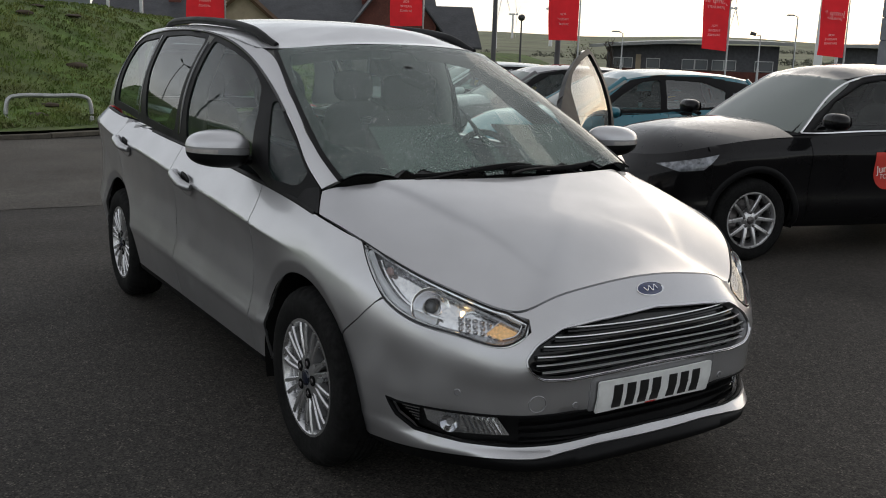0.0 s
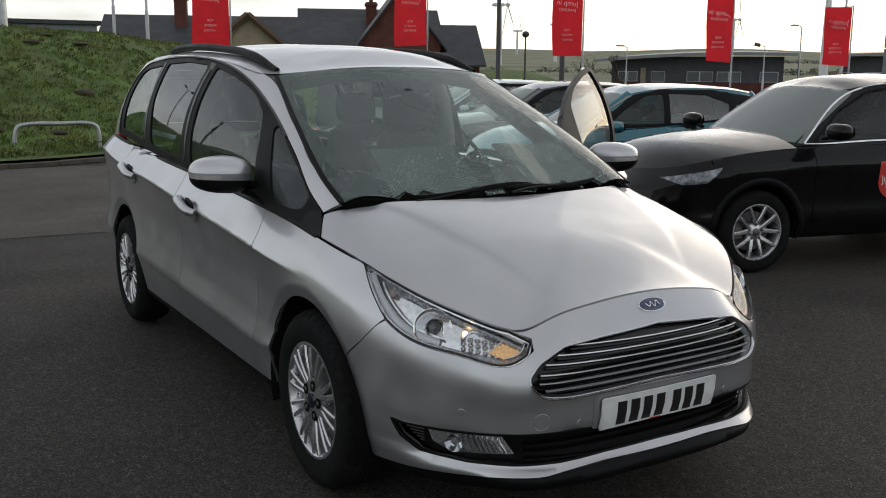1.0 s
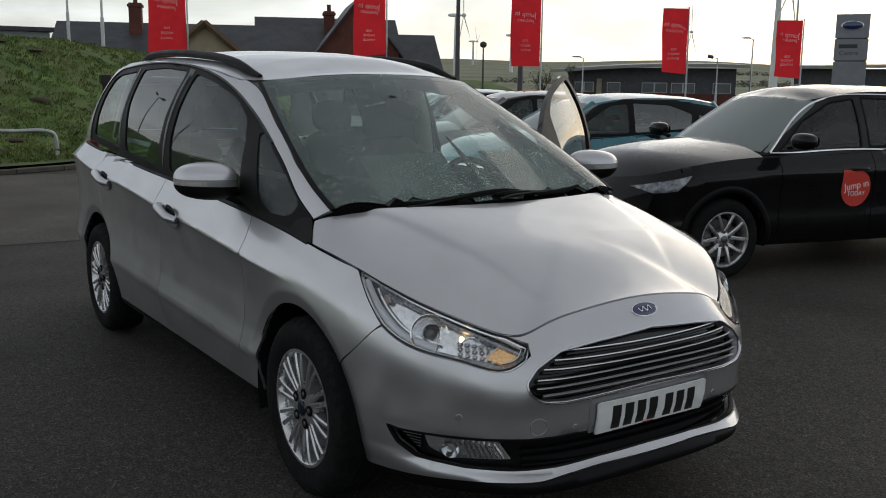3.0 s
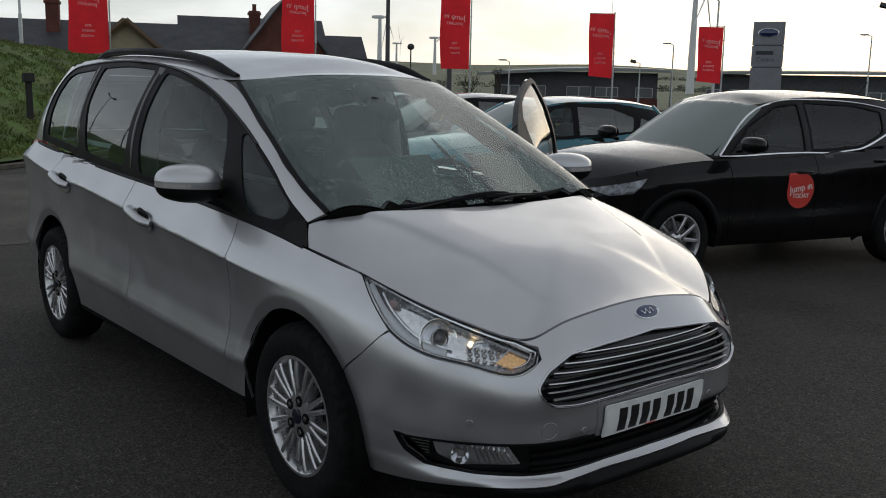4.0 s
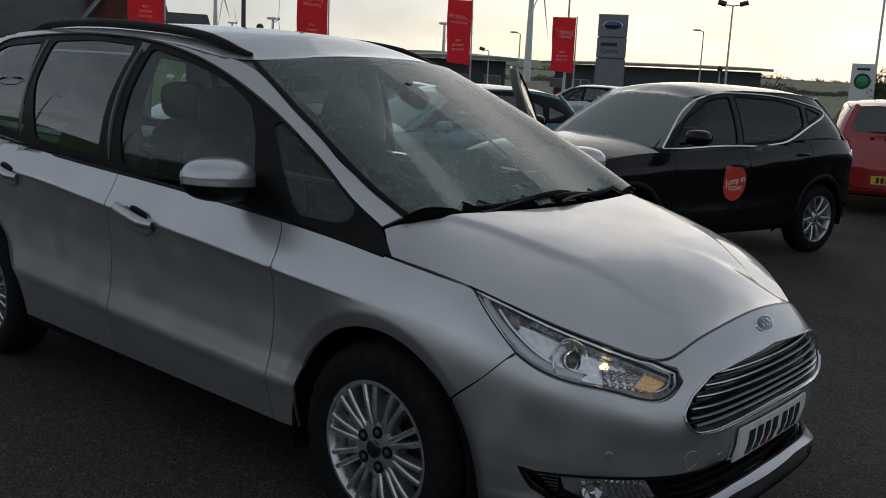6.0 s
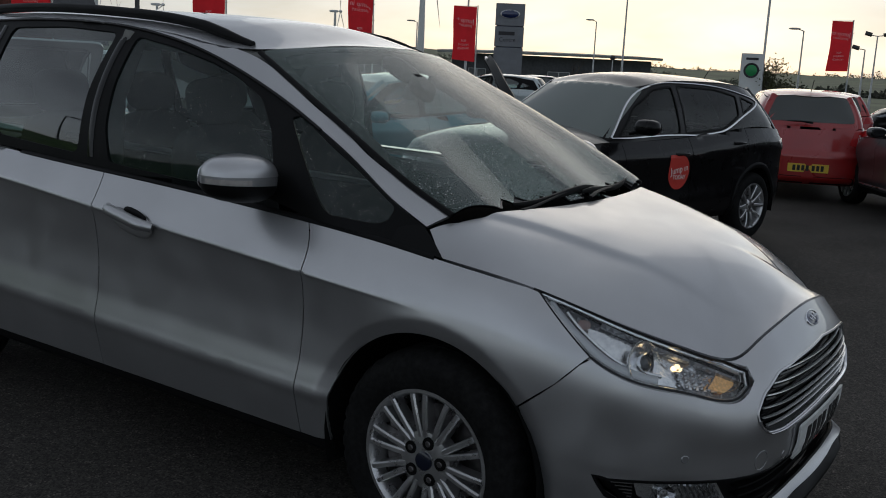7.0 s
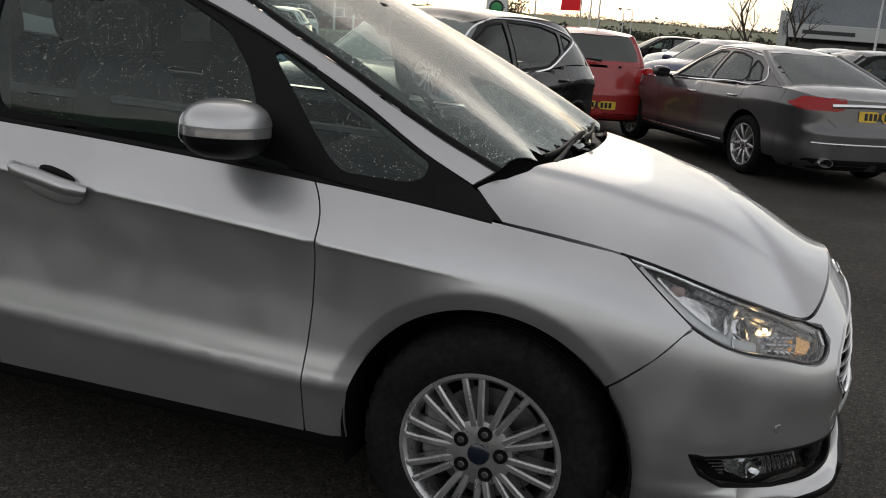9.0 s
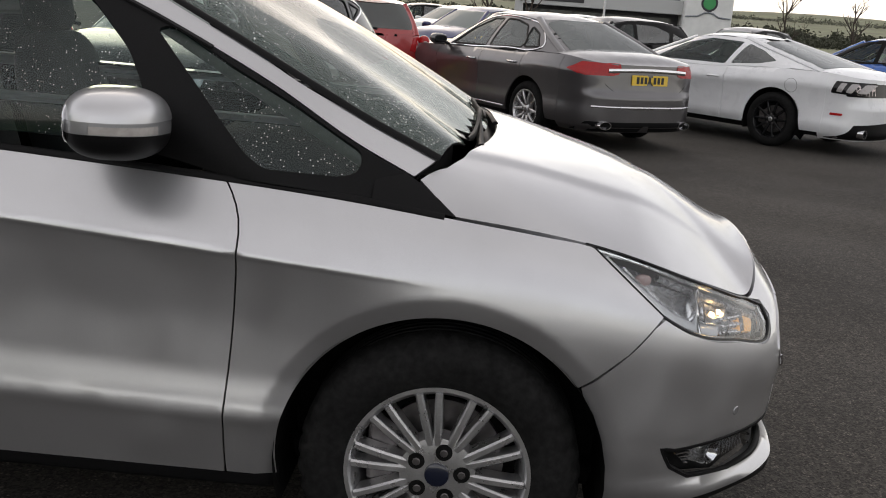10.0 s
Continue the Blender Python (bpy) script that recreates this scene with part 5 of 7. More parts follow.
    badge = part("badge", lathe_bm([(0, .003), (.050, .0025), (.056, .001), (.057, -.004)], 40, turn), BADGE_BLUE, car, "blue oval badge with a chrome rim", smooth=40)
    part("badge_rim", lathe_bm([(.055, .001), (.057, .0035), (.061, .003), (.063, -.004)], 40, turn), CHROME, badge, smooth=40)
    part("badge_script", tube_bm([turn @ Vector(p) for p in smooth_line([(-.030, .004, -.01), (-.018, .005, .025), (-.006, .005, -.02), (.006, .005, .02), (.016, .005, -.015), (.03, .004, .015)], .004)], .0022, 6), CHROME, badge)
    holder = sheet("plate_holder", wrap, rounded([(-.285, .418), (.285, .418), (.285, .545), (-.285, .545)], .02), SILVER_DULL, car, grain=.05, lift=.004, depth=.012)
    p = plate(wrap, (0, .472), (.52, .111), PLATE_WHITE, car, lift=.018)
    sheet("red_flash", wrap, [(-.045, .419), (.005, .419), (.005, .428), (-.045, .428)], RED_MARK, p, grain=.05, lift=.021, depth=.002)


LIGHT_GUIDE = material("light_guide", (.86, .88, .90), .25, .0, 1.0)
LENS_BALL = material("projector_lens_glass", (.05, .055, .06), .04, .3, 1.0)


def open_door(car, body, cabin, seam_a, seam_b, belt, fpane, upper):
    """The far front door, swung open on its front edge."""
    door = empty("front_door")
    door.parent = car
    hinge = Vector((-.53, .90, 0))
    swing = Matrix.Translation(hinge) @ Matrix.Rotation(radians(-50), 4, "Z") @ Matrix.Translation(-hinge)
    door.matrix_local = swing
    belt_pts = [(x, float(belt(x))) for x in np.linspace(-1.60, -.54, 14)]
    ring = belt_pts + seam_a[1:] + seam_b[::-1][:-1]
    sheet("door_skin", body.side(1), ring, SILVER, door, grain=.05, depth=.05)
    sheet("door_lining", body.side(1), ring, DASH, door, grain=.06, lift=-.055, depth=0)
    edge = [p for p in upper if -1.66 < p[0] < -.60]
    outer = edge + [(-1.70, 1.60), (-1.715, 1.36), (-1.70, 1.12)] + [(x, z + .004) for x, z in belt_pts]
    sheet("door_frame", cabin.side(1), outer, BLACK_TRIM, door, holes=[fpane], grain=.04, depth=.045)
    ribbon("door_frame_chrome", cabin.side(1), outer[len(edge) - 3:len(edge) + 2], .02, SATIN, door, lift=-.03)
    pane = sheet("door_pane", cabin.side(1), fpane, CLEAR_PANE, door, grain=.05, lift=-.01, depth=0)
    pane.visible_shadow = False
    mirror_pod(door, 1, (-.745, .975, 1.140))


def cabin_inside(car):
    """Seats, dashboard and steering wheel as seen through the glass."""
    dash = part("dashboard", blob_bm((.33, .70, .15), 4, 12, 36, m=pose(-.40, 0, .935, 0, 4)), DASH, car, smooth=60)
    part("dash_hood", blob_bm((.13, .20, .07), 2.6, m=pose(-.52, .37, 1.065)), DASH, dash, smooth=60)
    part("centre_stack", blob_bm((.10, .15, .22), 3.5, m=pose(-.62, 0, .86, 0, -14)), DASH, dash, smooth=60)
    part("dash_paper", box_bm((-.30, .28, 1.083), (-.12, .52, 1.086)), PAPER, dash)
    sw = empty("steering_wheel")
    sw.parent = car
    sw.matrix_local = pose(-.66, .37, 1.02, 0, -24, 0)
    ring = [(0, .185 * math.cos(a), .185 * math.sin(a)) for a in np.linspace(0, 2 * math.pi, 33)]
    part("wheel_rim", tube_bm(ring, .016, 8, up=(1, 0, 0)), DASH, sw, smooth=60)
    part("airbag_boss", blob_bm((.035, .075, .065), 2.6, m=pose(0, 0, 0)), DASH, sw, smooth=60)
    for a in (0, 180, 235, 305):
        c, s = math.cos(radians(a)), math.sin(radians(a))
        part("wheel_spoke", tube_bm([(0, .06 * c, .06 * s), (0, .18 * c, .18 * s)], .014, 6, .5), SATIN if a > 200 else DASH, sw)
    for y in (-.37, .37):
        seat(car, -1.18, y)
    for y in (-.5, 0, .5):
        seat(car, -2.08, y, .46)
    part("screen_header", tube_bm([(-1.06, -.53, 1.515), (-1.0, -.3, 1.55), (-.97, 0, 1.565), (-1.0, .3, 1.55), (-1.06, .53, 1.515)], .032, 8), LINING, car, smooth=60)
    part("mirror_module", blob_bm((.085, .062, .030), 3.0, m=pose(-.815, -.03, 1.515, 0, 28)), DASH, car, smooth=60)
    part("rear_view_mirror", blob_bm((.026, .112, .040), 3.4, m=pose(-.715, -.015, 1.445, -17, 10, 12)), BLACK_TRIM, car, smooth=60)
    for sg in (1, -1):
        # far pillar is given dark plastic to imitate its backlit shade
        part("pillar_lining", tube_bm([(-.24, .675 * sg, 1.06), (-.6, .635 * sg, 1.255), (-1.06, .535 * sg, 1.50)], .026 if sg < 0 else .046, 8), LINING if sg < 0 else DASH, car, smooth=60)
        part("cant_rail", tube_bm([(-1.02, .55 * sg, 1.515), (-1.35, .585 * sg, 1.56), (-1.9, .60 * sg, 1.605), (-2.6, .60 * sg, 1.615), (-3.2, .56 * sg, 1.58)], .035, 8), LINING, car, smooth=60)
        part("belt_pillar", tube_bm([(-1.70, .78 * sg, .9), (-1.72, .74 * sg, 1.35), (-1.70, .64 * sg, 1.6)], .05, 8), LINING, car, smooth=60)
        part("door_trim", box_bm((-2.6, .80 * sg - .02, .45), (-.6, .80 * sg + .02, 1.02), .01), DASH, car) if sg < 0 else None


PAPER = material("paper", (.62, .68, .64), .8, stain=.1, stain_scale=6)
people_carrier()


# ---- parked cars ----
def car_shape(xf, xr, hw, sill, belt, hood, cowl, header, roof_back, rear_foot, roof_hw, roof, edge_drop=.06, inset=.10, tumble=None, nose=.10, tail=.08, bulge=.025, foot_drop=.0):
    """A shape for lower_shell and cabin_shell from a car's main dimensions."""
    b = table(belt)
    B = lambda x: float(b(x))
    mid = (xf + xr) / 2
    plan = [(xr, 0), (xr + .03, .52 * hw), (xr + .16, .82 * hw), (xr + .50, .955 * hw), (xr + 1.1, .99 * hw), (mid, hw), (0, .99 * hw), (xf - .52, .965 * hw), (xf - .26, .83 * hw), (xf - .09, .52 * hw), (xf, 0)]
    plan = [(x, y, sill, B(x)) for x, y in plan]
    t = table(roof)
    T = lambda x: float(t(x)) - edge_drop
    bw = hw - inset
    base = [(rear_foot, 0), (rear_foot + .04, .55 * bw), (rear_foot + .16, .88 * bw), (rear_foot + .45, .98 * bw), ((rear_foot + cowl) / 2, bw), (cowl - .45, .985 * bw), (cowl - .16, .95 * bw), (cowl - .02, .80 * bw), (cowl + .09, .45 * bw), (cowl + .13, 0)]
    base = [(x, y, B(x) + .0 - foot_drop * (i < 2)) for i, (x, y) in enumerate(base)]
    top = [(roof_back, 0), (roof_back + .04, .6 * roof_hw), (roof_back + .14, .90 * roof_hw), (roof_back + .35, .99 * roof_hw), ((roof_back + header) / 2, roof_hw), (header - .35, .985 * roof_hw), (header - .14, .94 * roof_hw),
           (header - .03, .82 * roof_hw), (header + .03, .45 * roof_hw), (header + .05, 0)]
    top = [(x, y, T(x) + (edge_drop * .5 if y < .7 * roof_hw else 0)) for x, y in top]
    return dict(plan=plan, side=tumble or [(0, -.10), (.08, -.04), (.25, -.012), (.42, -.02), (.62, -.012), (.80, 0), (.83, -.004), (1, -.075)],
                front=[(0, -.08), (.12, 0), (.45, .0), (.7, -.02), (1, -nose)], rear=[(0, -.07), (.12, 0), (.5, 0), (.62, -.03), (1, -tail)],
                crease=.815, spine=(xr + .6, xf - .5), roll=[(xr, 3), (xf, 2.6)], deck=hood, base=base, top=top, bulge=bulge,
                roof_spine=(roof_back + .25, header - .25), roof=roof, roof_roll=2.2)


def parked_car(name, k, m, label, paint, group="parked cars"):
    """A parked car with panels, glass, lamps and wheels; k: its shape and the outlines of its panels."""
    car = empty(name, m)
    tagged(car, label, "car", group)
    sp = k["shape"]
    fine = k.get("fine", 1.0)
    band, deck = lower_shell(sp, 150, 52, 16)
    cabband, roof = cabin_shell(sp, 130, 26, 16)
    body, cab = Skin([band, deck]), Skin([cabband, roof])
    wb, ar, az = k["wheelbase"], k["arch"], k["hub"]
    xf, xr = max(p[0] for p in sp["plan"]), min(p[0] for p in sp["plan"])
    sill = sp["plan"][5][2]
    b = table([(p[0], p[3]) for p in sorted(sp["plan"])])
    xs_f, xs_r = k["bumpers"]
    well = lambda p: not any(math.hypot(p[0] - x, p[2] - az) < ar for x in (0, -wb)) and xs_r - .1 < p[0] < xs_f + .1
    grid_part("inner_shell", band, LINER, car, keep=well, inset=.02)
    grid_part("front_bumper", band, paint, car, keep=lambda p: p[0] > xs_f - .02)
    grid_part("rear_bumper", band, paint, car, keep=lambda p: p[0] < xs_r + .02)
    grid_part("bonnet", deck, paint, car, keep=lambda p: p[0] > k["cowl"] - .02)
    if k.get("boot"):
        grid_part("boot_lid", deck, paint, car, keep=lambda p: p[0] < k["boot"])
    grid_part("roof", roof, k.get("roof_paint", paint), car)
    grid_part("headlining", roof, LINING, car, inset=.03)
    part("floor_pan", box_bm((xr + .25, -.62, sill), (xf - .3, .62, sill + .05)), LINER, car)
    doors = k["doors"]
    for sg in (1, -1):
        side, cside = body.side(sg), cab.side(sg)
        ends = [xs_r] + doors + [xs_f]
        low = sill + .07
        for i, (a, c) in enumerate(zip(ends, ends[1:])):
            topl = [(x, float(b(x)) - .002) for x in np.linspace(a + .003, c - .003, max(3, int((c - a) / .08)))]
            ring = list(topl)
            botl = []
            for ax in (0, -wb):
                if a < ax < c or (a < ax + ar and c > ax - ar):
                    botl.append(ax)
            xs = np.linspace(c - .003, a + .003, 60)
            line = []
            for x in xs:
                z = low
                for ax in botl:
                    if abs(x - ax) < ar:
                        z = max(z, az + math.sqrt(max(ar * ar - (x - ax) ** 2, 0)))
                line.append((float(x), z))
            ring += line
            nm = "door" if 0 < i < len(ends) - 2 else ("rear_wing" if i == 0 else "front_wing")
            p = sheet(nm, side, ring, paint, car, grain=.05 * fine, lift=.003, depth=.02)
            if nm == "door":
                hx = a + .16
                hz = float(b(hx)) - k.get("handle_drop", .13)
                q, n = side(hx, hz)
                part("handle", tube_bm([q + Vector((-.09, 0, 0)), q + Vector((-.05, .03 * sg, 0)), q + Vector((.06, .03 * sg, 0)), q + Vector((.09, 0, -.004))], .013, 8), k.get("handle", paint), p, smooth=60)
        sheet("sill", side, [(-wb + ar, sill), (-ar, sill), (-ar, low), (-wb + ar, low)], k.get("cladding", BLACK_TRIM), car, grain=.1, depth=.02)
        for ax in (0, -wb):
            if k.get("clad"):
                line = [(ax + (ar + .02) * math.cos(t), az + (ar + .02) * math.sin(t)) for t in np.linspace(radians(-10), radians(190), 30)]
                ribbon("arch_cladding", side, line, .055, BLACK_TRIM, car, lift=.006, thick=.012)
            bm = lathe_bm([(ar + .01, 0), (ar + .01, -.25), (0, -.25)], 30, pose(ax, sp["plan"][5][1] - .04, az))
            bmesh.ops.delete(bm, geom=[f for f in bm.faces if f.calc_center_median().z < sill], context="FACES")
            bm.transform(Matrix.Diagonal((1, sg, 1, 1)))
            part("wheel_arch_liner", bm, LINER, car)
            wheel(car, (ax, (sp["plan"][5][1] - .03) * sg, az - .01), sg, az - .01, k["rim"], .21, k["wheel"])
        panes = [rounded(p, .03) for p in k["panes"]]
        sheet("cabin_side", cside, k["cabin_side"], paint if k.get("pillars") != "black" else BLACK_TRIM, car, holes=panes, grain=.05 * fine, lift=.002, depth=.015)
        for i, p in enumerate(panes):
            sheet("side_pane", cside, p, k.get("glass", PRIVACY if i else SIDE_GLASS), car, grain=.08, lift=-.004, depth=0).visible_shadow = False
        if k.get("surround"):
            for p in panes:
                ribbon("pane_frame", cside, dense(p, .05) + [p[0]], .022, BLACK_TRIM, car, lift=.003, thick=.003)
            ribbon("window_chrome", cside, smooth_line(k["surround"], .05), .020, CHROME, car, lift=.006, thick=.007, label="chrome window trim")
        # lamps
        for nm, proj, ring, mat in k["lamps"]:
            f = side if proj == "side" else (lambda a_, b_, g=(body.behind() if proj == "rear" else body.ahead() if proj == "front" else cab.behind()): g(a_ * sg, b_))
            sheet(nm, f, rounded(ring, .012), mat, car, grain=.04, lift=.010 if nm == "tail_bar" else .006, depth=.02)
        for i in ((2,) if k.get("surround") else (7, 2)):
            lo_, hi_ = Vector(sp["base"][i]), Vector(sp["top"][i])
            pts = [lo_.lerp(hi_, f) + Vector((0, sp["bulge"] * 4 * f * (1 - f) * .7 - .012, 0)) for f in np.linspace(-.03, 1.02, 8)]
            part("pillar", tube_bm([(a_.x, a_.y * sg, a_.z) for a_ in pts], .045, 8, .7), paint, car, smooth=60)
        pod = empty("door_mirror")
        pod.parent = car
        pod.matrix_local = Matrix.Translation((k["mirror"][0], k["mirror"][1] * sg, k["mirror"][2]))
        part("shell", blob_bm((.075, .115, .068), 2.7, 10, 24), k.get("mirror_paint", paint), pod, smooth=60)
        part("mirror_glass", blob_bm((.006, .095, .05), 3, 6, 20, m=pose(-.072, 0, 0)), GLOSS_BLACK, pod, smooth=60)
        part("arm", tube_bm([(0, -.08 * sg, -.04), (0, -.17 * sg, -.06)], .03, 8, .6), BLACK_TRIM, pod)
        ribbon("side_strip", side, [(x, sill + .11) for x in np.linspace(-wb + ar + .05, -ar - .05, 12)], .025, k["strip"], car, lift=.004) if k.get("strip") else None
    ws = [(x, y * (1.09 if y > .4 else 1)) for x, y in k["screen"]]
    flat = cabband.reshape(-1, 3)
    bare = ~inside(flat[:, [0, 2]], k["cabin_side"]) & (np.abs(flat[:, 1]) > .30) & ~inside(np.abs(flat[:, :2]), [(x, y - .02) for x, y in ws] + [(ws[-1][0], 0), (ws[0][0], 0)])
    if k["back"][0] == "behind":
        bare &= ~inside(np.abs(flat[:, 1:]), [(0, 1.0)] + list(k["back"][1]) + [(0, 1.5)]) | (flat[:, 0] > k["cowl"] - 1.2)
    else:
        bare &= ~inside(np.abs(flat[:, :2]), [(k["back"][1][0][0], 0)] + [(x, y - .03) for x, y in k["back"][1]] + [(k["back"][1][-1][0], 0)])
    grid_part("pillar_skin", cabband, paint, car, mask=bare.reshape(cabband.shape[:2]), inset=.004)
    over = cab.above()
    sheet("windscreen", over, rounded(ws + [(x, -y) for x, y in ws[::-1]], .04), k.get("screen_glass", GREY_SCREEN), car, grain=.07, lift=.003, depth=.006)
    back = cab.behind() if k["back"][0] == "behind" else over
    ring = [tuple(p) for p in k["back"][1]]
    ring = ring + ([(-y, z) for y, z in ring[::-1]] if k["back"][0] == "behind" else [(x, -y) for x, y in ring[::-1]])
    sheet("rear_screen", back, rounded(ring, .05), DARK_SCREEN, car, grain=.07, lift=.003, depth=.006)
    if k["back"][0] == "behind":
        full = k["hatch"]
        ring2 = full + [(-y, z) for y, z in full[::-1]]
        sheet("tailgate", cab.behind(), rounded(ring2, .05), paint, car, grain=.06, depth=.01)
    for y in (-.36, .36):
        seat(car, k["cowl"] - .95, y, .48, drop=max(0, 1.58 - max(z for _, z in sp["roof"])) * .95)
    part("rear_bench", box_bm((k["cowl"] - 1.95, -.6, .5), (k["cowl"] - 1.75, .6, 1.0), .06), FABRIC, car)
    part("dashboard", blob_bm((.25, .62, .12), 4, 8, 24, m=pose(k["cowl"] - .30, 0, .92)), DASH, car, smooth=60)
    aerial = k.get("aerial")
    if aerial:
        part("aerial", tube_bm([aerial, (aerial[0] - .16, aerial[1], aerial[2] + .17)], .005, 5), BLACK_TRIM, car)
    if "plate" in k:
        y, z, mat = k["plate"]
        surf = body.behind()
        plate(lambda a_, b_: surf(-a_, b_), (y, z), (.52, .111), mat, car, lift=.012)
    return car, body, cab


# parked screens: a strong veil colour stands in for reflected sky
GREY_SCREEN = glass("parked_screen", (.30, .36, .34), rough=.05, ior=2.0, film=.24, haze=(.60, .68, .64))
PARKED_PANE = glass("parked_pane", (.30, .35, .34), ior=1.5, film=.01)
DARK_SCREEN = glass("parked_rear_screen", (.20, .23, .22), rough=.05, ior=1.8, film=.10, haze=(.5, .6, .58))
PANE_LIGHT = glass("parked_light_pane", (.70, .78, .75), ior=1.75, film=.12, haze=(.6, .68, .66))
TAIL_RED = material("tail_red", (.38, .008, .010), .22, coat=.25, grain=.25, grain_scale=70, spec=.3)
TAIL_CLEAR = material("tail_clear", (.60, .50, .50), .12, .3, 1, grain=.2, grain_scale=90)
TAIL_PALE = material("tail_pale", (.36, .34, .34), .25, .1, .5, grain=.15, grain_scale=90)
HEADLAMP = material("headlamp_grey", (.20, .21, .23), .16, .4, .35, grain=.6, grain_scale=22)
BLACK_PAINT = car_paint("black_paint", (.0045, .0042, .005), .1, .30)
BLACK_PAINT.node_tree.nodes["Principled BSDF"].inputs["Coat IOR"].default_value = 1.28
BLACK_PAINT.node_tree.nodes["Principled BSDF"].inputs["Specular IOR Level"].default_value = .08
RED_PAINT = car_paint("red_paint", (.34, .014, .014), .15, .32)
GREY_PAINT = car_paint("grey_paint", (.115, .110, .115), .75, .34)
WHITE_PAINT = car_paint("white_paint", (.72, .73, .75), .0, .30)
TEAL_PAINT = car_paint("teal_paint", (.010, .13, .175), .35, .32)
BLUE_PAINT = car_paint("blue_paint", (.03, .12, .42), .35, .32)
NAVY_PAINT = car_paint("navy_paint", (.02, .025, .10), .5, .32)
PALE_PAINT = car_paint("pale_paint", (.50, .55, .56), .4, .35)
TEN_SPOKE = dict(spokes=10, wide=(.036, .026), slim=(.02, .02), dish=.03, metal=ALLOY, cap=DARK_STEEL, pair=1.0)
BLACK_WHEEL = dict(spokes=10, wide=(.032, .022), slim=(.02, .02), dish=.035, metal=GLOSS_BLACK, cap=SATIN)
FIVE_TWIN = dict(spokes=12, wide=(.030, .022), slim=(.02, .02), dish=.02, metal=ALLOY, cap=DARK_STEEL)

SUV = dict(
    shape=car_shape(.87, -3.50, .90, .26, [(-3.5, 1.06), (-2.7, 1.12), (-1.6, 1.035), (-.6, .99), (0, .975), (.45, .91), (.87, .80)],
                    [(-3.5, 1.1), (-.5, 1.11), (0, 1.08), (.45, 1.01), (.72, .93), (.87, .83)], -.36, -1.02, -3.0, -3.32, .60,
                    [(-3.3, 1.47), (-3.0, 1.51), (-2.4, 1.575), (-1.7, 1.59), (-1.3, 1.565), (-1.0, 1.50)], edge_drop=.055, nose=.13),
    wheelbase=2.646, arch=.385, hub=.345, rim=.225, wheel=TEN_SPOKE, bumpers=(.40, -3.10), cowl=-.36, doors=[-2.42, -1.47, -.50], clad=True,
    cabin_side=[(-.42, 1.0), (-.69, 1.20), (-.97, 1.40), (-1.19, 1.475), (-1.6, 1.525), (-2.3, 1.515), (-2.9, 1.455), (-3.06, 1.36), (-3.15, 1.14), (-2.7, 1.122), (-1.6, 1.04)],
    panes=[[(-.57, 1.035), (-1.42, 1.055), (-1.42, 1.475), (-1.16, 1.44), (-.86, 1.28)], [(-1.50, 1.06), (-2.10, 1.10), (-2.38, 1.22), (-2.42, 1.41), (-2.1, 1.465), (-1.50, 1.485)], [(-2.46, 1.24), (-2.74, 1.34), (-2.50, 1.405)]],
    surround=[(-.50, 1.02), (-.67, 1.17), (-.90, 1.345), (-1.14, 1.465), (-1.5, 1.505), (-2.1, 1.488), (-2.55, 1.425), (-2.80, 1.345), (-2.60, 1.265), (-2.38, 1.19), (-2.1, 1.085), (-1.5, 1.045), (-.50, 1.015)],
    screen=[(-.22, .3), (-.27, .5), (-.38, .665), (-1.07, .53), (-.99, .3)], back=("behind", [(.50, 1.16), (.44, 1.43)]), hatch=[(.62, 1.08), (.55, 1.47)], handle=BLACK_PAINT,
    lamps=[("headlamp", "side", [(.34, .86), (.58, .80), (.70, .755), (.62, .715), (.46, .74)], HEADLAMP), ("tail_lamp", "side", [(-3.06, .98), (-3.28, 1.0), (-3.40, .96), (-3.38, .90), (-3.20, .89)], TAIL_CLEAR)],
    mirror=(-.57, 1.03, 1.135), aerial=(-2.85, 0, 1.52), glass=PARKED_PANE)

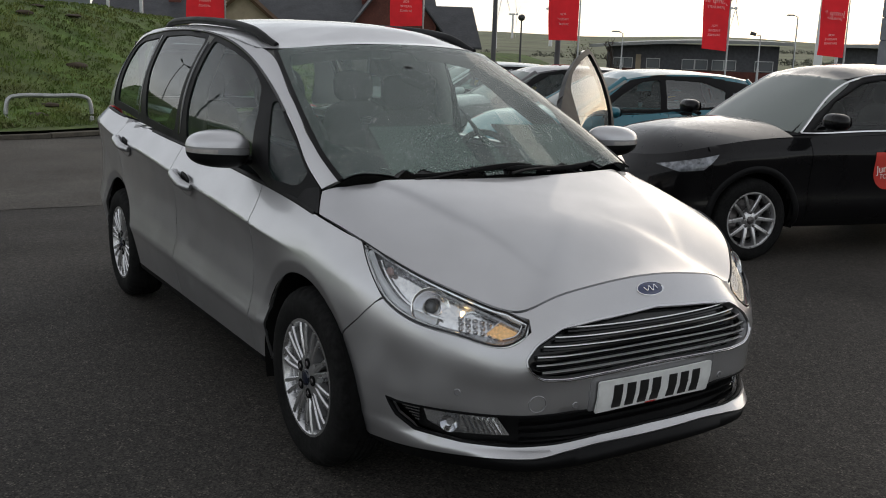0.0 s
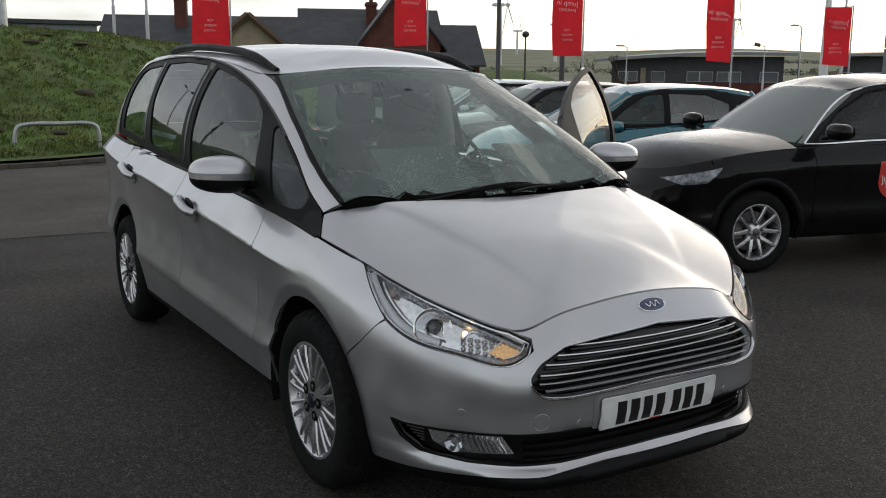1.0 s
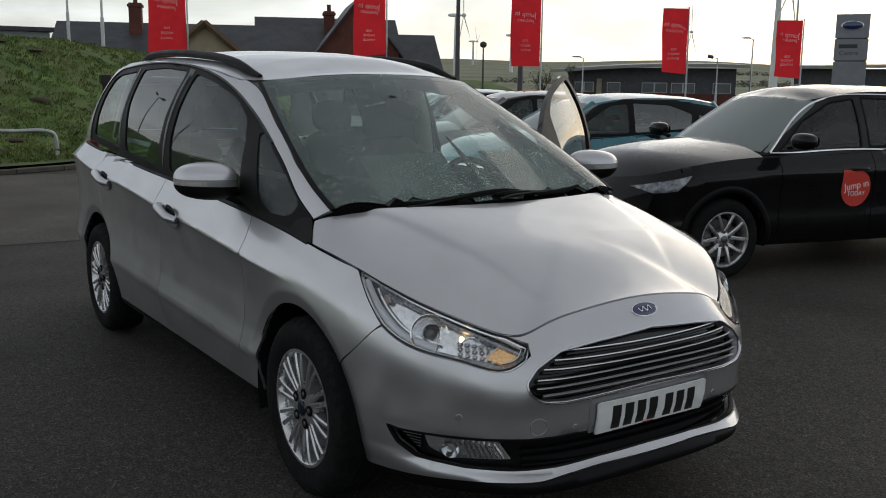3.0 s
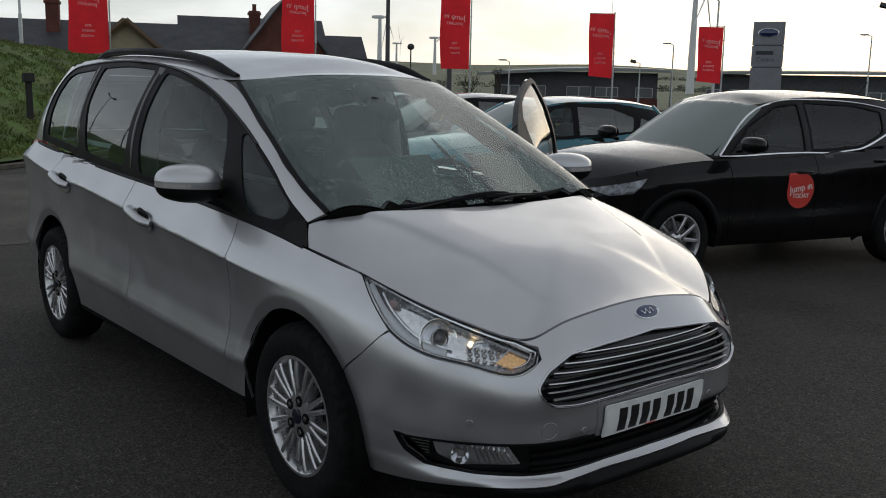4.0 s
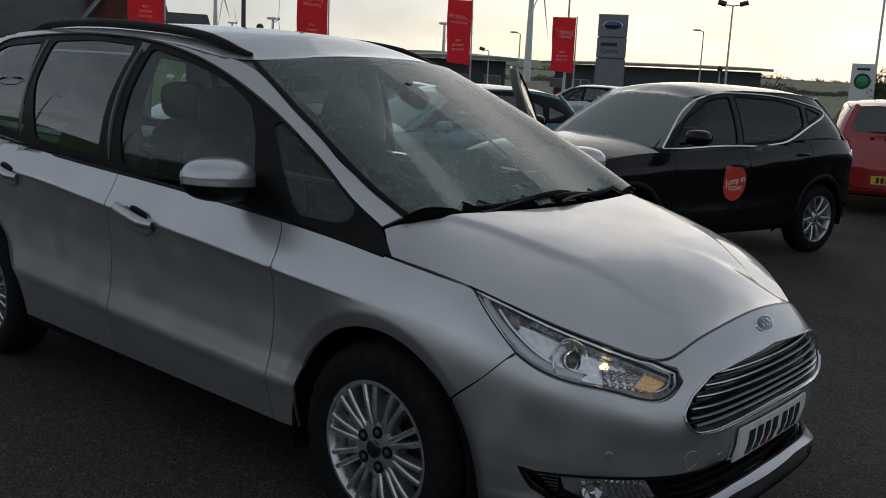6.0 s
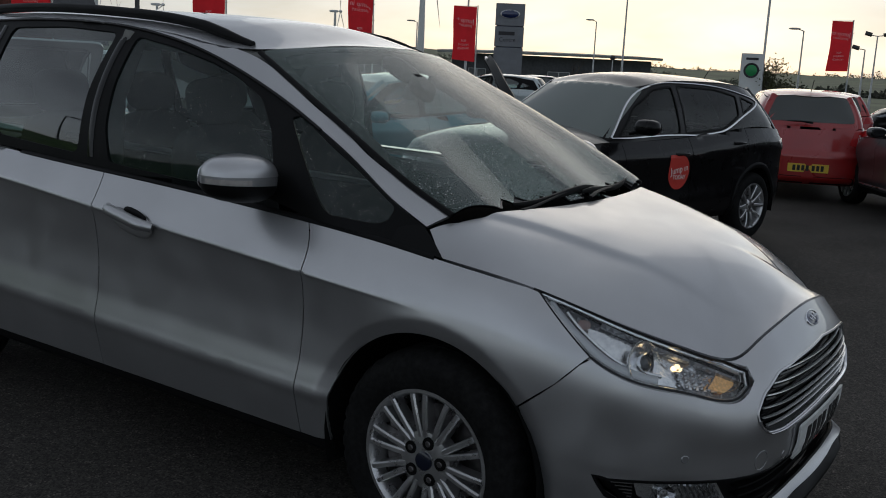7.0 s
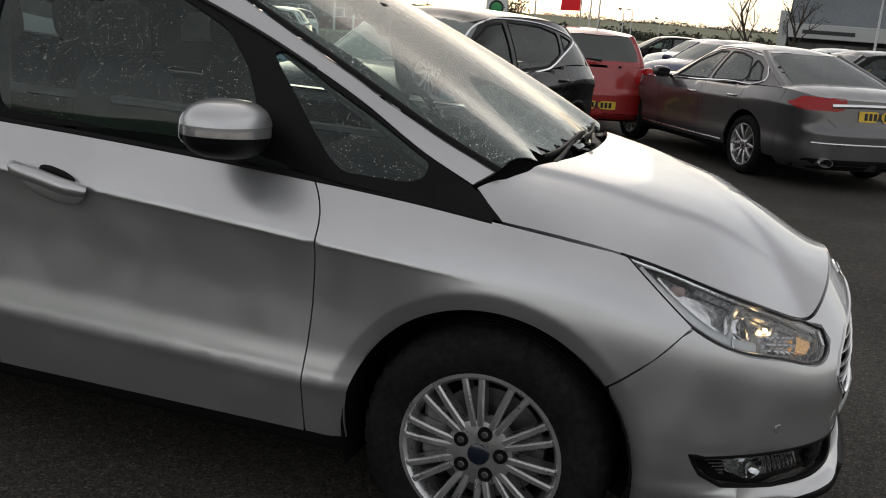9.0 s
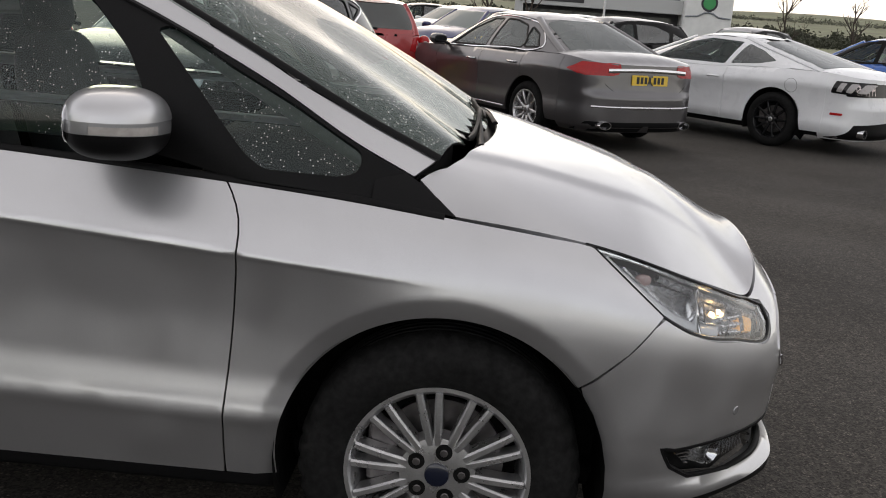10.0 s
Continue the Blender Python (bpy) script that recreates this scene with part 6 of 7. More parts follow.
HATCH_SMALL = dict(
    shape=car_shape(.72, -3.02, .83, .25, [(-3.02, .98), (-2.3, 1.06), (-1.2, .98), (-.3, .93), (.3, .86), (.72, .74)],
                    [(-3.0, 1.0), (-.4, 1.02), (0, .99), (.4, .92), (.72, .76)], -.32, -.80, -2.72, -2.93, .56,
                    [(-3.0, 1.38), (-2.7, 1.44), (-2.2, 1.49), (-1.5, 1.505), (-1.1, 1.48), (-.75, 1.41)], edge_drop=.05, foot_drop=.03),
    wheelbase=2.30, arch=.345, hub=.305, rim=.19, wheel=TEN_SPOKE, bumpers=(.32, -2.66), cowl=-.32, doors=[-1.62, -.48],
    cabin_side=[(-.45, .95), (-.70, 1.20), (-.95, 1.38), (-1.3, 1.43), (-2.1, 1.425), (-2.6, 1.36), (-2.78, 1.25), (-2.82, 1.03), (-2.3, 1.062), (-1.2, .985)],
    panes=[[(-.62, 1.0), (-1.56, 1.03), (-1.56, 1.39), (-1.15, 1.37), (-.85, 1.22)], [(-1.64, 1.04), (-2.35, 1.10), (-2.4, 1.28), (-2.1, 1.37), (-1.64, 1.39)]],
    screen=[(-.20, .3), (-.24, .45), (-.34, .60), (-.86, .50), (-.77, .3)], back=("behind", [(.56, 1.075), (.545, 1.18), (.45, 1.40), (.2, 1.425)]), hatch=[(.60, .96), (.61, 1.10), (.50, 1.44), (.2, 1.455)],
    lamps=[("tail_lamp", "rear", [(.50, .80), (.62, .76), (.74, .80), (.76, .96), (.66, 1.0), (.56, .97)], TAIL_RED), ("tail_reflector", "rear", [(.60, .82), (.69, .82), (.71, .92), (.62, .94)], TAIL_CLEAR),
           ("headlamp", "front", [(.42, .62), (.66, .70), (.66, .82), (.46, .74)], HEADLAMP)],
    mirror=(-.55, .94, 1.0), plate=(0, .47, PLATE_YELLOW), aerial=(-2.5, 0, 1.46))

SALOON = dict(
    shape=car_shape(.90, -4.03, .935, .22, [(-4.03, .96), (-3.5, 1.02), (-2.6, .995), (-1.4, .955), (-.4, .93), (.3, .87), (.7, .78), (.90, .66)],
                    [(-4.03, .99), (-3.75, 1.06), (-3.2, 1.09), (-.5, 1.02), (0, .99), (.5, .90), (.90, .68)], -.62, -1.42, -2.66, -3.50, .575,
                    [(-3.6, 1.20), (-3.0, 1.33), (-2.6, 1.405), (-2.0, 1.455), (-1.6, 1.45), (-1.15, 1.38)], edge_drop=.05, tail=.05),
    wheelbase=2.909, arch=.385, hub=.345, rim=.235, wheel=TEN_SPOKE, bumpers=(.40, -3.50), cowl=-.62, boot=-3.36, doors=[-2.78, -1.88, -.82], strip=SATIN,
    cabin_side=[(-0.851, .945), (-1.154, 1.13), (-1.476, 1.31), (-1.751, 1.385), (-2.21, 1.40), (-2.669, 1.36), (-3.083, 1.22), (-3.35, 1.04), (-3.42, 1.018), (-2.761, .998), (-1.659, .958)],
    panes=[[(-1.053, .985), (-1.843, 1.005), (-1.953, 1.345), (-1.733, 1.335), (-1.384, 1.19)], [(-1.935, 1.008), (-2.633, 1.035), (-2.688, 1.10), (-2.486, 1.29), (-2.256, 1.34), (-2.027, 1.35)], [(-2.688, 1.04), (-2.945, 1.06), (-2.78, 1.20), (-2.578, 1.28)]],
    surround=[(-0.98, .965), (-1.2, 1.10), (-1.476, 1.275), (-1.751, 1.36), (-2.21, 1.375), (-2.578, 1.325), (-2.871, 1.19), (-3.0, 1.06), (-2.927, 1.03), (-2.578, 1.012), (-1.751, .982), (-0.98, .962)],
    screen=[(-.50, .3), (-.55, .5), (-.64, .68), (-1.48, .51), (-1.38, .3)], back=("above", [(-3.44, .66), (-2.66, .50)]), handle=SATIN,
    lamps=[("tail_lamp", "rear", [(.40, .90), (.44, .85), (.60, .835), (.80, .83), (.86, .90), (.78, .97), (.42, .965)], TAIL_RED), ("tail_lamp_side", "side", [(-3.60, .885), (-3.74, .945), (-3.94, .955), (-3.96, .835), (-3.76, .84)], TAIL_RED)],
    mirror=(-1.0, 1.02, 1.02), glass=PANE_LIGHT, plate=(0, .80, PLATE_YELLOW))

COUPE = dict(
    shape=car_shape(.88, -3.88, .93, .20, [(-3.88, .95), (-3.3, 1.0), (-2.5, .985), (-1.6, .925), (-.4, .92), (.3, .89), (.7, .83), (.88, .74)],
                    [(-3.88, .97), (-3.6, 1.03), (-3.1, 1.06), (-.5, 1.02), (0, 1.0), (.5, .95), (.88, .76)], -.30, -1.10, -2.15, -3.38, .54,
                    [(-3.5, 1.11), (-2.8, 1.26), (-2.2, 1.345), (-1.7, 1.38), (-1.4, 1.37), (-1.05, 1.305)], edge_drop=.045, tail=.06, tumble=[(0, -.11), (.08, -.05), (.22, -.02), (.34, -.03), (.5, -.035), (.68, -.02), (.79, 0), (.83, -.004), (1, -.08)]),
    wheelbase=2.72, arch=.395, hub=.355, rim=.24, wheel=BLACK_WHEEL, bumpers=(.42, -3.40), cowl=-.30, boot=-3.28, doors=[-1.98, -.50],
    cabin_side=[(-.45, .935), (-.8, 1.10), (-1.15, 1.265), (-1.5, 1.325), (-1.9, 1.322), (-2.3, 1.27), (-2.8, 1.15), (-3.25, 1.0), (-2.5, .988), (-1.6, .93)],
    panes=[[(-.72, .965), (-1.90, .975), (-2.02, 1.27), (-1.5, 1.29), (-1.08, 1.19)], [(-1.98, .985), (-2.40, 1.02), (-2.62, 1.07), (-2.36, 1.18), (-2.10, 1.255)]],
    screen=[(-.18, .3), (-.23, .5), (-.33, .68), (-1.17, .48), (-1.06, .3)], back=("above", [(-3.20, .62), (-2.24, .47)]),
    lamps=[("tail_panel", "rear", [(.02, .74), (.80, .74), (.82, .90), (.02, .90)], GLOSS_BLACK), ("tail_lamp", "rear", [(.44, .76), (.50, .76), (.53, .88), (.47, .88)], TAIL_CLEAR),
           ("tail_lamp_b", "rear", [(.55, .76), (.61, .76), (.64, .88), (.58, .88)], TAIL_CLEAR), ("tail_lamp_c", "rear", [(.66, .76), (.72, .76), (.75, .88), (.69, .88)], TAIL_CLEAR),
           ("tail_panel_side", "side", [(-3.46, .77), (-3.84, .75), (-3.85, .91), (-3.50, .91)], GLOSS_BLACK), ("tail_bar", "side", [(-3.52, .79), (-3.58, .785), (-3.62, .89), (-3.56, .89)], TAIL_PALE), ("tail_bar", "side", [(-3.62, .785), (-3.68, .78), (-3.72, .89), (-3.66, .89)], TAIL_PALE), ("tail_bar", "side", [(-3.72, .78), (-3.78, .78), (-3.81, .89), (-3.76, .89)], TAIL_PALE), ("diffuser", "rear", [(.02, .22), (.80, .22), (.72, .40), (.02, .44)], BLACK_TRIM), ("side_marker", "side", [(-3.48, .50), (-3.62, .50), (-3.62, .53), (-3.48, .53)], TAIL_RED)],
    mirror=(-.66, 1.04, .99), mirror_paint=BLACK_PAINT)

HATCH = dict(
    shape=car_shape(.83, -3.25, .86, .24, [(-3.25, 1.0), (-2.5, 1.06), (-1.3, .98), (-.3, .94), (.35, .86), (.83, .72)],
                    [(-3.2, 1.0), (-.4, 1.04), (0, 1.0), (.45, .92), (.83, .74)], -.25, -.98, -2.85, -3.12, .56,
                    [(-3.1, 1.37), (-2.85, 1.41), (-2.3, 1.47), (-1.7, 1.49), (-1.3, 1.465), (-.9, 1.39)], edge_drop=.05),
    wheelbase=2.55, arch=.36, hub=.32, rim=.205, wheel=FIVE_TWIN, bumpers=(.38, -2.90), cowl=-.25, doors=[-2.32, -1.45, -.45], fine=1.6, pillars="black",
    cabin_side=[(-.40, .955), (-.75, 1.17), (-1.05, 1.35), (-1.4, 1.415), (-2.1, 1.41), (-2.7, 1.33), (-2.9, 1.22), (-3.0, 1.02), (-2.5, 1.062), (-1.3, .985)],
    panes=[[(-.62, 1.0), (-1.38, 1.02), (-1.42, 1.37), (-1.2, 1.345), (-.9, 1.19)], [(-1.46, 1.025), (-2.24, 1.075), (-2.3, 1.25), (-2.0, 1.355), (-1.50, 1.375)], [(-2.34, 1.09), (-2.66, 1.16), (-2.40, 1.25)]],
    screen=[(-.13, .3), (-.18, .45), (-.27, .62), (-1.03, .50), (-.94, .3)], back=("behind", [(.52, 1.09), (.42, 1.37)]), hatch=[(.60, 1.0), (.50, 1.41)],
    lamps=[("tail_lamp", "rear", [(.54, .86), (.78, .88), (.76, 1.0), (.60, 1.0)], TAIL_RED), ("headlamp", "side", [(.20, .83), (.52, .74), (.66, .66), (.50, .655), (.34, .70)], HEADLAMP)],
    mirror=(-.62, .97, 1.0), plate=(0, .52, PLATE_YELLOW))


def stand(x, y, heading, z=0.0):
    return pose(x, y, z, 0, 0, heading)


suv, suv_body, suv_cabin = parked_car("black_suv", SUV, stand(-2.68, 3.95, 256.8), "glossy black compact SUV with a red door sticker, parked on asphalt", BLACK_PAINT)
STICKER = material("sticker_red", (.62, .045, .03), .5, stain=.06)
STICKER_INK = material("sticker_white", (.85, .80, .76), .5)
sd = suv_body.side(1)
st = sheet("door_sticker", sd, [(-1.125, .88), (-1.28, .88)] + [(-1.28 + .155 * math.cos(a), .725 + .155 * math.sin(a)) for a in np.linspace(math.pi / 2, 2 * math.pi, 34)], STICKER, suv, grain=.04, lift=.007, depth=.002, label="red teardrop sticker with white script")


def lettering(name, text, size, place, mat, parent, depth=.001):
    cu = bpy.data.curves.new(name, "FONT")
    cu.body, cu.size, cu.align_x, cu.align_y, cu.extrude = text, size, "CENTER", "CENTER", depth
    tmp = bpy.data.objects.new("tmp", cu)
    scene.collection.objects.link(tmp)
    bpy.context.view_layer.update()
    me = bpy.data.meshes.new_from_object(tmp.evaluated_get(bpy.context.evaluated_depsgraph_get()))
    bpy.data.objects.remove(tmp)
    me.materials.append(mat)
    ob = new(name, me)
    ob.parent = parent
    ob.matrix_local = place
    return ob


flatside = pose(-1.28, sd(-1.28, .725)[0].y + .011, .725, 90, 0, 180)
lettering("sticker_script", "Jump in", .088, flatside @ pose(0, .025, 0, 0, 0, 8), STICKER_INK, st)
lettering("sticker_word", "TODAY", .056, flatside @ pose(0, -.045, 0), STICKER_INK, st)

red_small, rs_body, rs_cabin = parked_car("red_hatchback", HATCH_SMALL, stand(-2.80, 12.80, 112.5), "small red hatchback seen from behind, parked on asphalt", RED_PAINT)
bk = rs_body.behind()
q, n = bk(0, .80)
part("badge", lathe_bm([(0, .008), (.05, .006), (.056, -.004)], 24, Matrix.Translation(q) @ n.to_track_quat("Y", "Z").to_matrix().to_4x4() @ Matrix.Diagonal((1, 1, .42, 1))), CHROME, red_small, smooth=50)
part("boot_release", blob_bm((.02, .06, .03), 2.6, m=Matrix.Translation(q + Vector((.0, 0, -.09)))), RED_PAINT, red_small, smooth=60)
ribbon("tailgate_seam", bk, [(-.55, .64), (0, .625), (.55, .64)], .008, BLACK_TRIM, red_small, lift=.001, thick=.002)
part("rear_wiper", tube_bm([(-2.99, .0, 1.07), (-3.0, .16, 1.085), (-2.99, .33, 1.08)], [.018, .012, .006], 6), BLACK_TRIM, red_small)
for y in (-.69, .69):
    lamp = part("tail_lamp", blob_bm((.12, .085, .13), 2.3, 10, 24, m=pose(-2.80, y * 1.07, .885, 0, -14, 0)), TAIL_RED, red_small, "round red tail lamp", smooth=60)
    part("lamp_ring", blob_bm((.030, .050, .065), 2.2, 8, 20, m=pose(-2.905, y * 1.06, .88)), TAIL_PALE, lamp, smooth=60)
sheet("lower_valance", bk, rounded([(-.62, .26), (.62, .26), (.60, .36), (-.60, .36)], .04), BLACK_TRIM, red_small, grain=.08, lift=.006, depth=.01)

saloon, sal_body, _ = parked_car("grey_saloon", SALOON, stand(-.50, 11.05, 123.8), "dark grey executive saloon with chrome trim, parked on asphalt", GREY_PAINT)
bk = sal_body.behind()
ribbon("boot_chrome", bk, [(y, .905 - .02 * (y / .6) ** 2) for y in np.linspace(-.56, .56, 16)], .045, CHROME, saloon, lift=.010, thick=.010, label="chrome boot strip")
ribbon("bumper_chrome", bk, [(y, .50) for y in np.linspace(-.72, .72, 16)], .025, SATIN, saloon, lift=.008, thick=.006)
sheet("lower_valance", bk, rounded([(-.80, .23), (.80, .23), (.76, .34), (-.76, .34)], .03), BLACK_TRIM, saloon, grain=.08, lift=.005, depth=.01)
for y in (-.58, .58):
    part("exhaust", lathe_bm([(.0, -.08), (.045, -.08), (.05, 0), (.056, 0), (.056, -.16)], 24, pose(-4.02, y, .30, 0, 0, 90) @ Matrix.Diagonal((1.5, 1, .8, 1))), CHROME, saloon, "chrome tailpipe", smooth=40)
ribbon("boot_seam", bk, [(-.62, .98), (-.58, .74), (-.50, .68), (.50, .68), (.58, .74), (.62, .98)], .007, BLACK_TRIM, saloon, lift=.001, thick=.002)

coupe, cp_body, _ = parked_car("white_coupe", COUPE, stand(2.30, 11.96, 134.0), "white fastback coupe with black wheels, parked on wet asphalt", WHITE_PAINT)
sdc = cp_body.side(1)
ribbon("fuel_flap", sdc, [(-2.95 + .085 * math.cos(a), .80 + .085 * math.sin(a)) for a in np.linspace(0, 2 * math.pi, 28)], .004, BLACK_TRIM, coupe, lift=.004, thick=.001)
for y in (-.62, .62):
    part("exhaust", lathe_bm([(0, -.08), (.045, -.08), (.048, 0), (.054, 0), (.054, -.16)], 20, pose(-3.86, y, .30, 0, 0, 90)), CHROME, coupe, smooth=40)


# ---- round the car park ----
EYE0 = (2.7, -2.6)


LATE, LAST = (1.5, -3.1), (.55, -3.1)


def bearing(deg, dist, z=0.0, at=EYE0):
    """A place by its compass bearing and distance from a stand on the walk."""
    return Vector((at[0] + dist * math.cos(radians(deg)), at[1] + dist * math.sin(radians(deg)), z))


STEEL = material("galvanised_steel", (.42, .43, .43), .45, .8, grain=.15, grain_scale=60, stain=.15, stain_scale=4)
DARK_POST = material("dark_post", (.05, .05, .052), .5, .2, stain=.2)
WOOD_POST = material("black_wood", (.022, .020, .018), .8, grain=.3, grain_scale=60)
POLE_WHITE = material("pole_metal", (.45, .46, .47), .4, .6, stain=.1)


def cloth(name, color):
    m = bpy.data.materials.new(name)
    m.use_nodes = True
    nt = m.node_tree
    b = nt.nodes["Principled BSDF"]
    tr, mx, nz, cr = (nt.nodes.new("ShaderNode" + k) for k in ("BsdfTranslucent", "MixShader", "TexNoise", "Mix"))
    nz.inputs["Scale"].default_value = 3
    nt.links.new(nt.nodes.new("ShaderNodeTexCoord").outputs["Object"], nz.inputs["Vector"])
    cr.data_type = "RGBA"
    cr.inputs["A"].default_value, cr.inputs["B"].default_value = (*[c * .82 for c in color], 1), (*[min(1, c * 1.1) for c in color], 1)
    nt.links.new(nz.outputs["Fac"], cr.inputs["Factor"])
    nt.links.new(cr.outputs["Result"], b.inputs["Base Color"])
    nt.links.new(cr.outputs["Result"], tr.inputs["Color"])
    b.inputs["Roughness"].default_value = .8
    mx.inputs[0].default_value = .66
    nt.links.new(b.outputs[0], mx.inputs[1])
    nt.links.new(tr.outputs[0], mx.inputs[2])
    nt.links.new(mx.outputs[0], nt.nodes["Material Output"].inputs[0])
    return m


FLAG_RED = cloth("flag_red", (.74, .030, .042))
FLAG_INK = cloth("flag_white", (.97, .88, .86))


def banner(at, top, bottom, ground, width=1.02, seed=0):
    """A feather banner on a pole, its lettering seen from behind."""
    f = empty("banner_flag", Matrix.Translation((at[0], at[1], 0)))
    tagged(f, "tall red advertising banner with white lettering on a metal pole", "banner", "banners along the road")
    aim = math.degrees(math.atan2(at[1] - EYE0[1], at[0] - EYE0[0])) - 90
    turn = Matrix.Rotation(radians(aim + random.uniform(-4, 4)), 4, "Z")
    pole = tube_bm([(0, 0, ground), (0, 0, (ground + top) / 2), (random.uniform(-.05, .05), 0, top + .05)], [.045, .038, .025], 10)
    part("pole", pole, POLE_WHITE, f, smooth=60)
    arm = tube_bm([(0, 0, top), (-width, 0, top - .02)], .015, 6)
    arm.transform(turn)
    part("arm", arm, POLE_WHITE, f)
    nx, nz = 14, 34
    bm = bmesh.new()
    vs = {}
    wave = lambda u, v: .05 * math.sin(5 * v + 4 * u + seed) * (.3 + v) + .03 * math.sin(11 * v + 2 * u + 2 * seed)
    for i in range(nx + 1):
        for j in range(nz + 1):
            u, v = i / nx, j / nz
            drift = .06 * math.sin(4 * v + seed) * v * u
            drop = .10 * (u - .3) * v ** 3 * math.sin(seed)
            vs[i, j] = bm.verts.new((-.05 - (width - .05) * u + drift, wave(u, v), top - .03 - (top - bottom) * v - drop))
    for i in range(nx):
        for j in range(nz):
            bm.faces.new((vs[i, j], vs[i + 1, j], vs[i + 1, j + 1], vs[i, j + 1]))
    bm.transform(turn)
    flag = part("flag", bm, FLAG_RED, f, "red cloth banner", smooth=80)
    h = top - bottom
    for text, size, v, tilt in (("Jump in", .30, .25, 6), ("JANUARY", .17, .345, 3), ("FOR", .13, .63, 0), ("MASSIVE", .13, .70, 0), ("SAVINGS", .13, .77, 0)):
        u = .52
        place = turn @ Matrix.Translation((-.05 - (width - .05) * u, wave(u, v) - .03, top - .03 - h * v)) @ Matrix.Diagonal((-1, 1, 1, 1)) @ pose(0, 0, 0, 90, 0, 0) @ pose(0, 0, 0, 0, 0, tilt)
        t = lettering("lettering", text, size, place, FLAG_INK, flag, .002)
    for v in (.25, .5, .75):
        part("pole_ring", lathe_bm([(.05, -.01), (.06, 0), (.05, .01)], 10, Matrix.Translation((0, 0, top - h * v)) @ pose(0, 0, 0, 90)), POLE_WHITE, f)
    return f


banner(bearing(160.5, 40), 5.40, 2.55, 1.6, 1.50, seed=1.0)
banner(bearing(148.9, 40), 5.33, 2.70, 1.1, 1.36, seed=2.2)
banner(bearing(139.65, 41), 5.22, 2.32, .0, 1.30, seed=3.1)
banner(bearing(131.15, 42), 4.80, 2.10, .0, 1.10, seed=4.4)
banner(bearing(124.95, 44), 4.40, 1.98, .0, 1.10, seed=5.2)
banner(bearing(102.2, 52, 0, LATE), 4.90, 2.45, .0, seed=0.4)


def street_lamp(at, height, ground=0.0, heads=1, mat=STEEL, r=.06, kind="lantern"):
    lamp = empty("street_lamp", Matrix.Translation((at[0], at[1], ground)))
    tagged(lamp, "slim grey metal lighting column with %s" % ("twin floodlights" if heads == 2 else "one lantern"), "lamp post", "lighting columns")
    part("column", tube_bm([(0, 0, 0), (0, 0, 1.2), (0, 0, 1.25), (0, 0, height)], [r * 1.5, r * 1.4, r, r * .6], 10), mat, lamp, smooth=60)
    d = Vector((EYE0[1] - at[1], at[0] - EYE0[0], 0)).normalized()
    for s in ((-1, 1) if heads == 2 else (1,)):
        if kind == "flood":
            part("bracket", tube_bm([(0, 0, height), d * .35 * s + Vector((0, 0, height + .05))], .03, 6), mat, lamp)
            part("floodlight", box_bm((-.20, -.12, -.09), (.20, .12, .09), .02, m=Matrix.Translation(d * .5 * s + Vector((0, 0, height + .12))) @ Matrix.Rotation(math.atan2(d.y, d.x), 4, "Z") @ pose(0, 0, 0, 20 * s, -15 * s, 0)), DARK_POST, lamp)
        elif kind == "ball":
            part("globe", blob_bm((.22, .22, .2), 2, m=Matrix.Translation((0, 0, height + .1))), DARK_POST, lamp, smooth=60)
        else:
            part("arm", tube_bm([(0, 0, height), d * .3 * s + Vector((0, 0, height + .10))], .03, 6), mat, lamp)
            part("lantern", blob_bm((.32, .11, .06), 2.8, 8, 18, m=Matrix.Translation(d * .5 * s + Vector((0, 0, height + .12))) @ Matrix.Rotation(math.atan2(d.y, d.x), 4, "Z")), mat, lamp, smooth=60)
    return lamp


for az_, el, dist, heads, kind, mat, r, stand_at in (
        (144.6, 9.0, 38, 1, "lantern", DARK_POST, .10, EYE0), (140.9, 8.5, 44, 1, "lantern", DARK_POST, .13, EYE0), (127.85, 2.66, 75, 1, "lantern", STEEL, .07, EYE0), (125.4, 5.18, 48, 1, "lantern", STEEL, .07, EYE0),
        (117.3, 3.2, 75, 1, "lantern", STEEL, .07, EYE0), (137.4, 1.55, 70, 1, "lantern", STEEL, .06, EYE0), (143.3, 2.2, 60, 1, "ball", DARK_POST, .07, EYE0), (129.7, 1.6, 70, 1, "flood", STEEL, .06, EYE0), (116.2, 1.1, 74, 1, "ball", STEEL, .06, EYE0),
        (165.1, 4.0, 36, 2, "lantern", STEEL, .045, EYE0), (166.9, 2.6, 36, 2, "flood", STEEL, .04, EYE0), (172.7, 9.0, 30, 1, "lantern", STEEL, .15, EYE0), (114.6, 4.7, 48, 2, "flood", STEEL, .06, LATE), (106.7, 8.0, 44, 1, "lantern", STEEL, .06, LATE), (104.75, 3.1, 58, 1, "lantern", STEEL, .06, LATE),
        (101.5, 2.2, 60, 1, "flood", STEEL, .06, LATE), (100.1, 2.95, 62, 2, "flood", STEEL, .06, LAST), (98.7, 1.27, 120, 1, "flood", STEEL, .07, LAST), (98.2, 1.27, 122, 1, "lantern", STEEL, .07, LAST), (96.6, .9, 140, 1, "flood", STEEL, .07, LAST), (84.9, 4, 48, 1, "lantern", STEEL, .06, LAST)):
    p = bearing(az_, dist, 0, stand_at)
    street_lamp(p, 1.52 + dist * math.tan(radians(el)), bank_height(p.x, p.y) if az_ > 150 else 0.0, heads, mat, r, kind)

